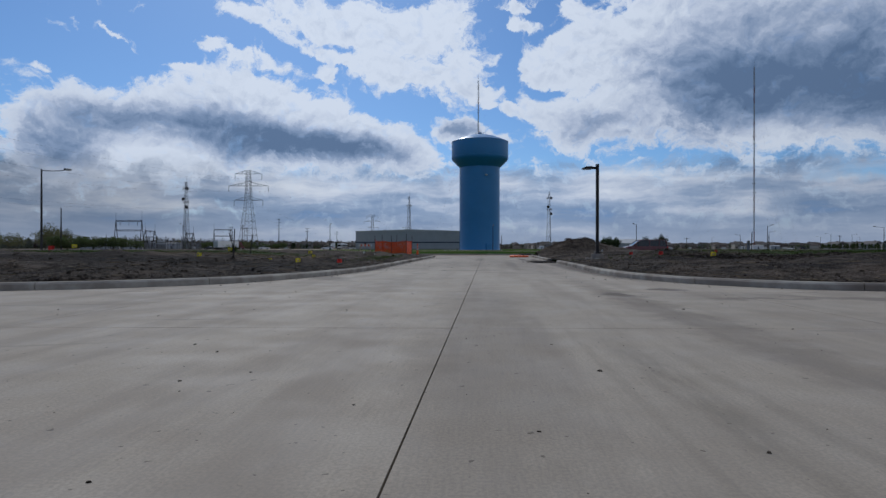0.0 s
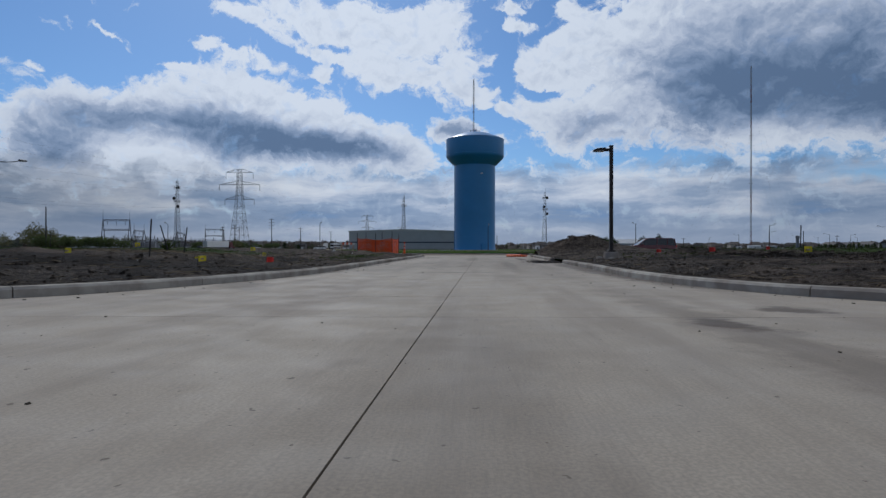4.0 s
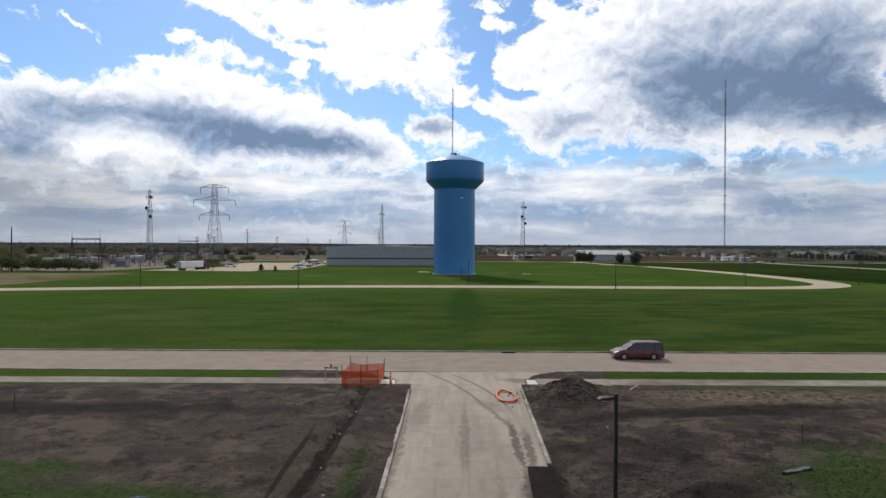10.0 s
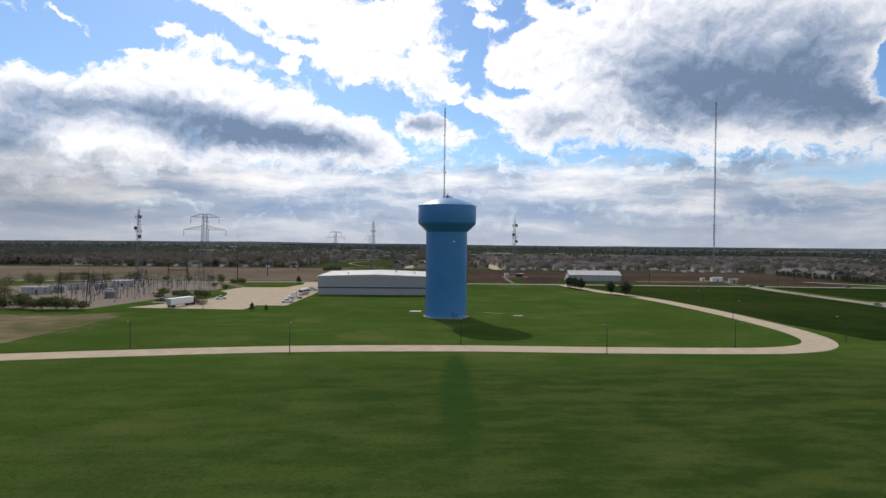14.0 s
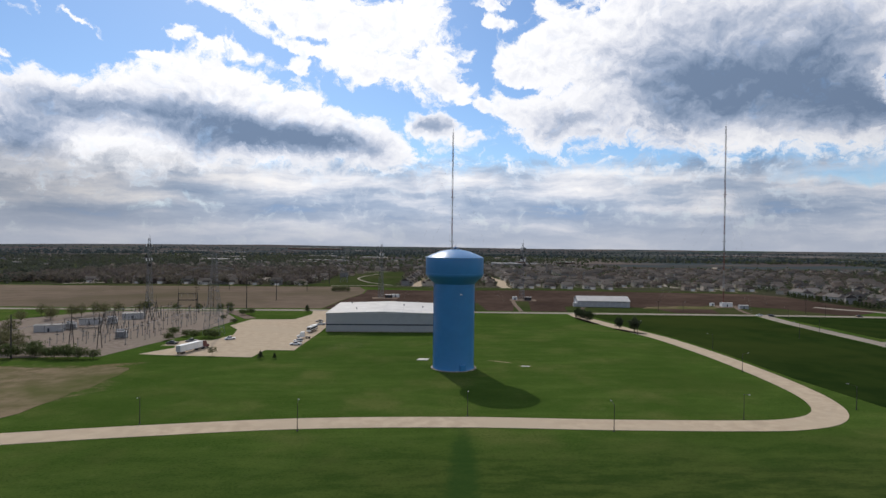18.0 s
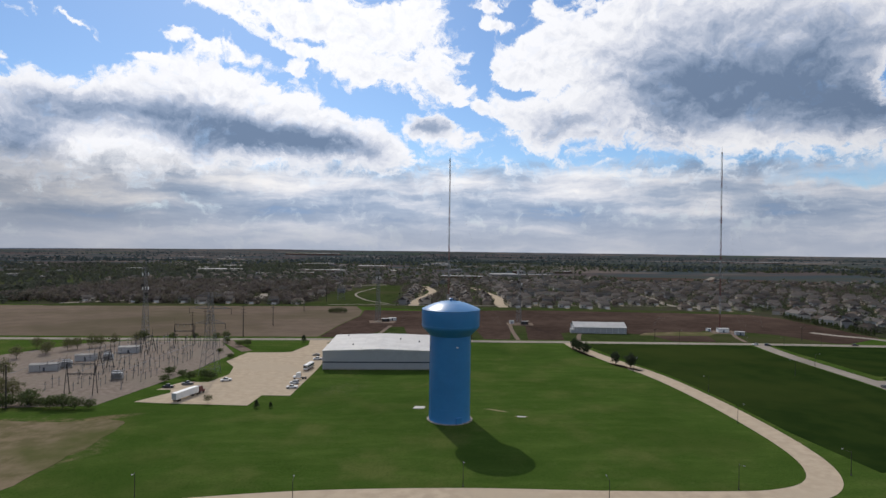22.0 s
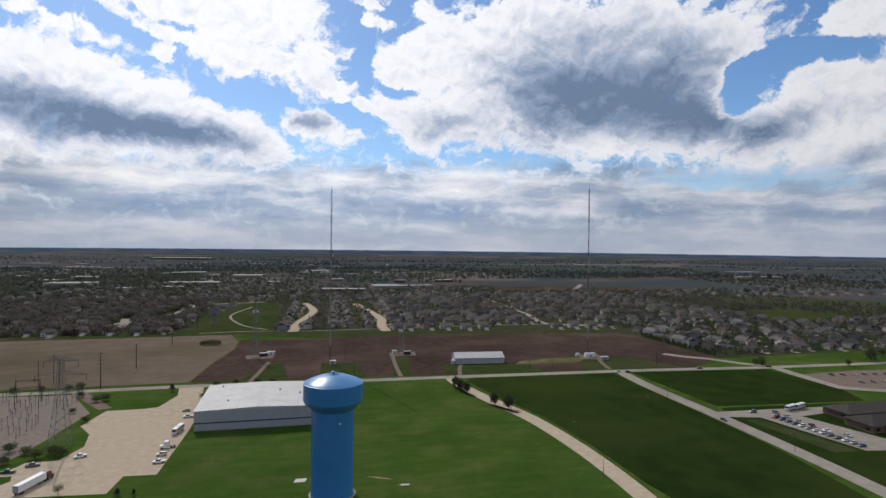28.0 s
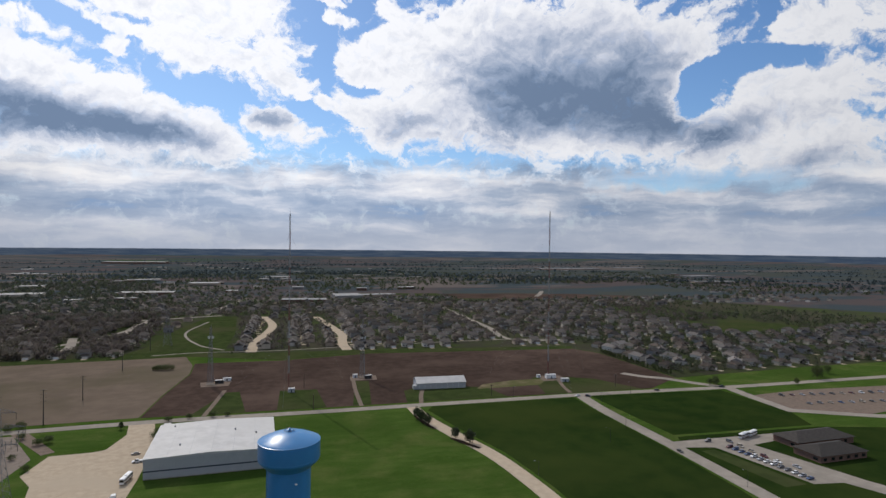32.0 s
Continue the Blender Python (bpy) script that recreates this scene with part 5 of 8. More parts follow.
def guyed_mast(x, y, h, label):
    t = thing("radio_mast", (x, y, 0), label, "radio mast", "guyed radio masts")
    n = 10
    for k in range(n):
        part("section", lattice(Mesh(), 0.6, 0.6, h * k / n, h * (k + 1) / n, 8, 0.13, 0.05), "mast_red" if k % 2 == 0 else "mast_white", t, "red section" if k % 2 == 0 else "white section")
    for lev in (0.3, 0.6, 0.9):
        for i in range(3):
            a = 2 * math.pi * i / 3 + 0.4
            part("guy_wire", Mesh().rod((0, 0, h * lev), (h * 0.36 * math.cos(a), h * 0.36 * math.sin(a), 0), 0.02, None, 3), "galvanised", t)
    for z in (h * 0.31, h * 0.36, h * 0.62):
        part("antenna", Mesh().box(-1.6, 1.6, -0.15, 0.15, z, z + 0.35), "galvanised", t, "side antenna arm")
        part("antenna", Mesh().rod((1.5, 0, z - 1), (1.5, 0, z + 1.4), 0.12), "white_paint", t)
    part("top_aerial", Mesh().rod((0, 0, h), (0, 0, h + 5), 0.1, 0.04), "galvanised", t)
    part("footing", Mesh().box(-1.2, 1.2, -1.2, 1.2, -0.1, 0.6, None, 0.1), "sidewalk", t)


guyed_mast(24.9, 512, 148, "very tall slim guyed radio mast in red and white sections")
guyed_mast(260.5, 502, 156, "very tall slim guyed radio mast beside a white equipment hut")


def cell_tower(x, y, h, label, dishes=False):
    t = thing("lattice_tower", (x, y, 0), label, "communication tower", "lattice towers")
    part("lattice_lower", lattice(Mesh(), 3.2, 2.0, 0, h * 0.5, 9, 0.16, 0.08), "galvanised", t)
    part("lattice_upper", lattice(Mesh(), 2.0, 0.9, h * 0.5, h, 10, 0.13, 0.065), "galvanised", t)
    for z in ((h * 0.82,) if not dishes else (h * 0.9, h * 0.7)):
        for i in range(6):
            a = i * math.pi / 3
            part("panel_antenna", Mesh().box(-0.25, 0.25, -0.15, 0.15, -1.2, 1.2, pose(2.2 * math.cos(a), 2.2 * math.sin(a), z, 0, 0, math.degrees(a)), 0.04), "white_paint", t)
        part("antenna_ring", Mesh().lathe([(1.9, z - 0.1), (2.0, z), (1.9, z + 0.1)], 12, None, False, False), "galvanised", t)
    for k, z in enumerate((h * 0.62, h * 0.74, h * 0.9)) if dishes else ():
        part("dish", Mesh().lathe([(0.2, 0), (1.2, 0.25), (1.3, 0.6), (0.2, 0.7)], 14, pose((-1) ** k * 1.4, -1.4, z, 90, 0, 0)), "dark_steel", t, "dark drum dish", True)
    part("top_aerial", Mesh().rod((0.5, 0, h), (0.5, 0, h + 3.5), 0.08), "galvanised", t)
    part("footing", Mesh().box(-3.4, 3.4, -3.4, 3.4, -0.1, 0.4), "sidewalk", t)


cell_tower(-38.9, 553, 50, "grey steel lattice tower with ring of panel antennas")
cell_tower(92.7, 545, 53, "grey steel lattice tower hung with dishes and antennas", True)
cell_tower(-208, 456, 53, "slim grey lattice tower with round dark dishes behind the substation", True)


def hut(x, y, w, d, h, rz, label, walls="white_paint", roof="roof_white", name="equipment_hut"):
    t = thing(name, pose(x, y, 0, 0, 0, rz), label, "hut")
    part("wall", Mesh().box(-w / 2, w / 2, -d / 2, d / 2, 0, h, None, 0.03), walls, t)
    part("roof", Mesh().loft([[(x_, -d / 2 - 0.2, h), (x_, d / 2 + 0.2, h), (x_, d / 2 + 0.2, h + 0.15), (x_, 0, h + 0.15 + d * 0.08), (x_, -d / 2 - 0.2, h + 0.15)] for x_ in (-w / 2 - 0.2, w / 2 + 0.2)]), roof, t)
    part("door", Mesh().box(-0.5, 0.5, -d / 2 - 0.06, -d / 2, 0.05, 2.1, None, 0.02), "wall_dark_stripe", t)
    part("vent", Mesh().box(w / 2, w / 2 + 0.4, -0.6, 0.6, 0.8, 1.8, None, 0.03), "galvanised", t)
    return t


for a in ((262, 500, 9, 5, 3.2, -4, "small white equipment hut at the mast"), (268, 484, 7, 4, 2.8, -10, "small pale shed beside the gravel track", "wall_metal_grey"),
          (252, 505, 3, 3, 2.4, 0, "small round-cornered white cabinet"), (-32, 556, 7, 3, 2.8, 3, "dark flat-roofed equipment hut", "dark_steel"),
          (-26, 564, 7, 2.6, 2.6, 3, "long white equipment hut"), (86, 548, 4, 3, 2.8, 3, "white equipment hut beside the tower"), (97, 541, 6, 3, 3, 3, "dark equipment hut beside the tower", "dark_steel"),
          (27, 509, 5, 4, 3, 0, "small grey hut at the mast foot", "wall_metal_grey"), (-56, 432, 4, 3, 3, 0, "small white shed by the back road")):
    hut(*a)


def pylon(x, y, h=45.5, rz=0.0):
    t = thing("pylon", pose(x, y, 0, 0, 0, rz), "tall grey steel lattice transmission pylon with wide crossarms", "pylon", "transmission pylons")
    part("leg_section", lattice(Mesh(), 6.4, 2.3, 0, h * 0.62, 7, 0.12, 0.055, 4), "galvanised", t)
    part("top_section", lattice(Mesh(), 2.3, 1.5, h * 0.62, h * 0.985, 8, 0.11, 0.055, 4), "galvanised", t)
    for z, w in ((0.615, 8.2), (0.795, 11.3), (0.945, 7.6)):
        mb = Mesh()
        for s in (-1, 1):
            tip = Vector((s * w, 0, h * z))
            for dy in (-1.3, 1.3):
                mb.rod((s * 1.5, dy, h * z), tip, 0.075, None, 4)
                mb.rod((s * 1.4, dy, h * z + 2.0), tip, 0.07, None, 4)
                for k in range(1, 5):
                    f = k / 5
                    mb.rod((s * (1.5 + (w - 1.5) * f), dy * (1 - f), h * z), (s * (1.5 + (w - 1.5) * f), dy * (1 - f), h * z + 2 * (1 - f)), 0.05, None, 4)
        arm = part("crossarm", mb, "galvanised", t)
        for s in (-1, 1):
            part("insulator", Mesh().rod((s * w, 0, h * z - 3.2), (s * w, 0, h * z), 0.14, 0.1, 6), "dark_steel", arm)
    return t


PYLONS = [(-121, -110), (-114.5, 330), (-103, 770), (-92, 1200)]
for x, y in PYLONS[1:]:
    pylon(x, y)
wires = thing("power_lines", (0, 0, 0), "thin grey overhead power lines sagging between pylons", "power line", "", "stuff")
for (xa, ya), (xb, yb) in zip(PYLONS, PYLONS[1:]):
    for z, w in ((0.615, 8.2), (0.795, 11.3), (0.945, 7.6)):
        for s in (-1, 1):
            pts = [Vector((xa + s * w + (xb - xa) * i / 20, ya + (yb - ya) * i / 20, 45.5 * z - 3.2 - 12 * (1 - (i / 10 - 1) ** 2))) for i in range(21)]
            mb = Mesh()
            for a, b in zip(pts, pts[1:]):
                mb.rod(a, b, 0.012, None, 3)
            part("wire", mb, "dark_steel", wires)


def utility_pole(x, y, h, arms, steel=False):
    t = thing("utility_pole", pose(x, y, 0, 0, 0, random.uniform(-15, 15)), "tall dark utility pole with crossarms and insulators", "utility pole", "utility poles")
    part("pole", Mesh().lathe([(0.38 if steel else 0.26, 0), (0.2, h)], 8), "dark_steel" if steel else "wood_pole", t)
    for k in range(arms):
        z = h - 0.8 - k * 2.4
        part("crossarm", Mesh().box(-1.9, 1.9, -0.09, 0.09, z, z + 0.2), "wood_pole", t)
        for s in (-1.7, -0.6, 0.6, 1.7):
            part("insulator", Mesh().lathe([(0.05, z + 0.2), (0.11, z + 0.3), (0.05, z + 0.5)], 6, pose(s, 0, 0)), "galvanised", t)


for x, y, h, k, st in ((-136, 461, 24, 4, True), (-129, 524, 19, 2, True), (-123, 630, 19, 2, True), (-117, 740, 19, 2, True), (-250, 300, 14, 1, False), (-176, 262, 19, 0, True), (-262, 292, 22, 1, True),
                      (-178, 470, 18, 2, False), (-166, 474, 18, 2, False), (-172, 480, 20, 2, False), (38, 520, 12, 0, False), (184, 455, 9, 1, False), (40, 452, 11, 0, False), (302, 455, 11, 1, False)):
    utility_pole(x, y, h, k, st)


# ---- lamps ----
def street_lamp(x, y, h, aim, reach=2.2, label="slim dark street lamp with a curved arm beside the loop road"):
    t = thing("street_lamp", pose(x, y, 0, 0, 0, aim), label, "street lamp", "street lamps")
    part("pole", Mesh().lathe([(0.13, 0), (0.12, 0.3), (0.075, h - 0.5), (0.06, h - 0.3)], 10), "dark_steel", t)
    mb = Mesh()
    pts = [Vector((reach * math.sin(a) * 0.98, 0, h - 0.45 + 0.45 * (1 - math.cos(a)) ** 0.7)) for a in [i * math.pi / 12 for i in range(7)]]
    for a, b in zip(pts, pts[1:]):
        mb.rod(a, b, 0.045, None, 6)
    part("arm", mb, "dark_steel", t)
    hd = part("lamp_head", Mesh().box(reach - 0.15, reach + 0.6, -0.16, 0.16, h - 0.08, h + 0.1, None, 0.05), "galvanised", t, "grey cobra lamp head")
    part("lens", Mesh().box(reach, reach + 0.45, -0.12, 0.12, h - 0.13, h - 0.08), "white_paint", hd)
    part("base", Mesh().lathe([(0.28, -0.1), (0.28, 0.12), (0.2, 0.16)], 10), "dark_steel", t)


for x, y, aim in ((-79, 172.6, -80), (-34, 166.6, 95), (13.5, 180.8, -90), (53, 166.2, 92), (96, 177.6, -85), (138.5, 188, 140), (131.6, 242, 0), (145.6, 294, 175), (124.5, 340, 20), (-128, 148, 100)):
    street_lamp(x, y, 7.9, aim)
for x, y, aim in ((-41.5, 60.2, 70), (214, 330, 170), (243, 250, 170), (239.5, 350, 0), (262, 415, 180), (200, 447, -90), (300, 430, 90)):
    street_lamp(x, y, 9.2, aim, 2.6, "tall grey street lamp with a curved arm at the street")


def site_lamp(x, y):
    t = thing("site_lamp", (x, y, -0.15), "dark bronze square parking-lot lamp post on a concrete base", "lamp post")
    part("base", Mesh().lathe([(0.33, -0.2), (0.33, 0.62), (0.29, 0.68)], 20), "kerb", t, "rough round concrete base", True)
    part("base_cover", Mesh().box(-0.16, 0.16, -0.16, 0.16, 0.66, 0.76, None, 0.02), "bronze_pole", t)
    part("pole", Mesh().box(-0.075, 0.075, -0.075, 0.075, 0.7, 5.45, None, 0.012), "bronze_pole", t, "square dark bronze pole")
    part("cap", Mesh().box(-0.085, 0.085, -0.085, 0.085, 5.44, 5.48), "bronze_pole", t)
    part("arm", Mesh().box(-0.3, -0.07, -0.05, 0.05, 5.22, 5.34), "bronze_pole", t)
    hd = part("lamp_head", Mesh().loft([[(-0.3, -0.19, 5.22), (-0.3, 0.19, 5.22), (-0.3, 0.19, 5.36), (-0.3, -0.19, 5.36)], [(-0.62, -0.2, 5.22), (-0.62, 0.2, 5.22), (-0.62, 0.2, 5.34), (-0.62, -0.2, 5.34)],
                                        [(-0.8, -0.17, 5.21), (-0.8, 0.17, 5.21), (-0.8, 0.17, 5.28), (-0.8, -0.17, 5.28)]]), "bronze_pole", t, "flat dark lamp head")
    part("lens", Mesh().box(-0.74, -0.36, -0.15, 0.15, 5.195, 5.22), "white_paint", hd)
    part("hand_hole", Mesh().box(-0.05, 0.05, -0.082, -0.074, 1.1, 1.3), "dark_steel", t)


site_lamp(8.3, 32.6)

# ---- vehicles ----
def car_paint(name, color):
    m = bpy.data.materials.new(name)
    m.use_nodes = True
    N = Nodes(m.node_tree)
    p = N.add("ShaderNodeTexCoord").outputs["Object"]
    s = N.add("ShaderNodeBsdfPrincipled")
    dust = N.ramp(N.noise(p, 1.5, 4), 0.4, 0.8, 0, 0.18)
    N.put(s.inputs["Base Color"], N.mix(dust, color, (0.2, 0.17, 0.14)))
    s.inputs["Roughness"].default_value, s.inputs["Coat Weight"].default_value, s.inputs["Coat Roughness"].default_value = 0.45, 0.35, 0.12
    N.put(N.add("ShaderNodeOutputMaterial").inputs[0], s.outputs[0])
    M[name] = m


for nm, col in (("paint_red", (0.095, 0.008, 0.012)), ("paint_white", (0.72, 0.72, 0.71)), ("paint_black", (0.015, 0.015, 0.017)), ("paint_silver", (0.36, 0.37, 0.39)),
                ("paint_blue", (0.03, 0.07, 0.18)), ("paint_grey", (0.11, 0.11, 0.12)), ("paint_tan", (0.34, 0.29, 0.22))):
    car_paint(nm, col)

VAN = dict(L=5.15, W=1.98, H=1.75, hood=1.05, nose=0.62, cowl=1.15, roof0=2.05, roof1=4.95, belt=1.02, wheel=0.34, axles=(0.95, 4.02))
SEDAN = dict(L=4.8, W=1.84, H=1.45, hood=0.92, nose=0.6, cowl=1.45, roof0=2.2, roof1=3.6, belt=0.92, wheel=0.32, axles=(0.92, 3.72), boot=0.98, tail=4.35)
SUV = dict(L=4.7, W=1.9, H=1.75, hood=1.08, nose=0.7, cowl=1.35, roof0=2.0, roof1=4.4, belt=1.08, wheel=0.36, axles=(0.9, 3.7))
PICKUP = dict(L=5.7, W=1.98, H=1.85, hood=1.15, nose=0.75, cowl=1.5, roof0=2.2, roof1=3.5, belt=1.15, wheel=0.39, axles=(1.0, 4.5), boot=1.1, tail=3.75)


def car(name, spec, paint, m, label, category, group="", detail=False):
    """A car whose nose is at x = 0 and tail at x = L, standing on z = 0."""
    t = thing(name, m, label, category, group)
    L, W_, H = spec["L"], spec["W"], spec["H"]
    hw, g, belt = W_ / 2, 0.22, spec["belt"]
    prof = [(0.0, g + 0.08, spec["nose"], 0.80), (0.12, g, spec["nose"] + 0.12, 0.90), (0.55, g, (spec["nose"] + spec["hood"]) / 2 + 0.12, 0.97), (spec["cowl"], g, spec["hood"] + 0.02, 1.0),
            (spec["roof0"], g, belt, 1.0), (L * 0.6, g, belt + 0.02, 1.0), (spec.get("tail", L - 0.5), g, spec.get("boot", belt), 1.0), (L - 0.12, g, spec.get("boot", belt) - 0.02, 0.95), (L, g + 0.12, spec.get("boot", belt) - 0.15, 0.88)]
    rings = []
    for x, z0, z1, k in prof:
        w = hw * k
        rings.append([(x, -w * 0.94, z0), (x, w * 0.94, z0), (x, w, z0 + (z1 - z0) * 0.35), (x, w * 0.98, z0 + (z1 - z0) * 0.75), (x, w * 0.88, z1), (x, -w * 0.88, z1), (x, -w * 0.98, z0 + (z1 - z0) * 0.75), (x, -w, z0 + (z1 - z0) * 0.35)])
    body = part("body", Mesh().loft(rings), paint, t, "", True)
    r0, r1 = spec["roof0"], spec["roof1"]
    tail = spec.get("tail", L - 0.06)
    cab = [(spec["cowl"] - 0.1, belt - 0.06, belt, 0.86), (r0, belt - 0.06, H - 0.05, 0.74), (r0 + 0.4, belt - 0.06, H, 0.72), (r1 - 0.3, belt - 0.06, H - 0.01, 0.72), (r1, belt - 0.06, H - 0.08, 0.72), (tail, belt - 0.06, belt, 0.82)]
    glass = Mesh().loft([[(x, -hw * 0.88, z0), (x, hw * 0.88, z0), (x, hw * k, z1), (x, -hw * k, z1)] for x, z0, z1, k in cab])
    part("window", glass, "glass_dark", t, "dark tinted glass")
    roof = Mesh().loft([[(x, -hw * (k + 0.015), z1 - 0.02), (x, hw * (k + 0.015), z1 - 0.02), (x, hw * k * 0.93, z1 + 0.05), (x, -hw * k * 0.93, z1 + 0.05)] for x, z0, z1, k in cab[1:5]])
    part("roof", roof, paint, t, "", True)
    if detail:
        for s in (-1, 1):
            for xa, xb in ((spec["cowl"] - 0.05, r0 + 0.02), (r0 + 1.05, r0 + 1.1), (r0 + 2.1, r0 + 2.16), (tail - 0.05, r1)):
                part("pillar", Mesh().rod((xa, s * hw * 0.885, belt), (xb, s * hw * 0.735, H - 0.03), 0.045, None, 6), paint, t)
            part("door_seam", Mesh().box(r0 + 0.1, r0 + 2.1, s * hw * 1.0 - 0.008, s * hw * 1.0 + 0.008, 0.62, 0.66), "dark_steel", t)
            part("mirror", Mesh().box(r0 - 0.55, r0 - 0.37, s * hw * 1.0 - 0.1, s * hw * 1.0 + 0.12, belt + 0.02, belt + 0.18, None, 0.03), paint, t)
            for dx in (r0 + 0.85, r0 + 1.95):
                part("door_handle", Mesh().box(dx, dx + 0.16, s * hw * 0.985 - 0.02, s * hw * 0.985 + 0.03, belt - 0.16, belt - 0.12), "dark_steel", t)
        part("grille", Mesh().box(-0.01, 0.06, -0.55, 0.55, 0.5, 0.66, None, 0.02), "dark_steel", t)
        part("bumper", Mesh().box(-0.05, 0.15, -hw * 0.78, hw * 0.78, 0.26, 0.46, None, 0.05), paint, t)
        part("rear_bumper", Mesh().box(L - 0.1, L + 0.06, -hw * 0.82, hw * 0.82, 0.32, 0.56, None, 0.05), paint, t)
    for s in (-1, 1):
        part("headlight", Mesh().box(0.03, 0.3, s * hw * 0.66 - 0.17, s * hw * 0.66 + 0.17, spec["nose"] - 0.02, spec["nose"] + 0.15, None, 0.04), "white_paint", t, "clear headlight")
        part("tail_light", Mesh().box(L - 0.1, L - 0.005, s * hw * 0.78 - 0.1, s * hw * 0.78 + 0.1, belt - 0.3, belt + 0.05, None, 0.03), "flag_red", t, "red tail light")
        for x in spec["axles"]:
            r = spec["wheel"]
            wh = part("wheel", Mesh().lathe([(r * 0.62, 0), (r * 0.96, 0.02), (r, 0.06), (r, 0.17), (r * 0.96, 0.21), (r * 0.62, 0.22)], 16), "tyre", t, "black tyre", True,
                      pose(x, s * (hw - 0.11) - 0.11, r, -90, 0, 0))
            part("rim", Mesh().lathe([(r * 0.62, -0.005), (r * 0.5, 0.04), (r * 0.1, 0.03)] if s < 0 else [(r * 0.1, 0.19), (r * 0.5, 0.18), (r * 0.62, 0.225)], 12), "rim_metal", wh, "silver rim")
            part("wheel_arch", Mesh().lathe([(r * 1.18, 0), (r * 1.18, 0.03)], 16, pose(x, s * hw * 0.985 - 0.015, r + 0.02, -90, 0, 0)), "tyre", t)
    return t


car("minivan", VAN, "paint_red", pose(19.75, street_y(22) + 2.0, 0, 0, 0, -1.7), "dark red minivan on the street beyond the spoil heap", "minivan", "", True)

PAINTS = [("paint_white", "white"), ("paint_silver", "silver"), ("paint_black", "black"), ("paint_grey", "dark grey"), ("paint_red", "dark red"), ("paint_blue", "dark blue"), ("paint_tan", "tan")]
PROTO = {}


def parked(kind, paint, word, x, y, rz, place, group):
    spec = {"sedan": SEDAN, "suv": SUV, "pickup": PICKUP, "van": VAN}[kind]
    label = f"{word} {'pickup truck' if kind == 'pickup' else kind} {place}"
    m = pose(x, y, 0.05, 0, 0, rz)
    key = (kind, paint, place)
    if key not in PROTO:
        PROTO[key] = car("parked_car" if kind != "pickup" else "pickup_truck", spec, paint, m, label, "car" if kind != "pickup" else "pickup truck", group)
    else:
        copy_thing(PROTO[key], m)


rnd = random.Random(5)
for i in range(13):          # long row beside the school
    y = 300 - i * 4.3
    k = rnd.choice(PAINTS[:6])
    parked(rnd.choice(["sedan", "suv", "sedan"]), k[0], k[1], 277 + i * 0.35, y, 4, "parked beside the low school", "cars at the school")
for i in range(6):
    k = rnd.choice(PAINTS)
    parked(rnd.choice(["sedan", "suv"]), k[0], k[1], 289 + rnd.uniform(-3, 3), 306 - i * 9, 90, "parked beside the low school", "cars at the school")
for i in range(26):
    k = rnd.choice(PAINTS)
    parked(rnd.choice(["sedan", "suv", "sedan"]), k[0], k[1], 420 + (i % 13) * 9.5, 388 - (i // 13) * 26 - (i % 13) * 1.4, 90 + rnd.uniform(-4, 4), "parked in the far lot", "cars in the far lot")
for kind, p, w, x, y, rz, place in (("sedan", "paint_black", "black", 331, 433, 178, "driving on the back road"), ("suv", "paint_black", "black", 396, 428, 178, "driving on the back road"),
                                    ("suv", "paint_grey", "dark grey", 272, 313, 2, "driving in beside the school"), ("sedan", "paint_black", "black", 244, 300, 85, "on the straight side road"),
                                    ("sedan", "paint_white", "white", 250, 434, 10, "at the road junction"), ("suv", "paint_black", "black", 262, 430, 160, "at the road junction"),
                                    ("pickup", "paint_white", "white", -66, 299, 8, "parked in the truck yard"), ("suv", "paint_white", "white", -66.5, 309, 8, "parked in the truck yard"),
                                    ("pickup", "paint_white", "white", -66, 371, 15, "parked in the truck yard"), ("sedan", "paint_tan", "tan", -69, 385, 5, "parked in the truck yard"),
                                    ("pickup", "paint_white", "white", -103, 313, 30, "parked in the truck yard"), ("pickup", "paint_black", "black", -127, 300, 0, "beside the white trailer"),
                                    ("pickup", "paint_grey", "dark grey", -120, 306, 10, "beside the white trailer")):
    parked(kind, p, w, x, y, rz, place, "")


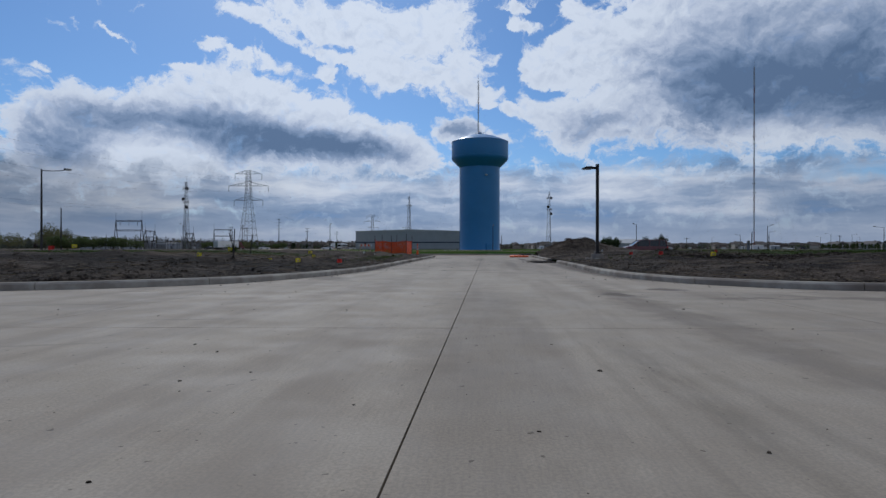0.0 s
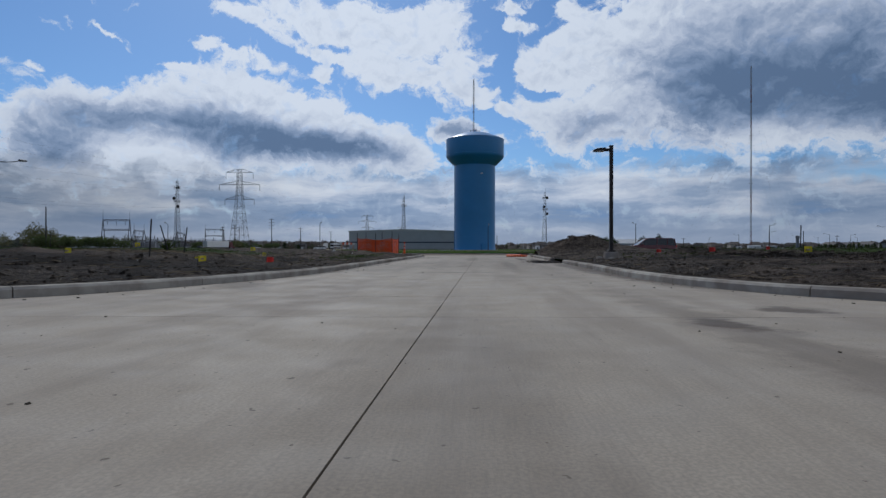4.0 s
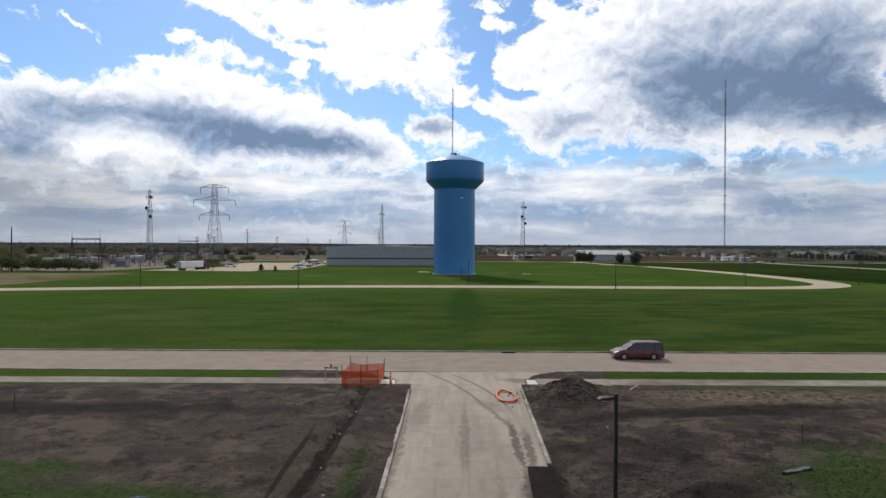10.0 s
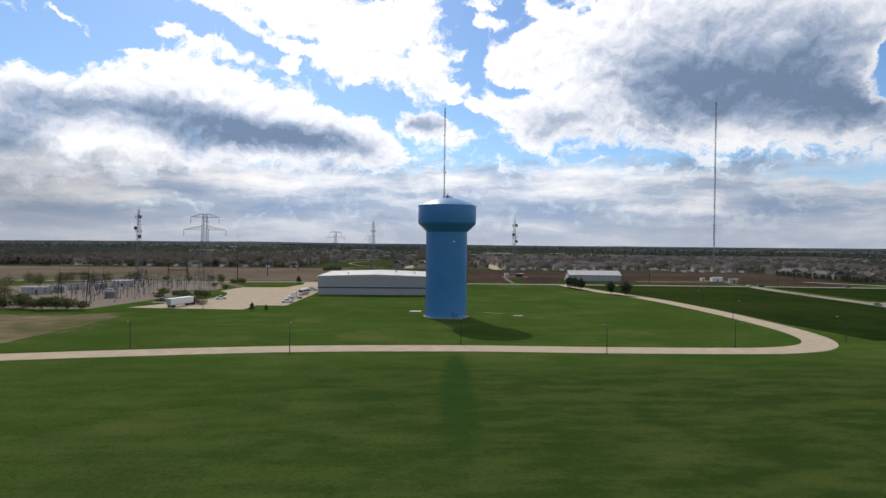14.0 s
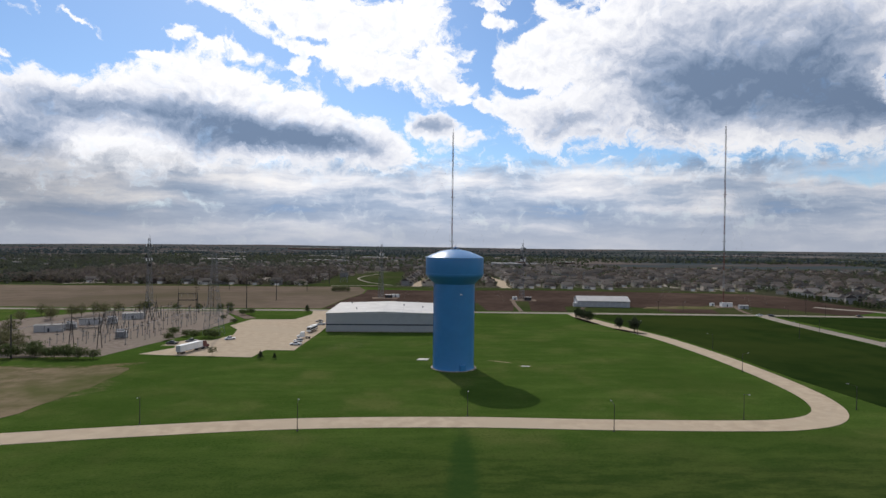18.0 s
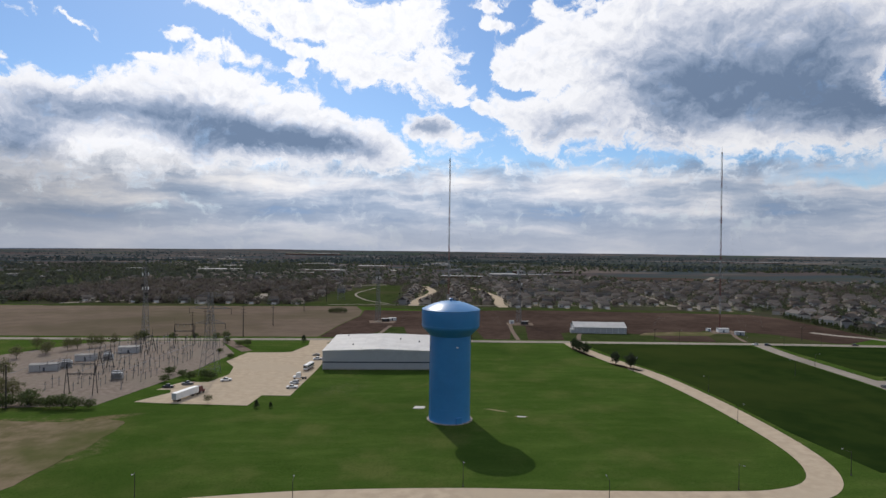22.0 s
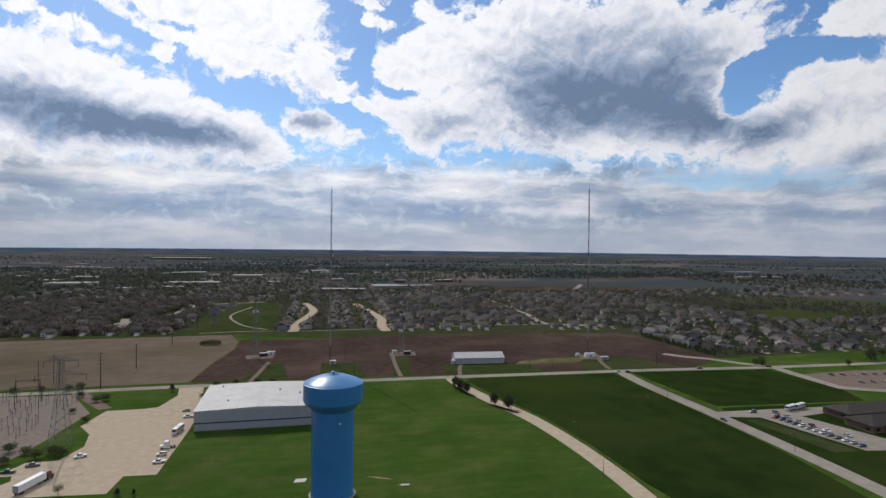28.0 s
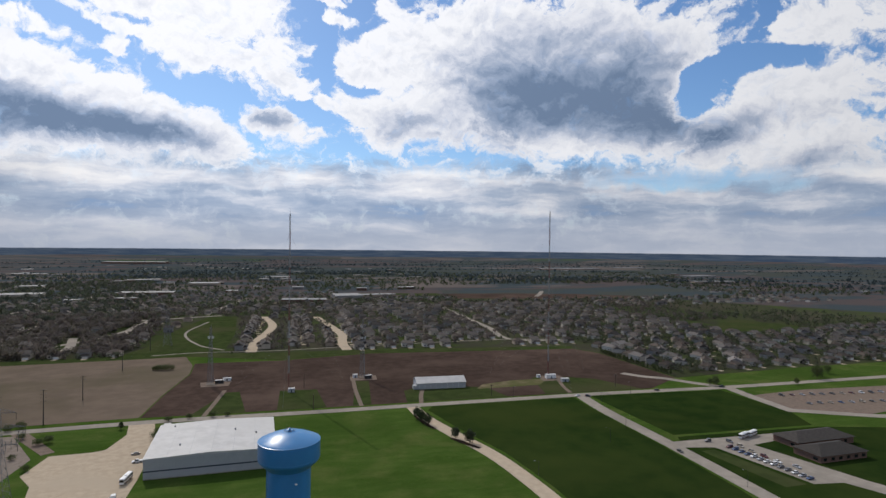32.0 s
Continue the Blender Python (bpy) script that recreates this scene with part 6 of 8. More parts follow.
def semi(x, y, rz, label, length=15.0):
    t = thing("semi_trailer", pose(x, y, 0, 0, 0, rz), label, "truck")
    box = part("trailer_box", Mesh().box(0, length, -1.28, 1.28, 1.15, 4.05, None, 0.04), "white_paint", t, "long white box trailer")
    for i in range(1, 12):
        part("side_post", Mesh().box(i * length / 12 - 0.03, i * length / 12 + 0.03, -1.31, 1.31, 1.2, 4.0), "white_paint", box)
    part("rear_door", Mesh().box(-0.04, 0.02, -1.2, 1.2, 1.25, 3.95, None, 0.02), "wall_metal_grey", t)
    part("chassis", Mesh().box(0.2, length + 1.0, -0.5, 0.5, 0.85, 1.12), "dark_steel", t)
    cabin = part("cabin", Mesh().loft([[(length + x_, -1.2, 0.7), (length + x_, 1.2, 0.7), (length + x_, 1.2, z), (length + x_, -1.2, z)] for x_, z in ((0.9, 3.7), (2.2, 3.8), (3.0, 2.9), (3.1, 1.9), (4.6, 1.7))]), "paint_red", t, "dark red cab", True)
    part("windscreen", Mesh().loft([[(length + x_, -1.05, z), (length + x_, 1.05, z), (length + x_ + 0.03, 1.05, z + 0.02), (length + x_ + 0.03, -1.05, z + 0.02)] for x_, z in ((2.32, 3.65), (3.02, 2.85), (3.1, 2.1))]), "glass_dark", cabin)
    part("landing_gear", Mesh().box(length - 3.2, length - 3.0, -0.9, 0.9, 0, 1.1), "dark_steel", t)
    part("fuel_tank", Mesh().rod((length + 1.1, -1.0, 0.75), (length + 2.4, -1.0, 0.75), 0.3, None, 12), "galvanised", t)
    for xx in (1.4, 2.7, length - 0.4, length + 0.9, length + 3.6):
        for s in (-1, 1):
            part("wheel", Mesh().lathe([(0.2, 0), (0.48, 0.03), (0.5, 0.1), (0.5, 0.3), (0.46, 0.36), (0.2, 0.36)], 14), "tyre", t, "black tyre", True, pose(xx, s * 1.05 - 0.18, 0.5, -90, 0, 0))


semi(-110.2, 273.2, 72, "long white semi-trailer with a dark red tractor in the truck yard")


def box_truck(x, y, rz, L=11.0, label="large white motor coach with dark window band", dark=False):
    t = thing("motor_coach", pose(x, y, 0.03, 0, 0, rz), label, "bus")
    part("body", Mesh().box(0, L, -1.25, 1.25, 0.55, 3.4, None, 0.18), "white_paint", t)
    part("window_band", Mesh().box(0.25, L - 0.25, -1.27, 1.27, 1.9, 2.75, None, 0.02), "glass_dark", t, "dark window band")
    part("stripe", Mesh().box(0.1, L - 0.1, -1.28, 1.28, 1.0, 1.4), "paint_red", t, "dark red stripe")
    part("windscreen", Mesh().box(-0.02, 0.05, -1.1, 1.1, 1.7, 2.9, None, 0.02), "glass_dark", t)
    part("roof_unit", Mesh().box(L * 0.4, L * 0.55, -0.6, 0.6, 3.38, 3.65, None, 0.08), "white_paint", t)
    for xx in (1.8, L - 2.6):
        for s in (-1, 1):
            part("wheel", Mesh().lathe([(0.2, 0), (0.46, 0.03), (0.48, 0.1), (0.48, 0.28), (0.2, 0.3)], 14), "tyre", t, "", True, pose(xx, s * 1.12 - 0.15, 0.48, -90, 0, 0))
    return t


coach = box_truck(-64.5, 339, 80)
b2 = box_truck(298, 311, 20, 9.5, "white school minibus with dark windows")
copy_thing(b2, pose(307, 313, 0.03, 0, 0, 20))


def tractor(x, y, rz):
    t = thing("truck_tractor", pose(x, y, 0, 0, 0, rz), "white truck tractor without its trailer", "truck")
    part("cabin", Mesh().loft([[(x_, -1.15, 0.9), (x_, 1.15, 0.9), (x_, 1.15, z), (x_, -1.15, z)] for x_, z in ((0, 1.7), (1.5, 1.9), (1.7, 2.9), (2.3, 3.6), (4.0, 3.6))]), "white_paint", t, "", True)
    part("windscreen", Mesh().box(1.5, 1.72, -1.0, 1.0, 2.0, 2.85), "glass_dark", t)
    part("chassis", Mesh().box(0.3, 7.2, -0.45, 0.45, 0.7, 1.0), "dark_steel", t)
    part("exhaust", Mesh().rod((4.2, -0.9, 1.0), (4.2, -0.9, 4.2), 0.1), "dark_steel", t)
    for xx in (0.9, 5.2, 6.5):
        for s in (-1, 1):
            part("wheel", Mesh().lathe([(0.2, 0), (0.48, 0.03), (0.5, 0.1), (0.5, 0.3), (0.2, 0.36)], 14), "tyre", t, "", True, pose(xx, s * 1.05 - 0.18, 0.5, -90, 0, 0))


tractor(-67, 319, 10)


# ---- building site ----
def safety_fence():
    t = thing("safety_fence", (-6.6, 55.2, 0.2), "bright orange plastic safety fence round a pit", "safety fence")
    corners = [(0, 0), (2.9, 0), (3.2, 2.9), (0.3, 3.1)]
    z0 = 0.05
    for i, (x, y) in enumerate(corners + [(1.5, 0.02), (1.7, 3.0)]):
        part("post", Mesh().rod((x, y, -0.4), (x + 0.03 * (i % 3 - 1), y, 1.75 + 0.15 * (i % 2)), 0.028, None, 6), "dark_steel", t, "thin steel fence post")
    for a, b in zip(corners, corners[1:] + corners[:1]):
        mb = Mesh()
        a, b = Vector((*a, 0)), Vector((*b, 0))
        n = int((b - a).length / 0.09)
        sag = lambda f, z: z - 0.12 * math.sin(math.pi * f) * (z / 1.3) + 0.03 * math.sin(9 * f + z * 4)
        nor = (b - a).normalized().cross(Vector((0, 0, 1))) * 0.006
        for r in range(15):
            z = z0 + r * 0.088
            for i in range(0, n, 4):
                f, g = i / n, min(1, (i + 4) / n)
                p, q = a.lerp(b, f), a.lerp(b, g)
                mb.add([(p.x, p.y, sag(f, z)), (q.x, q.y, sag(g, z)), (q.x, q.y, sag(g, z) + 0.036), (p.x, p.y, sag(f, z) + 0.036)], [(0, 1, 2, 3)])
        for i in range(n + 1):
            f = i / n
            p = a.lerp(b, f)
            w = (b - a).normalized() * 0.02
            mb.add([(p.x - w.x, p.y - w.y, sag(f, z0)), (p.x + w.x, p.y + w.y, sag(f, z0)), (p.x + w.x, p.y + w.y, sag(f, z0 + 1.25)), (p.x - w.x, p.y - w.y, sag(f, z0 + 1.25))], [(0, 1, 2, 3)])
        part("mesh_panel", mb, "orange_plastic", t, "orange plastic netting")


safety_fence()


def delineator(x, y, z, h=1.1):
    t = thing("traffic_delineator", (x, y, z), "orange traffic delineator with white bands standing by the kerb", "traffic cone")
    part("base", Mesh().box(-0.2, 0.2, -0.2, 0.2, 0, 0.06, None, 0.02), "tyre", t, "black rubber base")
    post = part("post", Mesh().lathe([(0.13, 0.05), (0.09, 0.3), (0.06, h - 0.1), (0.05, h)], 14), "orange_plastic", t, "", True)
    for z_ in (0.55, 0.8):
        r = 0.09 - (z_ - 0.3) * 0.03 / 0.7 + 0.006
        part("band", Mesh().lathe([(r, z_), (r - 0.003, z_ + 0.1)], 14, None, False, False), "pvc_white", post)


delineator(-2.7, 55.8, 0.12)


def tripod(x, y, z):
    t = thing("barricade", (x, y, z), "small wooden A-frame barricade beside the sidewalk", "barricade")
    for s in (-1, 1):
        for k in (-1, 1):
            part("leg", Mesh().rod((s * 0.5, k * 0.35, 0), (s * 0.5, 0, 1.05), 0.035, None, 5), "lumber", t)
    part("rail", Mesh().box(-0.65, 0.65, -0.02, 0.02, 0.85, 1.05), "pvc_white", t)
    for i in range(3):
        part("stripe", Mesh().box(-0.45 + i * 0.35, -0.3 + i * 0.35, -0.026, 0.026, 0.86, 1.04), "orange_plastic", t)
    part("light", Mesh().lathe([(0.07, 1.05), (0.09, 1.15), (0.05, 1.25)], 8), "dark_steel", t)


tripod(-8.0, 58.4, 0.14)


def inlet_tube(x, y):
    t = thing("inlet_protection", (x, y, 0.02), "orange sausage-shaped inlet protection tube lying on the concrete", "barrier tube")
    pts = [Vector((0.72 * math.cos(a) * (1.0 - 0.22 * math.sin(a)), 1.75 * math.sin(a), 0.09)) for a in [0.5 + i * 5.6 / 18 for i in range(19)]]
    for k in range(0, 18, 3):
        mb = Mesh()
        for a, b in zip(pts[k:k + 3], pts[k + 1:k + 4]):
            mb.rod(a, b, 0.08, 0.076, 8)
        part("tube_section", mb, "orange_plastic", t)


inlet_tube(6.4, 52.5)
FLAGS = [("yellow", -7.6, 22.1), ("yellow", -6.7, 23.6), ("yellow", -5.4, 24.7), ("yellow", -7.2, 18.5), ("yellow", -4.0, 17.6), ("yellow", 7.5, 17.1), ("yellow", -5.9, 27.6), ("red", -3.1, 18.9), ("red", 7.3, 20.7), ("red", 8.1, 26.5), ("yellow", -11.4, 19.3), ("red", -11.0, 17.6), ("red", 11.2, 25.2), ("white", -6.9, 20.8), ("white", -5.9, 32.2), ("white", -5.4, 38.0), ("white", -5.1, 42.9), ("white", -4.7, 47.7), ("white", -4.5, 33.7), ("white", 11.2, 42.9)]
for i, (col, x, y) in enumerate(FLAGS):
    z = soil_z(x, y, -1 if x < 1 else 1)
    t = thing("marker_flag", pose(x, y, z, 0, 0, random.uniform(-40, 40)), f"small {col} plastic marker flag on a wire in bare soil", "marker flag", f"{col} marker flags")
    lean = random.uniform(-0.06, 0.06)
    h = 0.34 if col != "white" else 0.2
    part("wire", Mesh().rod((0, 0, -0.1), (lean, 0, h), 0.004, None, 4), "dark_steel", t)
    mb = Mesh()
    w, hh = (0.145, 0.115) if col != "white" else (0.13, 0.09)
    n = 5
    v, f = [], []
    for k in range(n + 1):
        u = k / n
        yy = 0.025 * math.sin(u * 5 + i)
        v += [(lean + u * w, yy, h - hh + 0.015 * u), (lean + u * w, yy + 0.004, h), (lean + u * w, yy + 0.004, h - hh + 0.015 * u), (lean + u * w, yy + 0.008, h)]
    for k in range(n):
        a = k * 4
        f += [(a, a + 4, a + 5, a + 1), (a + 3, a + 7, a + 6, a + 2)]
    mb.add(v, f)
    fl = part("flag", mb, "flag_yellow" if col == "yellow" else "flag_red" if col == "red" else "pvc_white", t)
    if col == "yellow":
        part("print", Mesh().box(lean + 0.04, lean + 0.10, -0.03, 0.034, h - 0.075, h - 0.045), "lumber", fl)
for x, y, h, ln in ((-8.0, 23.6, 1.1, 0.05), (-8.6, 27.2, 0.95, 0.12), (-9.6, 28.1, 1.0, -0.3), (15.0, 29.6, 0.95, 0.02), (21.5, 40, 1.2, 0.0), (-27, 47, 1.3, 0.05)):
    z = soil_z(x, y, -1 if x < 1 else 1)
    t = thing("steel_stake", (x, y, z), "thin dark steel stake standing in the soil", "stake", "steel stakes")
    part("shaft", Mesh().box(-0.013, 0.013, -0.013, 0.013, -0.3, h, Matrix.Shear("XY", 4, (ln, 0))), "dark_steel", t)
    part("flange", Mesh().box(-0.022, 0.022, -0.004, 0.004, -0.3, h - 0.05, Matrix.Shear("XY", 4, (ln, 0))), "dark_steel", t)
t = thing("vent_pipe", (14.7, 29.3, soil_z(14.7, 29.3, 1)), "short grey plastic pipe standing in the soil", "pipe")
part("pipe", Mesh().lathe([(0.06, -0.2), (0.06, 0.5), (0.05, 0.5), (0.05, 0.4)], 12), "galvanised", t)
part("cap", Mesh().lathe([(0.07, 0.42), (0.07, 0.52), (0.02, 0.54)], 12), "galvanised", t)
for i, (x, y, rz, l) in enumerate(((6.0, 20.4, -62, 0.9), (5.8, 22.6, -70, 0.5), (13.6, 52.5, -48, 2.4), (16.4, 53, 40, 1.8), (9.6, 53.3, 20, 1.2))):
    z = 0.02 if i < 2 else soil_z(x, y, 1) + 0.02
    t = thing("timber_scrap", pose(x, y, z, 0, -10 if i in (2, 3) else 0, rz), "weathered pale timber offcut lying on the ground", "timber", "timber scraps")
    part("board", Mesh().box(-l / 2, l / 2, -0.05, 0.05, 0, 0.045, None, 0.006), "lumber", t)
for x, y, a, b, rz in ((18.6, 36.0, 1.0, 0.16, 20), (16.4, 34.6, 0.7, 0.10, -14), (-12.4, 33.6, 0.6, 0.09, 8)):
    base = soil_z(x, y, -1 if x < 0 else 1)
    ring = [(a * math.cos(k * 0.3307) * (1 + 0.25 * math.sin(3.1 * k)), b * math.sin(k * 0.3307) * (1 + 0.3 * math.cos(2.3 * k)), 0.0) for k in range(19)]
    solo("puddle", Mesh().add([(p[0], p[1], z) for z in (-0.25, 0.012) for p in ring], [tuple(range(18, -1, -1)), tuple(range(19, 38))] + [(i, (i + 1) % 19, 19 + (i + 1) % 19, 19 + i) for i in range(19)]),
         "puddle_water", "shallow muddy puddle shining in the soil", "puddle", "", False, "puddles").matrix_world = pose(x, y, base, 0, 0, rz)
rnd = random.Random(11)


def lumps(name, n, place, size, mat, label, category):
    """Broken earth clods and stones, one joined heap."""
    mb = Mesh()
    for _ in range(n):
        x, y, z = place()
        s = size() 
        k = rnd.uniform(0, 6.28)
        ring = [(s * math.cos(k + i * 1.257) * rnd.uniform(0.7, 1.2), s * math.sin(k + i * 1.257) * rnd.uniform(0.7, 1.2)) for i in range(5)]
        v = [(x + a, y + b, z - s * 0.2) for a, b in ring] + [(x + a * 0.6, y + b * 0.6, z + s * rnd.uniform(0.15, 0.5)) for a, b in ring]
        mb.add(v, [(i, (i + 1) % 5, 5 + (i + 1) % 5, 5 + i) for i in range(5)] + [(5, 6, 7, 8, 9)])
    return solo(name, mb, mat, label, category, "stuff")


def on_soil(side, near):
    y = 12.6 + (rnd.random() ** 1.6) * 42
    u = 0.15 + rnd.random() ** 2 * (10 + y * 0.5)
    x = left_edge(y) - 0.2 - u if side < 0 else right_edge(y) + 0.2 + u
    return x, y, soil_z(x, y, side)


for side in (-1, 1):
    lumps("soil_clods", 6000, lambda: on_soil(side, 1), lambda: 0.012 + 0.055 * rnd.random() ** 3, "soil", "broken dark clods of soil scattered over the graded ground", "soil clods")
lumps("soil_spill", 1300, lambda: (lambda v: (5.6 + (v - 33) * 0.09 + rnd.gauss(0, 0.36), v, 0.0))(rnd.uniform(32.8, 38.4)), lambda: 0.012 + 0.04 * rnd.random() ** 2, "soil", "dark soil spilled over the gap in the kerb", "soil")
sheet("ground_soil_spill", [(4.95, 32.8), (6.5, 32.9), (6.9, 38.3), (5.5, 38.4), (5.2, 35.6)], 0.012, "soil", "dark damp soil washed over the gap in the kerb", "ground", 0.2)
lumps("trench_clods", 1500, lambda: (lambda v: (lambda u: (u, v, soil_z(u, v, -1)))(along(TRENCH, v) + rnd.gauss(-0.1, 0.2)))(17.5 + rnd.random() * 37), lambda: 0.02 + 0.065 * rnd.random() ** 2, "soil", "dark dug clods heaped along the narrow trench", "soil clods")
lumps("rough_clods", 3200, lambda: (lambda u, v: (u, v, soil_z(u, v, 1)))(10.5 + abs(rnd.gauss(0, 2.2)), 20 + abs(rnd.gauss(4, 6))), lambda: 0.02 + 0.09 * rnd.random() ** 3, "soil", "churned dark clods of mud beside the kerb", "soil clods")
lumps("rubble", 30, lambda: (lambda u, v: (u, v, soil_z(u, v, 1) - 0.01))(8.5 + rnd.gauss(0, 0.35), 53.4 + rnd.gauss(0, 0.5)), lambda: 0.05 + 0.12 * rnd.random(), "kerb", "pale broken concrete pieces beside the kerb's end", "rubble")
lumps("soil_crumbs", 420, lambda: (rnd.uniform(-9, 9), rnd.uniform(1, 54), 0.0) if rnd.random() < 0.25 else (lambda y, s: ((left_edge(max(y, 12.3)) + abs(rnd.gauss(0, 0.5))) if s else (right_edge(max(y, 12.5)) - abs(rnd.gauss(0, 0.5))), y, 0.0))(rnd.uniform(12.3, 54), rnd.random() < 0.5),
      lambda: 0.008 + 0.03 * rnd.random() ** 2, "soil", "small crumbs of soil and grit on the concrete", "soil crumbs")
lumps("grit", 170, lambda: (rnd.uniform(-6, 6), 2.0 + rnd.random() ** 1.3 * 10, 0.0), lambda: 0.005 + 0.014 * rnd.random() ** 3, "soil", "small dark bits of grit strewn over the slabs", "grit")
lumps("mound_clods", 1400, lambda: (lambda x, y: (x, y, soil_z(x, y, 1)))(11.2 + rnd.gauss(0, 1.9), 51.0 + rnd.gauss(0, 1.4)), lambda: 0.025 + 0.07 * rnd.random() ** 2, "soil", "dark clods on the spoil heap", "soil clods")
lumps("stones_at_post", 16, lambda: (8.3 + rnd.gauss(0.25, 0.5), 32.6 + rnd.gauss(0, 0.35), soil_z(8.6, 32.6, 1)), lambda: 0.08 + 0.1 * rnd.random(), "kerb", "pale broken concrete lumps at the lamp post", "rubble")


def tufts(name, spots, label, hmax=0.16):
    """Blades of weeds growing out of the soil."""
    mb = Mesh()
    for x, y, side in spots:
        z = soil_z(x, y, side) - 0.01
        for _ in range(7):
            a, l = rnd.uniform(0, 6.28), rnd.uniform(0.4, 1.0) * hmax
            dx, dy = math.cos(a) * l * 0.5, math.sin(a) * l * 0.5
            wx, wy = -math.sin(a) * 0.012, math.cos(a) * 0.012
            ox, oy = rnd.gauss(0, 0.05), rnd.gauss(0, 0.05)
            mb.add([(x + ox - wx, y + oy - wy, z), (x + ox + wx, y + oy + wy, z), (x + ox + dx, y + oy + dy, z + l)], [(0, 1, 2)])
    return solo(name, mb, "weed_leaf", label, "weeds", "stuff")


mat("weed_leaf", [(0.050, 0.080, 0.018), (0.078, 0.110, 0.028), (0.095, 0.108, 0.042)], 0.8, 2.0, world_space=True)
mat("straw", [(0.24, 0.19, 0.12), (0.16, 0.12, 0.08)], 0.9, 5.0, world_space=True)


def oval(n, x, y, a, b, side):
    out = []
    while len(out) < n:
        u, v = rnd.gauss(0, 0.5), rnd.gauss(0, 0.5)
        px, py = x + u * a, y + v * b
        if 13 < py < 56 and (px < left_edge(py) - 0.4 if side < 0 else px > right_edge(py) + 0.4):
            out.append((px, py, side))
    return out


tufts("weeds_east", oval(6500, 24, 31.5, 12, 8, 1), "low green weeds growing over the bare soil", 0.09)
tufts("grass_tufts_west", oval(3000, -18, 31.4, 12, 3.4, -1) + oval(600, -3.5, 36, 0.8, 9, -1), "new green grass tufts in strips across the soil", 0.07)
t = thing("dead_shrub", (-9.9, 28.6, soil_z(-9.9, 28.6, -1)), "small grey-green weedy shrub among the stakes", "shrub")
mb = Mesh()
for _ in range(260):
    a, l, u = rnd.uniform(0, 6.28), rnd.uniform(0.1, 0.42), rnd.uniform(0.1, 1.3)
    mb.rod((0, 0, 0), (math.cos(a) * l * u, math.sin(a) * l * u, l), 0.006, 0.003, 3)
part("twigs", mb, "weed_leaf", t)
strew = Mesh()
for _ in range(1500):
    x, y, side = (rnd.gauss(-10, 3.5), rnd.gauss(27, 1.6), -1) if rnd.random() < 0.5 else (lambda q: (q[0], q[1], -1 if q[0] < 1 else 1))(on_soil(rnd.choice((-1, 1)), 1))
    if not (12.6 < y < 56) or left_edge(y) - 0.3 < x < right_edge(y) + 0.3:
        continue
    a, l = rnd.uniform(0, 3.14), rnd.uniform(0.05, 0.22)
    z = soil_z(x, y, side) + 0.02
    strew.rod((x - math.cos(a) * l, y - math.sin(a) * l, z), (x + math.cos(a) * l, y + math.sin(a) * l, z + rnd.uniform(-0.02, 0.03)), 0.006, None, 3)
solo("straw_litter", strew, "straw", "pale dry straw and stalks scattered over the soil", "straw", "stuff")

# ---- trees and bushes ----
def foliage(name, c0, c1, c2):
    m = bpy.data.materials.new(name)
    m.use_nodes = True
    N = Nodes(m.node_tree)
    g = N.add("ShaderNodeNewGeometry")
    c = N.mix(g.outputs["Random Per Island"], c0, c1)
    c = N.mix(N.ramp(N.noise(g.outputs["Position"], 0.06, 4, 0.6), 0.45, 0.6), c, c2)
    s = N.add("ShaderNodeBsdfPrincipled")
    N.put(s.inputs["Base Color"], c)
    s.inputs["Roughness"].default_value, s.inputs["Specular IOR Level"].default_value = 0.85, 0.1
    tr = N.add("ShaderNodeBsdfTranslucent")
    N.put(tr.inputs[0], c)
    ms = N.add("ShaderNodeMixShader")
    ms.inputs[0].default_value = 0.4
    N.put(ms.inputs[1], s.outputs[0]), N.put(ms.inputs[2], tr.outputs[0])
    N.put(N.add("ShaderNodeOutputMaterial").inputs[0], ms.outputs[0])
    M[name] = m


foliage("leaf_green", (0.062, 0.085, 0.032), (0.105, 0.130, 0.052), (0.080, 0.098, 0.040))
foliage("leaf_olive", (0.110, 0.110, 0.055), (0.165, 0.160, 0.080), (0.125, 0.128, 0.062))
foliage("leaf_dark", (0.036, 0.054, 0.024), (0.066, 0.086, 0.042), (0.054, 0.064, 0.040))
foliage("leaf_wood", (0.062, 0.076, 0.054), (0.105, 0.115, 0.086), (0.082, 0.086, 0.070))
foliage("leaf_town", (0.062, 0.072, 0.048), (0.115, 0.116, 0.080), (0.080, 0.104, 0.050))
# bluish leaves for the farthest trees, haze of distance painted into the colour
foliage("leaf_hazed", (0.050, 0.066, 0.070), (0.080, 0.096, 0.098), (0.058, 0.078, 0.080))
foliage("leaf_bare", (0.108, 0.092, 0.084), (0.165, 0.140, 0.126), (0.125, 0.112, 0.088))
mat("bark", [(0.085, 0.065, 0.05), (0.055, 0.042, 0.033)], 0.95, 4.0, 0.01, 20)
mat("mulch", [(0.035, 0.024, 0.018), (0.055, 0.038, 0.027)], 0.95, 2.0, 0.02, 15, world_space=True)


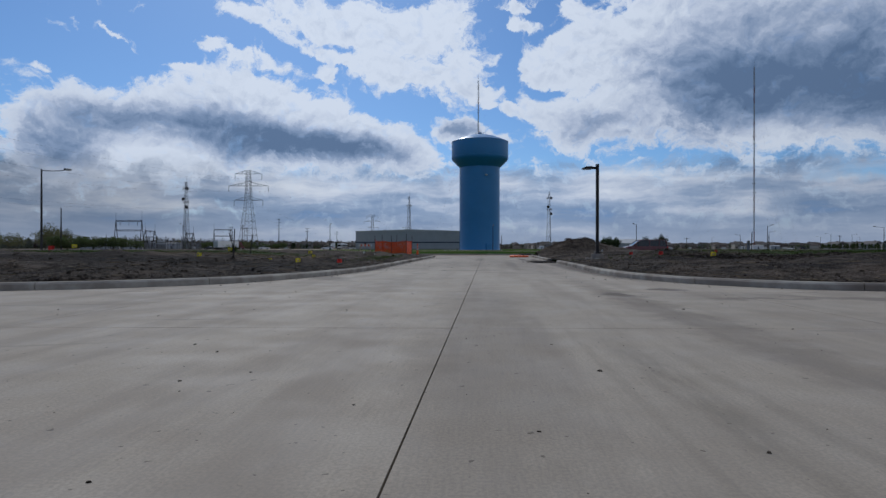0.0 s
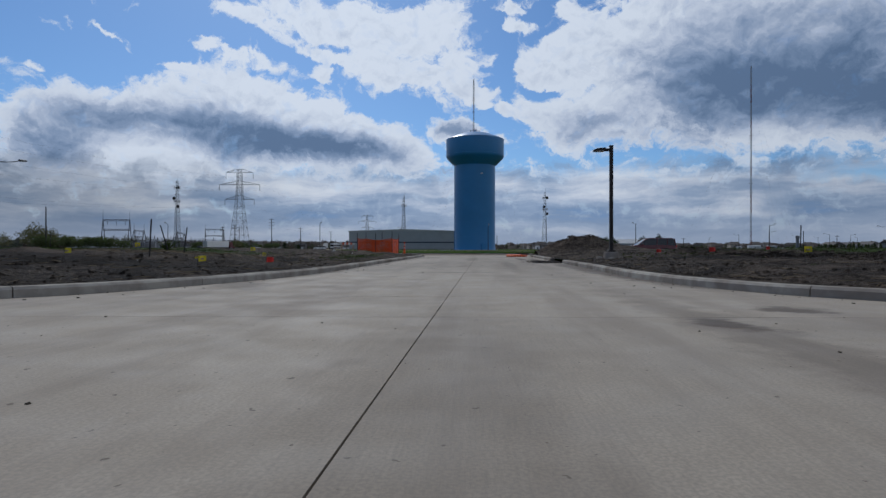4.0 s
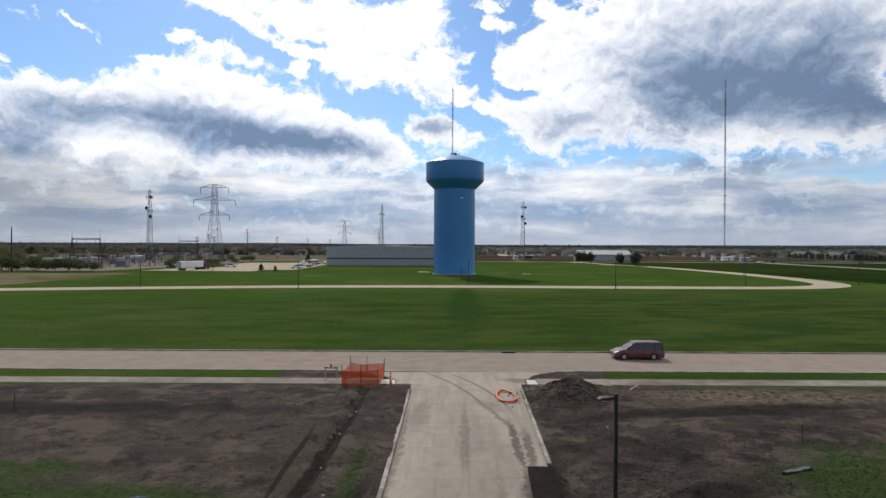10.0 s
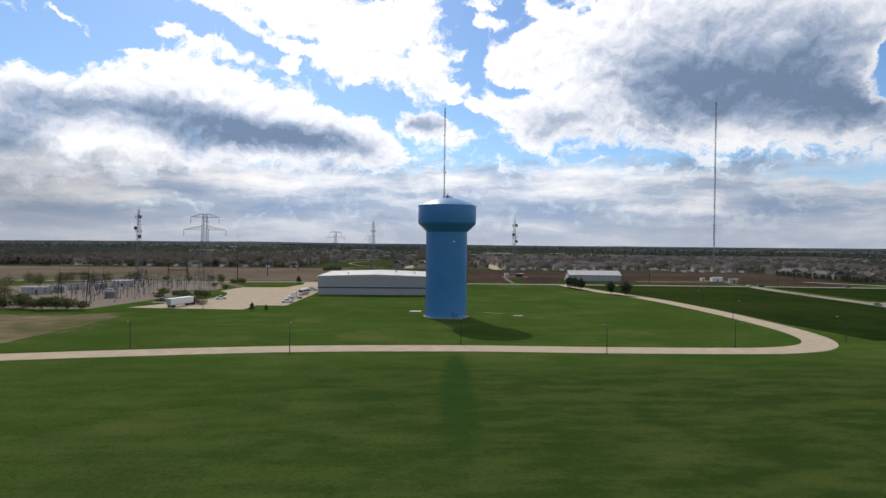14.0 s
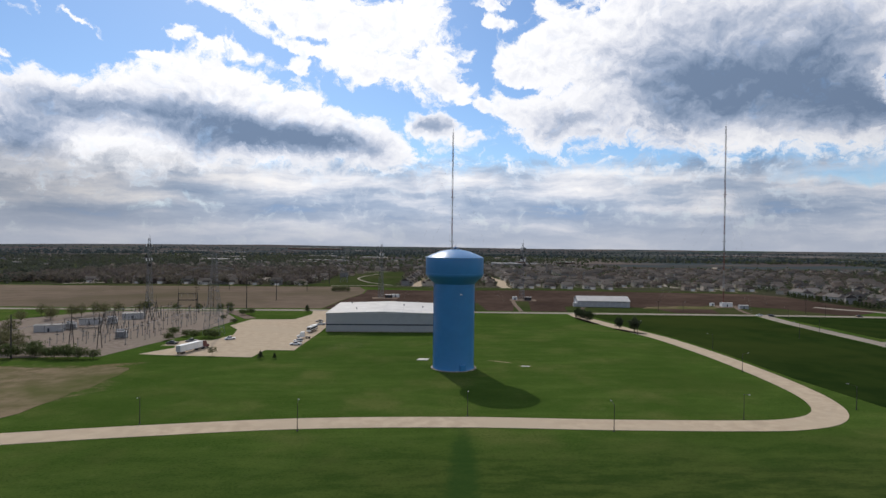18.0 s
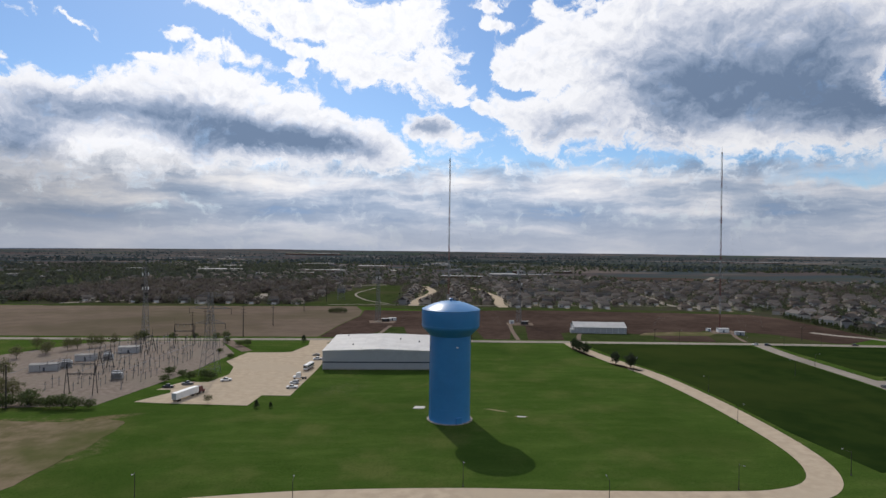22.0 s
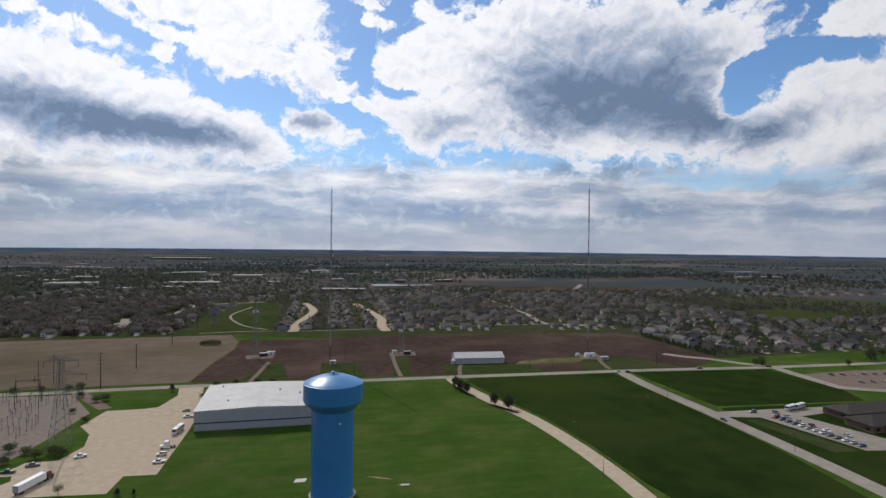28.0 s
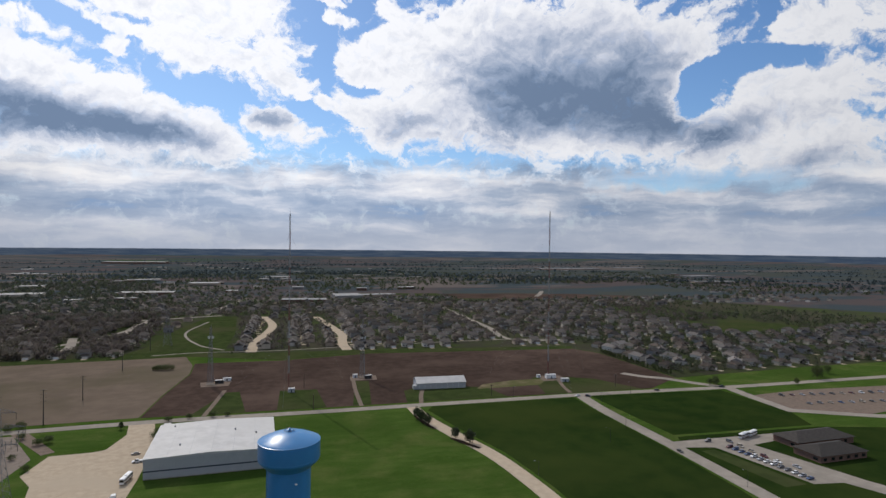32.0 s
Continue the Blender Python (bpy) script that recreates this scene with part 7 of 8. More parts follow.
def clumps(rng, n, rx, ry, rz, z0, size, hollow=0.35, cone=False):
    """Small leaf blades, three cornered, spread through a lumpy crown."""
    d = rng.normal(size=(n, 3))
    d /= np.linalg.norm(d, axis=1)[:, None]
    lump = 1 + 0.28 * np.sin(d[:, 0] * 5 + rng.uniform(0, 6)) * np.cos(d[:, 1] * 4 + rng.uniform(0, 6)) + 0.18 * np.sin(d[:, 2] * 7 + rng.uniform(0, 6))
    r = (hollow + (1 - hollow) * rng.random(n) ** 0.6) * lump
    p = d * r[:, None] * (rx, ry, rz)
    if cone:
        f = np.clip((p[:, 2] / rz + 1) / 2, 0, 1)
        p[:, :2] *= (1.25 - 1.15 * f)[:, None]
    p[:, 2] += z0 + rz
    e = rng.normal(size=(n, 3, 3)) * size * rng.uniform(0.6, 1.3, n)[:, None, None]
    e -= e.mean(1, keepdims=True)
    return p[:, None] + e


def blades(tri, mb=None):
    mb = mb or Mesh()
    k = len(mb.v)
    mb.v += [tuple(v) for v in tri.reshape(-1, 3).tolist()]
    mb.f += [(k + 3 * i, k + 3 * i + 1, k + 3 * i + 2) for i in range(len(tri))]
    return mb


def tree(name, seed, h, r, leaf, trunk, n, size, m, label, category, group="", cone=False):
    rng = np.random.default_rng(seed)
    t = thing(name, m, label, category, group)
    mb = Mesh()
    mb.lathe([(0.045 * h * 0.55, -0.1), (0.03 * h * 0.55, trunk), (0.012 * h, trunk + (h - trunk) * 0.75)], 7)
    for k in range(7):
        a, z = rng.uniform(0, 6.28), trunk + (h - trunk) * rng.uniform(0.0, 0.5)
        mb.rod((0, 0, z), (r * 0.75 * math.cos(a), r * 0.75 * math.sin(a), z + (h - trunk) * rng.uniform(0.15, 0.4)), 0.011 * h, 0.004 * h, 5)
    part("trunk", mb, "bark", t, "brown trunk and limbs")
    part("crown", blades(clumps(rng, n, r, r, (h - trunk) / 2 * 0.95, trunk, size, 0.3, cone)), leaf, t)
    return t


def plant(proto, places, rng):
    for x, y, s in places:
        ob = copy_thing(proto, pose(x, y, 0, 0, 0, rng.uniform(0, 360)))
        ob.scale = (s * rng.uniform(0.9, 1.1), s * rng.uniform(0.9, 1.1), s)


rg = np.random.default_rng(3)
a = tree("bush", 1, 4.2, 2.7, "leaf_green", 0.5, 900, 0.20, pose(-177, 267, 0), "round green bushy shrub at the substation edge", "bush", "bushes at the yard")
plant(a, [(-172, 270, 1.75), (-168, 265, 1.5), (-178, 263, 1.7), (-158, 262.5, 1.5), (-153, 263, 1.6), (-147.5, 262, 1.35), (-163, 264, 1.2), (-142, 263, 1.1), (-120, 317, 1.25), (-114, 321, 1.2), (-109.5, 318, 1.1), (-136, 329, 1.2), (-131, 312, 1.0), (-127, 324, 1.0),
          (-117.5, 374, 0.9), (-121, 421, 1.25), (-125.5, 418, 1.1), (-131, 394, 0.8), (-58, 448, 1.0), (-45, 452, 0.9), (-30, 452, 1.0), (-20, 452, 0.8), (-59, 420, 1.3), (-60, 412, 1.2), (-139, 433, 1.0)], rg)
b = tree("small_tree", 2, 4.6, 2.2, "leaf_olive", 1.2, 520, 0.16, pose(-94.3, 271, 0), "small open ornamental tree in the grass by the yard", "tree")
c = tree("conifer", 4, 4.0, 1.6, "leaf_dark", 0.2, 800, 0.15, pose(-71, 264.5, 0), "dense dark green conical shrub", "conifer", "conifers", True)
plant(c, [(-64.9, 264.5, 0.75), (-85, 438, 1.5)], rg)
w = tree("willow_tree", 6, 10.5, 5.0, "leaf_olive", 2.0, 1300, 0.26, pose(-216, 318, 0), "pale yellow-green spring tree with open crown", "tree", "spring trees")
plant(w, [(-188, 273, 1.15), (-184, 278, 0.9), (-196, 280, 1.0), (-226, 296, 0.8), (-236, 300, 0.9), (-205, 300, 0.5), (-240, 392, 0.8), (-228, 404, 0.85), (-218, 414, 0.8), (-232, 400, 0.8), (-222, 410, 0.9), (-212, 420, 0.8), (-236, 384, 0.75), (-203, 432, 0.7), (-246, 372, 0.8), (-262, 350, 0.9), (-272, 330, 0.9), (-285, 345, 1.0), (-298, 330, 0.9), (-255, 405, 0.8), (-310, 360, 1.0), (-330, 340, 0.9)], rg)
dk = tree("dark_tree", 8, 6.5, 4.2, "leaf_green", 0.4, 1300, 0.25, pose(-205, 447, 0), "dark rounded tree behind the substation", "tree", "trees behind the substation")
plant(dk, [(-186, 452, 0.7), (-170, 455, 0.6), (-153, 452, 0.7), (-88, 625, 0.85), (-83.5, 624.5, 0.9), (-92, 626, 0.8), (-79, 625, 0.75), (-95, 626.5, 0.6), (-147, 456, 0.8)], rg)
st = tree("street_tree", 9, 8.6, 3.1, "leaf_dark", 1.3, 2400, 0.22, pose(108.6, 410, 0) @ Matrix.Scale(1.0, 4), "dense oval dark green tree in a mulched road island", "tree", "trees in the road islands")
plant(st, [(109.6, 401, 1.0), (111.8, 393.5, 0.95), (120.9, 361, 0.95), (126.9, 351, 1.05)], rg)
for pts in ([(107.6, 416), (109.2, 418), (111.5, 405), (113.4, 392), (115.4, 383), (113.2, 383.5), (110.6, 393), (108.6, 405)], [(117.8, 363), (120, 364), (125, 355), (130.8, 341.5), (128.6, 341), (122, 352)]):
    sheet("road_island", pts, 0.14, "mulch", "narrow road island covered in dark mulch", "road island", 0.2)
fir = tree("fir_tree", 12, 7.0, 2.2, "leaf_green", 0.3, 500, 0.26, pose(381, 600, 0), "young green conifer in the row screening the houses", "conifer", "row of conifers", True)
plant(fir, [(381 + rg.normal() * 1.2, 600 - i * 4.1, rg.uniform(0.7, 1.1)) for i in range(1, 30)], rg)
big = tree("maple_tree", 14, 13, 6.0, "leaf_green", 2.2, 1200, 0.4, pose(509, 432, 0), "broad green tree beside the back road", "tree", "roadside trees")
plant(big, [(392, 434, 0.55), (397, 440, 0.6), (388, 437, 0.5), (520, 440, 0.8), (468, 418, 0.5), (540, 446, 0.7)], rg)


# ---- substation ----
def gantry(x, y, rz, w=13.0, h=14.5, name="substation_gantry"):
    t = thing(name, pose(x, y, 0, 0, 0, rz), "tall dark steel A-frame gantry in the substation", "gantry", "substation gantries")
    for s in (-1, 1):
        for k in (-1, 1):
            part("leg", Mesh().rod((s * w / 2, k * 2.2, 0), (s * w / 2, 0, h), 0.22, 0.18, 6), "dark_steel", t)
        part("brace", Mesh().rod((s * w / 2, -1.1, h * 0.45), (s * w / 2, 1.1, h * 0.45), 0.12), "dark_steel", t)
        part("spike", Mesh().rod((s * w / 2, 0, h), (s * w / 2, 0, h + 4.5), 0.1, 0.03), "dark_steel", t)
    for z in (h, h * 0.68):
        mb = Mesh()
        for dz in (0, 0.6):
            mb.rod((-w / 2, 0, z - dz), (w / 2, 0, z - dz), 0.13)
        for i in range(12):
            mb.rod((-w / 2 + w * i / 12, 0, z - (0.6 if i % 2 else 0)), (-w / 2 + w * (i + 1) / 12, 0, z - (0 if i % 2 else 0.6)), 0.06, None, 4)
        part("beam", mb, "dark_steel", t)
    for i in range(3):
        part("insulator", Mesh().rod((-w / 3 + i * w / 3, 0, h - 0.6), (-w / 3 + i * w / 3, 0, h - 2.6), 0.14, 0.1), "galvanised", t)
    return t


gantry(-159, 287, 0)
gantry(-166, 424, 4)
gantry(-176, 340, 90, 11, 11)
gantry(-176, 392, 90, 11, 11)


def bus_post(m):
    t = thing("bus_support", m, "slim grey steel busbar support with insulator in the substation", "busbar support", "busbar supports")
    part("post", Mesh().lathe([(0.16, 0), (0.13, 3.2)], 6), "galvanised", t)
    part("footing", Mesh().box(-0.35, 0.35, -0.35, 0.35, -0.1, 0.2), "sidewalk", t)
    part("insulator", Mesh().lathe([(0.1, 3.2), (0.2, 3.35), (0.1, 3.5), (0.2, 3.65), (0.1, 3.8), (0.2, 3.95), (0.1, 4.1), (0.18, 4.25), (0.08, 4.4)], 8), "dark_steel", t, "ribbed dark insulator", True)
    part("crossarm", Mesh().box(-1.1, 1.1, -0.09, 0.09, 3.05, 3.22), "galvanised", t)
    return t


proto = None
for k, x in enumerate((-208, -201, -194, -187, -180, -173, -166, -159, -152, -145)):
    for i in range(26):
        y = 294 + i * 5.4 + (k % 2) * 3
        if rg.random() < 0.35 or (x < -180 and y < 330):
            continue
        m = pose(x + rg.normal() * 0.5 + (y - 300) * 0.05, y, 0, 0, 0, rg.choice([0, 90]))
        ob = proto and copy_thing(proto, m)
        if not proto:
            proto = ob = bus_post(m)
        ob.scale = (1, 1, rg.uniform(0.85, 1.7))
for x in (-200, -180, -169, -149):
    t = thing("busbar", pose(x, 360, 6.2, 0, 0, -3), "long thin aluminium busbar pipe over the substation", "busbar", "busbars")
    part("pipe", Mesh().rod((0, -58, 0), (0, 58, 0), 0.09), "galvanised", t)


def transformer(x, y, rz):
    t = thing("transformer", pose(x, y, 0, 0, 0, rz), "grey power transformer with cooling fins and bushings", "transformer", "transformers")
    part("tank", Mesh().box(-2.6, 2.6, -1.5, 1.5, 0.3, 3.6, None, 0.08), "wall_metal_grey", t)
    for s in (-1, 1):
        for i in range(7):
            part("fin", Mesh().box(-2.3 + i * 0.7, -2.2 + i * 0.7, s * 1.5 - 0.5, s * 1.5 + 0.5, 0.7, 3.2), "galvanised", t)
    for i in range(3):
        part("bushing", Mesh().lathe([(0.2, 3.6), (0.12, 4.0), (0.22, 4.2), (0.12, 4.5), (0.2, 4.7), (0.08, 5.3)], 8, pose(-1.6 + i * 1.6, 0.3, 0, 0, 0, 0)), "dark_steel", t)
    part("conservator", Mesh().rod((-2.2, -1.0, 4.4), (1.8, -1.0, 4.4), 0.5, None, 10), "wall_metal_grey", t)
    part("plinth", Mesh().box(-3.2, 3.2, -2.4, 2.4, -0.1, 0.3), "sidewalk", t)


transformer(-201, 347, 20)
transformer(-190, 370, 10)
transformer(-158, 318, 5)
for x, y, w, d, h, rz in ((-208, 339, 14, 6, 3.6, 18), (-202, 368, 11, 6, 3.4, 15), (-189, 394, 12, 7, 3.8, 14)):
    hut(x, y, w, d, h, rz, "pale control building with flat grey roof in the substation", "wall_metal_grey", "roof_pale", "control_building")


# ---- school and hedged lot ----
mat("brick_brown", [(0.17, 0.10, 0.075), (0.13, 0.08, 0.06)], 0.9, 1.0)
for nm, a, b in (("roof_charcoal", (0.052, 0.045, 0.040), (0.038, 0.033, 0.029)), ("roof_brown", (0.082, 0.063, 0.050), (0.058, 0.045, 0.036)), ("roof_grey", (0.115, 0.098, 0.085), (0.082, 0.070, 0.061))):
    mat(nm, [a, b], 0.9, 0.8, rand=0.35)
for nm, a in (("siding_white", (0.56, 0.52, 0.46)), ("siding_tan", (0.38, 0.31, 0.24)), ("siding_grey", (0.27, 0.26, 0.25)), ("siding_beige", (0.47, 0.41, 0.33))):
    mat(nm, [a, tuple(v * 0.85 for v in a)], 0.85, 0.6, rand=0.15)
mat("roof_light", [(0.165, 0.148, 0.135), (0.115, 0.102, 0.094)], 0.9, 0.8, rand=0.4)
mat("garage_white", [(0.66, 0.66, 0.64), (0.58, 0.58, 0.56)], 0.7, 1.0)


def hip_block(mb_wall, mb_roof, x0, x1, y0, y1, h, rise, over=0.6, hip=1.0):
    mb_wall.box(x0, x1, y0, y1, 0, h)
    a, b, c, e = x0 - over, x1 + over, y0 - over, y1 + over
    along_x = (b - a) >= (e - c)
    k = min(b - a, e - c) / 2 * hip
    m1, m2 = (Vector((a + k, (c + e) / 2, h + rise)), Vector((b - k, (c + e) / 2, h + rise))) if along_x else (Vector(((a + b) / 2, c + k, h + rise)), Vector(((a + b) / 2, e - k, h + rise)))
    v = [(a, c, h - 0.05), (b, c, h - 0.05), (b, e, h - 0.05), (a, e, h - 0.05), tuple(m1), tuple(m2)]
    f = [(0, 1, 5, 4), (1, 2, 5), (2, 3, 4, 5), (3, 0, 4)] if along_x else [(0, 1, 4), (1, 2, 5, 4), (2, 3, 5), (3, 0, 4, 5)]
    mb_roof.add(v, f + [(3, 2, 1, 0)])


def school():
    t = thing("school_building", (0, 0, 0), "low brown brick school with dark hipped roofs", "school")
    for x0, x1, y0, y1 in ((318, 364, 286, 304), (310, 346, 264, 282)):
        wl, rf = Mesh(), Mesh()
        hip_block(wl, rf, x0, x1, y0, y1, 4.2, 3.6, 1.0)
        part("wall", wl, "brick_brown", t)
        part("roof", rf, "roof_charcoal", t, "dark shingle hip roof")
        for i in range(int((x1 - x0) / 6)):
            part("window", Mesh().box(x0 + 2 + i * 6, x0 + 4.5 + i * 6, y0 - 0.06, y0 + 0.02, 1.0, 2.8), "glass_dark", t)
            part("window", Mesh().box(x0 - 0.06, x0 + 0.02, y0 + 2, y0 + 5, 1.0, 2.8), "glass_dark", t) if i == 0 else None


school()

# ---- houses ----
TOWN = []          # x, y, turn, kind, size


def row(x0, y0, x1, y1, step, turn, kinds, jit=2.0, skip=0.08):
    n = int(math.hypot(x1 - x0, y1 - y0) / step)
    for i in range(n + 1):
        if rg.random() < skip:
            continue
        f = i / max(n, 1)
        TOWN.append((x0 + (x1 - x0) * f + rg.normal() * jit * 0.6, y0 + (y1 - y0) * f + rg.normal() * jit, turn + rg.normal() * 4, rg.choice(kinds), rg.uniform(0.88, 1.15)))


MIX = [0, 1, 2, 3, 4]
row(-24, 698, 112, 696, 21, 0, MIX), row(128, 700, 380, 676, 22, -5, MIX)
for k in range(12):
    y = 742 + k * 38
    row(122, y, 316, y - 8, 21, 180 * (k % 2), MIX), row(350, y - 8, 640, y - 40, 23, 180 * (k % 2) - 6, MIX)
for x, s in ((-20, 90), (8, -90), (84, 90), (122, -90)):
    row(x, 725, x + 16, 1010, 18, s, MIX)
row(38, 740, 60, 1000, 18, 90, MIX), row(62, 740, 72, 1000, 18, -90, MIX)
for k in range(6):
    row(-400, 725 + k * 58, -150 + k * 8, 712 + k * 58, 27, 180 * (k % 2), MIX, 4)
for k in range(10):      # the denser houses behind the conifers
    row(400, 512 + k * 21, 470 + k * 16, 492 + k * 21, 27, 20 + 40 * (k % 3), [0, 5, 1, 3, 2], 3)
    row(496 + k * 14, 500 + k * 21, 760 + k * 30, 488 + k * 23, 31, 10 * (k % 4), [0, 1, 3, 4, 2], 4)
for k in range(14):
    row(-600 + k * 20, 1100 + k * 30, 1300, 1060 + k * 34, 34, 90 * (k % 2), MIX, 8, 0.3)
FAR_FIELD = lambda x, y: 662 < x < 816 and 682 < y < 824 or 430 < x < 1200 and 1215 < y < 1700 or 180 < x < 440 and 1360 < y < 1530
LINES = [smooth_line(pts, 6) for pts in STREETS]
CLEAR = lambda x, y, d: all((p.x - x) ** 2 + (p.y - y) ** 2 > d * d for ln in LINES for p in ln)
TOWN = [h for h in TOWN if not FAR_FIELD(h[0], h[1]) and CLEAR(h[0], h[1], 13)]
TOWN.sort(key=lambda h: math.hypot(h[0] - 60, h[1]))
KINDS = [(13.5, 10, 4.4, 3.0, "siding_white", "roof_grey"), (12.5, 10, 4.2, 3.3, "siding_tan", "roof_brown"), (12, 9, 5.9, 3.0, "siding_grey", "roof_charcoal"),
         (14, 9, 4.2, 2.9, "siding_beige", "roof_brown"), (11, 10, 5.8, 3.0, "siding_beige", "roof_grey"), (17, 12, 4.8, 3.0, "siding_white", "roof_light")]
HOUSE_WORDS = ["white one-storey house with grey roof", "tan one-storey house with brown roof", "grey two-storey house with charcoal roof",
               "beige ranch house with brown roof", "beige two-storey house with grey roof", "wide white house with pale grey roof"]


def house_mesh(k):
    w, d, h, r, wall, roof = KINDS[k]
    wl, rf = Mesh(), Mesh()
    hip_block(wl, rf, -w / 2, w / 2, -d / 2, d / 2, h, r, 0.5, 0.25 if k in (0, 2, 4, 5) else 0.9)
    hip_block(wl, rf, w / 2 - 7, w / 2 - 0.5, -d / 2 - 4, -d / 2 + 0.5, 2.9, 2.3, 0.4, 0.15)
    return wl, rf


def house(k, m):
    w, d, h, r, wall, roof = KINDS[k]
    wl, rf = house_mesh(k)
    t = thing("house", m, HOUSE_WORDS[k] + " and attached garage", "house", "houses of the suburb")
    part("wall", wl, wall, t)
    rp = part("roof", rf, roof, t, "pitched shingle roof")
    part("garage_door", Mesh().box(w / 2 - 6.2, w / 2 - 1.3, -d / 2 - 4.06, -d / 2 - 3.98, 0.05, 2.2), "garage_white", t, "white garage door")
    for x in (-w / 2 + 1.5, -w / 2 + 5.0):
        part("window", Mesh().box(x, x + 1.6, -d / 2 - 0.05, -d / 2 + 0.02, 0.9, 2.3), "glass_dark", t)
        part("window", Mesh().box(x, x + 1.6, d / 2 - 0.02, d / 2 + 0.05, 0.9, 2.3), "glass_dark", t)
    part("chimney", Mesh().box(-w / 4 - 0.4, -w / 4 + 0.4, 0.6, 1.4, h, h + r + 0.6), "brick_brown", rp)
    return t


HP = {}
for x, y, turn, k, s in TOWN[:290]:
    k = int(k)
    m = pose(x, y, 0.03, 0, 0, turn)
    ob = copy_thing(HP[k], m) if k in HP else house(k, m)
    HP.setdefault(k, ob)
far_wall, far_roof = [Mesh() for _ in KINDS], [Mesh() for _ in KINDS]
for x, y, turn, k, s in TOWN[290:]:
    k = int(k)
    wl, rf = house_mesh(k)
    m = pose(x, y, 0, 0, 0, turn) @ Matrix.Scale(s, 4)
    far_wall[k].add(wl.v, wl.f, m), far_roof[k].add(rf.v, rf.f, m)
suburb = thing("far_suburb", (0, 0, 0), "many small houses with pale walls and dark roofs far off", "houses", "", "stuff")
for k in range(len(KINDS)):
    part("walls", far_wall[k], KINDS[k][4], suburb), part("roofs", far_roof[k], KINDS[k][5], suburb)

# driveways and side streets between the houses
drives = Mesh()
for x, y, turn, k, s in TOWN[:700]:
    w, d = KINDS[int(k)][:2]
    drives.box(w / 2 - 6.2, w / 2 - 1.2, -d / 2 - 11, -d / 2 - 4, 0.0, 0.11, pose(x, y, 0, 0, 0, turn))
solo("pavement_drives", drives, "concrete_pale", "short pale concrete driveways in front of the houses", "driveways", "stuff")

# ---- large flat buildings of the town ----
rb = np.random.default_rng(21)
BLOCKS = [(-1040, 2700, 90, 40, 8), (-760, 2350, 110, 40, 8), (-620, 3400, 300, 90, 16), (-560, 1750, 60, 40, 7), (-330, 2000, 70, 40, 7), (-150, 1800, 80, 50, 8), (90, 1260, 90, 35, 7), (60, 2100, 80, 50, 8),
          (190, 1330, 60, 60, 9), (250, 1350, 110, 30, 7), (1500, 2650, 330, 90, 10), (1900, 2700, 200, 60, 9), (1700, 1950, 140, 60, 9), (1500, 1650, 160, 40, 8), (-250, 1500, 120, 40, 7), (-500, 1480, 100, 50, 8)]
while len(BLOCKS) < 150:
    d = rb.uniform(1350, 3900)
    az = rb.uniform(-0.62, 0.25) if rb.random() < 0.75 else rb.uniform(0.25, 1.0)
    BLOCKS.append((d * math.sin(az), d * math.cos(az), rb.uniform(18, 50), rb.uniform(14, 30), rb.uniform(4, 7)))
for i, (x, y, w, dd, h) in enumerate(BLOCKS):
    z = max(0.0, (math.hypot(x, y) - 1500) / 3350) ** 1.5 * 6
    t = thing("commercial_building", pose(x, y, z, 0, 0, rb.normal() * 6), "flat-roofed pale commercial building far off in the town" if i % 3 else "long flat-roofed dark commercial building far off in the town", "building", "far commercial buildings")
    part("wall", Mesh().box(-w / 2, w / 2, -dd / 2, dd / 2, -8, h), ("siding_grey", "siding_tan", "brick_brown", "siding_beige")[i % 4], t)
    part("roof", Mesh().box(-w / 2 - 0.5, w / 2 + 0.5, -dd / 2 - 0.5, dd / 2 + 0.5, h, h + 0.6), "roof_white" if i % 17 == 16 else "roof_pale", t)
    part("window", Mesh().box(-w / 2 + 2, w / 2 - 2, -dd / 2 - 0.1, -dd / 2, 1.0, 2.6), "glass_dark", t)

# ---- woods and garden trees ----
rt = np.random.default_rng(8)


def wood(name, spots, leaf, label, n, size, hr=(5, 9)):
    mb = Mesh()
    tri = []
    for x, y in spots:
        h = rt.uniform(*hr)
        z = max(0.0, (math.hypot(x, y) - 1500) / 3350) ** 1.5 * 6 - 1.0
        c = clumps(rt, n, h * 0.42, h * 0.42, h * 0.42, h * 0.1, size * h / 7, 0.2)
        c += (x, y, z)
        tri.append(c)
        mb.rod((x, y, z), (x, y, z + h * 0.5), 0.2, 0.1, 3)
    tri = np.concatenate(tri)
    blades(tri, mb)
    return solo(name, mb, leaf, label, "trees", "stuff")


def scatter(n, x0, x1, y0, y1, keep=lambda x, y: True):
    out = []
    while len(out) < n:
        x, y = rt.uniform(x0, x1), rt.uniform(y0, y1)
        if keep(x, y):
            out.append((x, y))
    return out


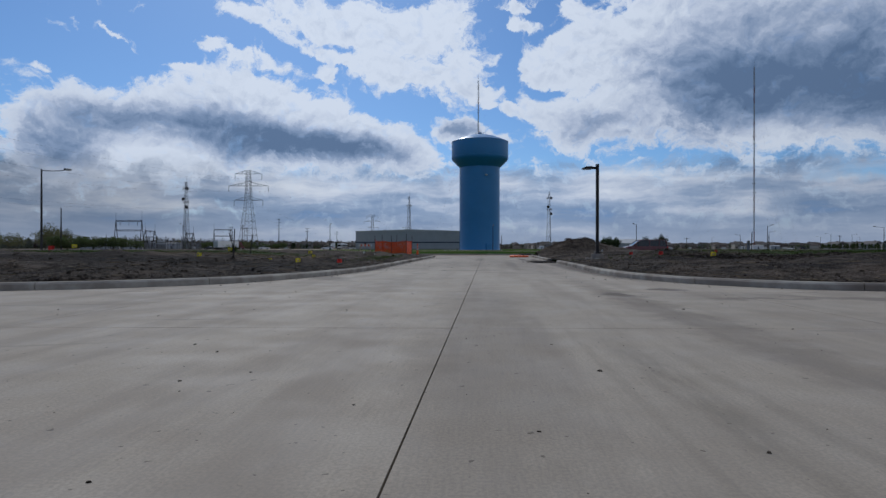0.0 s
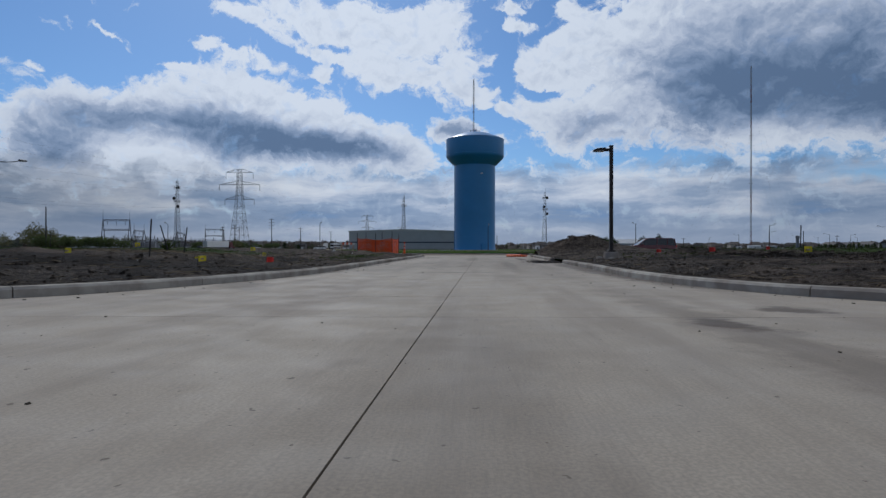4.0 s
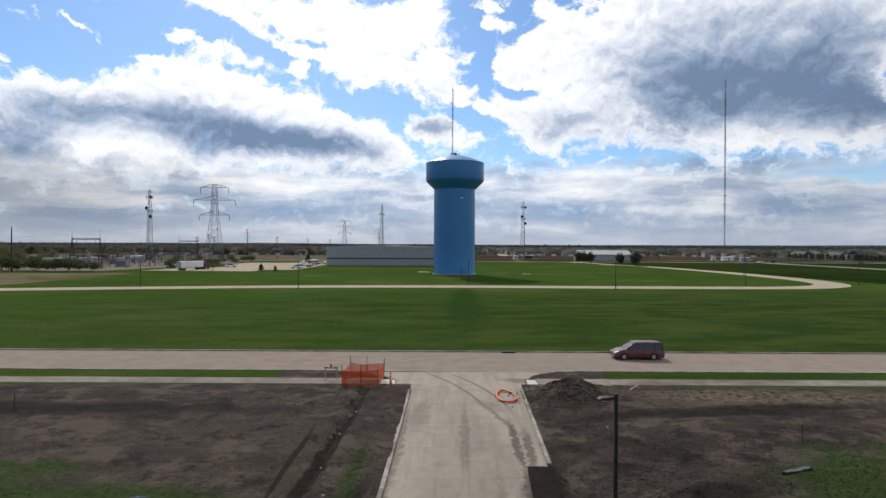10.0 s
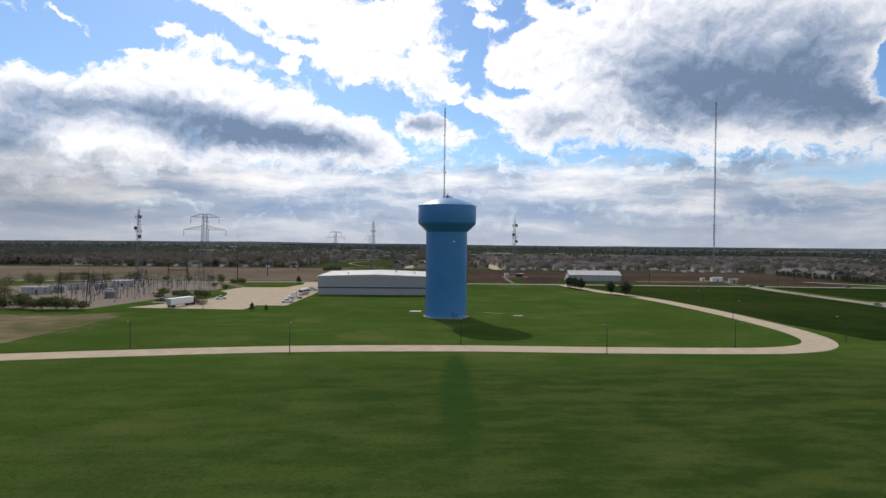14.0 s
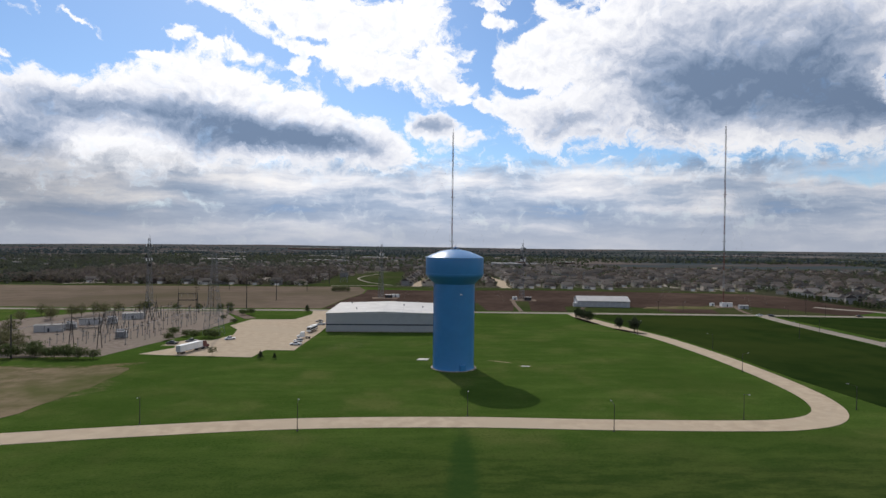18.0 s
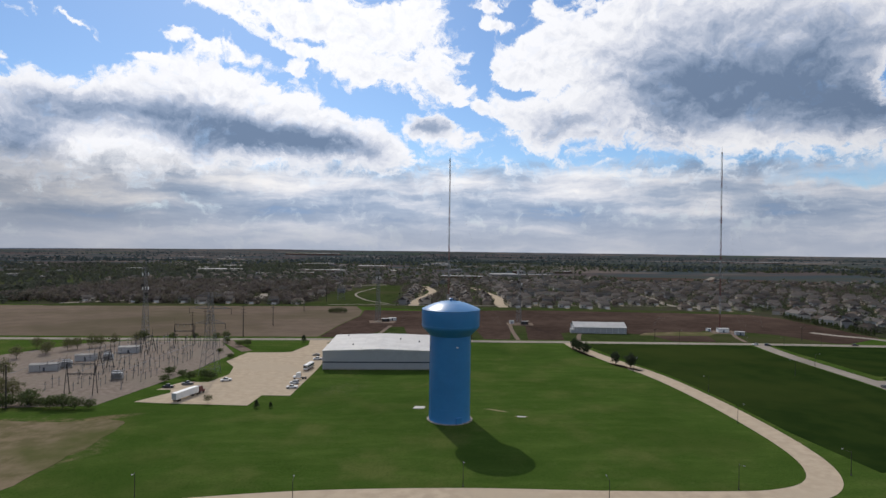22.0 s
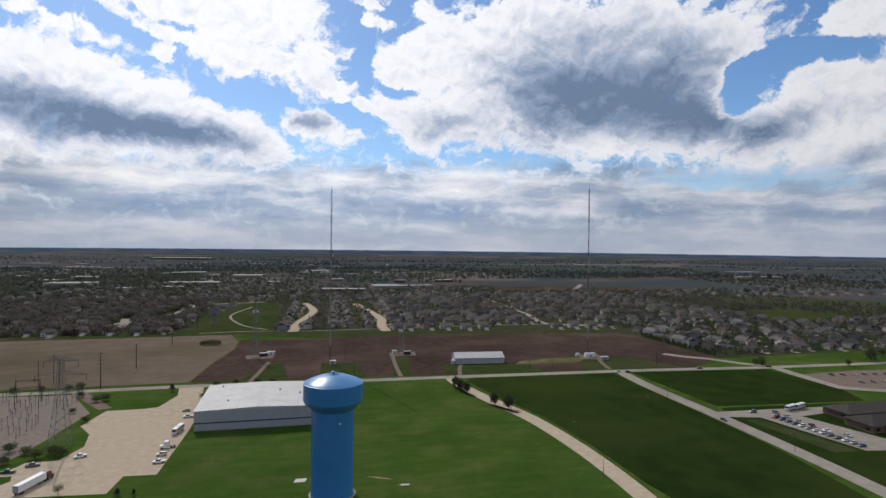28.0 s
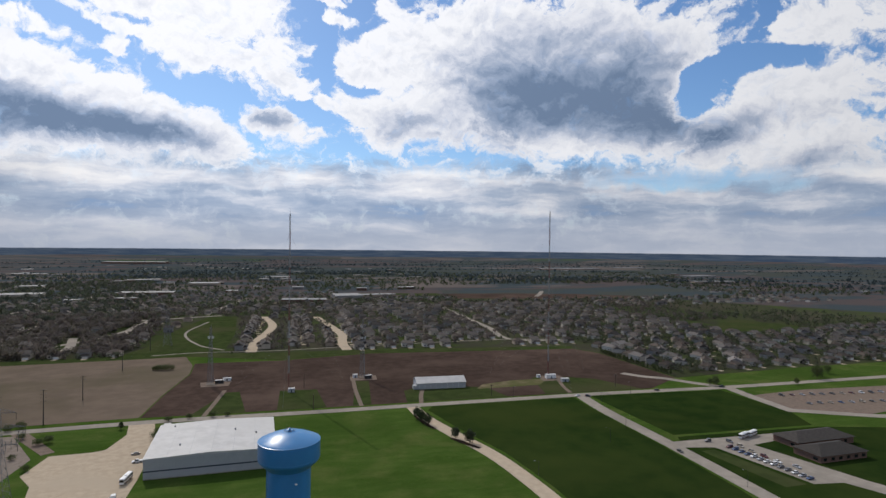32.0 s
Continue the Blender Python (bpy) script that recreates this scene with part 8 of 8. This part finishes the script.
in_park = lambda x, y: -130 < x < -28 and 690 < y < 1045
wood("garden_trees_bare", scatter(3600, -430, 800, 705, 1250, lambda x, y: not in_park(x, y) and CLEAR(x, y, 9) and not FAR_FIELD(x, y)), "leaf_bare", "small leafless brown garden trees among the houses", 30, 0.8, (5, 9))
wood("garden_trees_green", scatter(2400, -450, 1000, 700, 1300, lambda x, y: not in_park(x, y) and CLEAR(x, y, 9) and not FAR_FIELD(x, y)), "leaf_town", "dark green garden trees among the houses", 30, 0.75, (4.5, 8.5))
wood("garden_trees_east", scatter(2200, 396, 1050, 484, 900, lambda x, y: not FAR_FIELD(x, y) and rt.random() < (1.0 if y < 690 else 0.45)), "leaf_town", "garden trees among the dense eastern houses", 34, 0.75, (4, 8.5))
wood("bare_woods_west", scatter(1500, -520, -140, 712, 1080, lambda x, y: not in_park(x, y) and CLEAR(x, y, 12) and x < -150 + (y - 712) * 0.28), "leaf_bare", "grey-brown leafless trees shading the western suburb", 44, 0.9, (8, 13))
wood("west_woods", scatter(2600, -1500, -190, 1000, 1900, lambda x, y: x < -190 - (y - 1000) * 0.1 or rt.random() < 0.3) + scatter(700, -1000, -470, 640, 1000), "leaf_wood", "dense dark wood at the edge of the town", 34, 0.95, (8, 13))
wood("town_trees", scatter(5200, -900, 1700, 1150, 2400, lambda x, y: abs(noise.noise((x / 180, y / 140, 5))) < 0.42 and not FAR_FIELD(x, y)), "leaf_town", "dark trees between the streets of the far town", 20, 1.1, (7, 12))
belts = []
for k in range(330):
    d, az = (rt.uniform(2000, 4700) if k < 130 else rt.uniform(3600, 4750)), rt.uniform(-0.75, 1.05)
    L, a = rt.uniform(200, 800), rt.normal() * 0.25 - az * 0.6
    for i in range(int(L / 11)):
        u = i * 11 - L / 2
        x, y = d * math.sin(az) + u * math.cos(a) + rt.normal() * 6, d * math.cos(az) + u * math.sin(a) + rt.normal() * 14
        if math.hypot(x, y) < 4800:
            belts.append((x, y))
wood("far_tree_belts", belts, "leaf_hazed", "belts of trees in the far farmland with blue-grey haze in their colour", 8, 1.7, (10, 17))
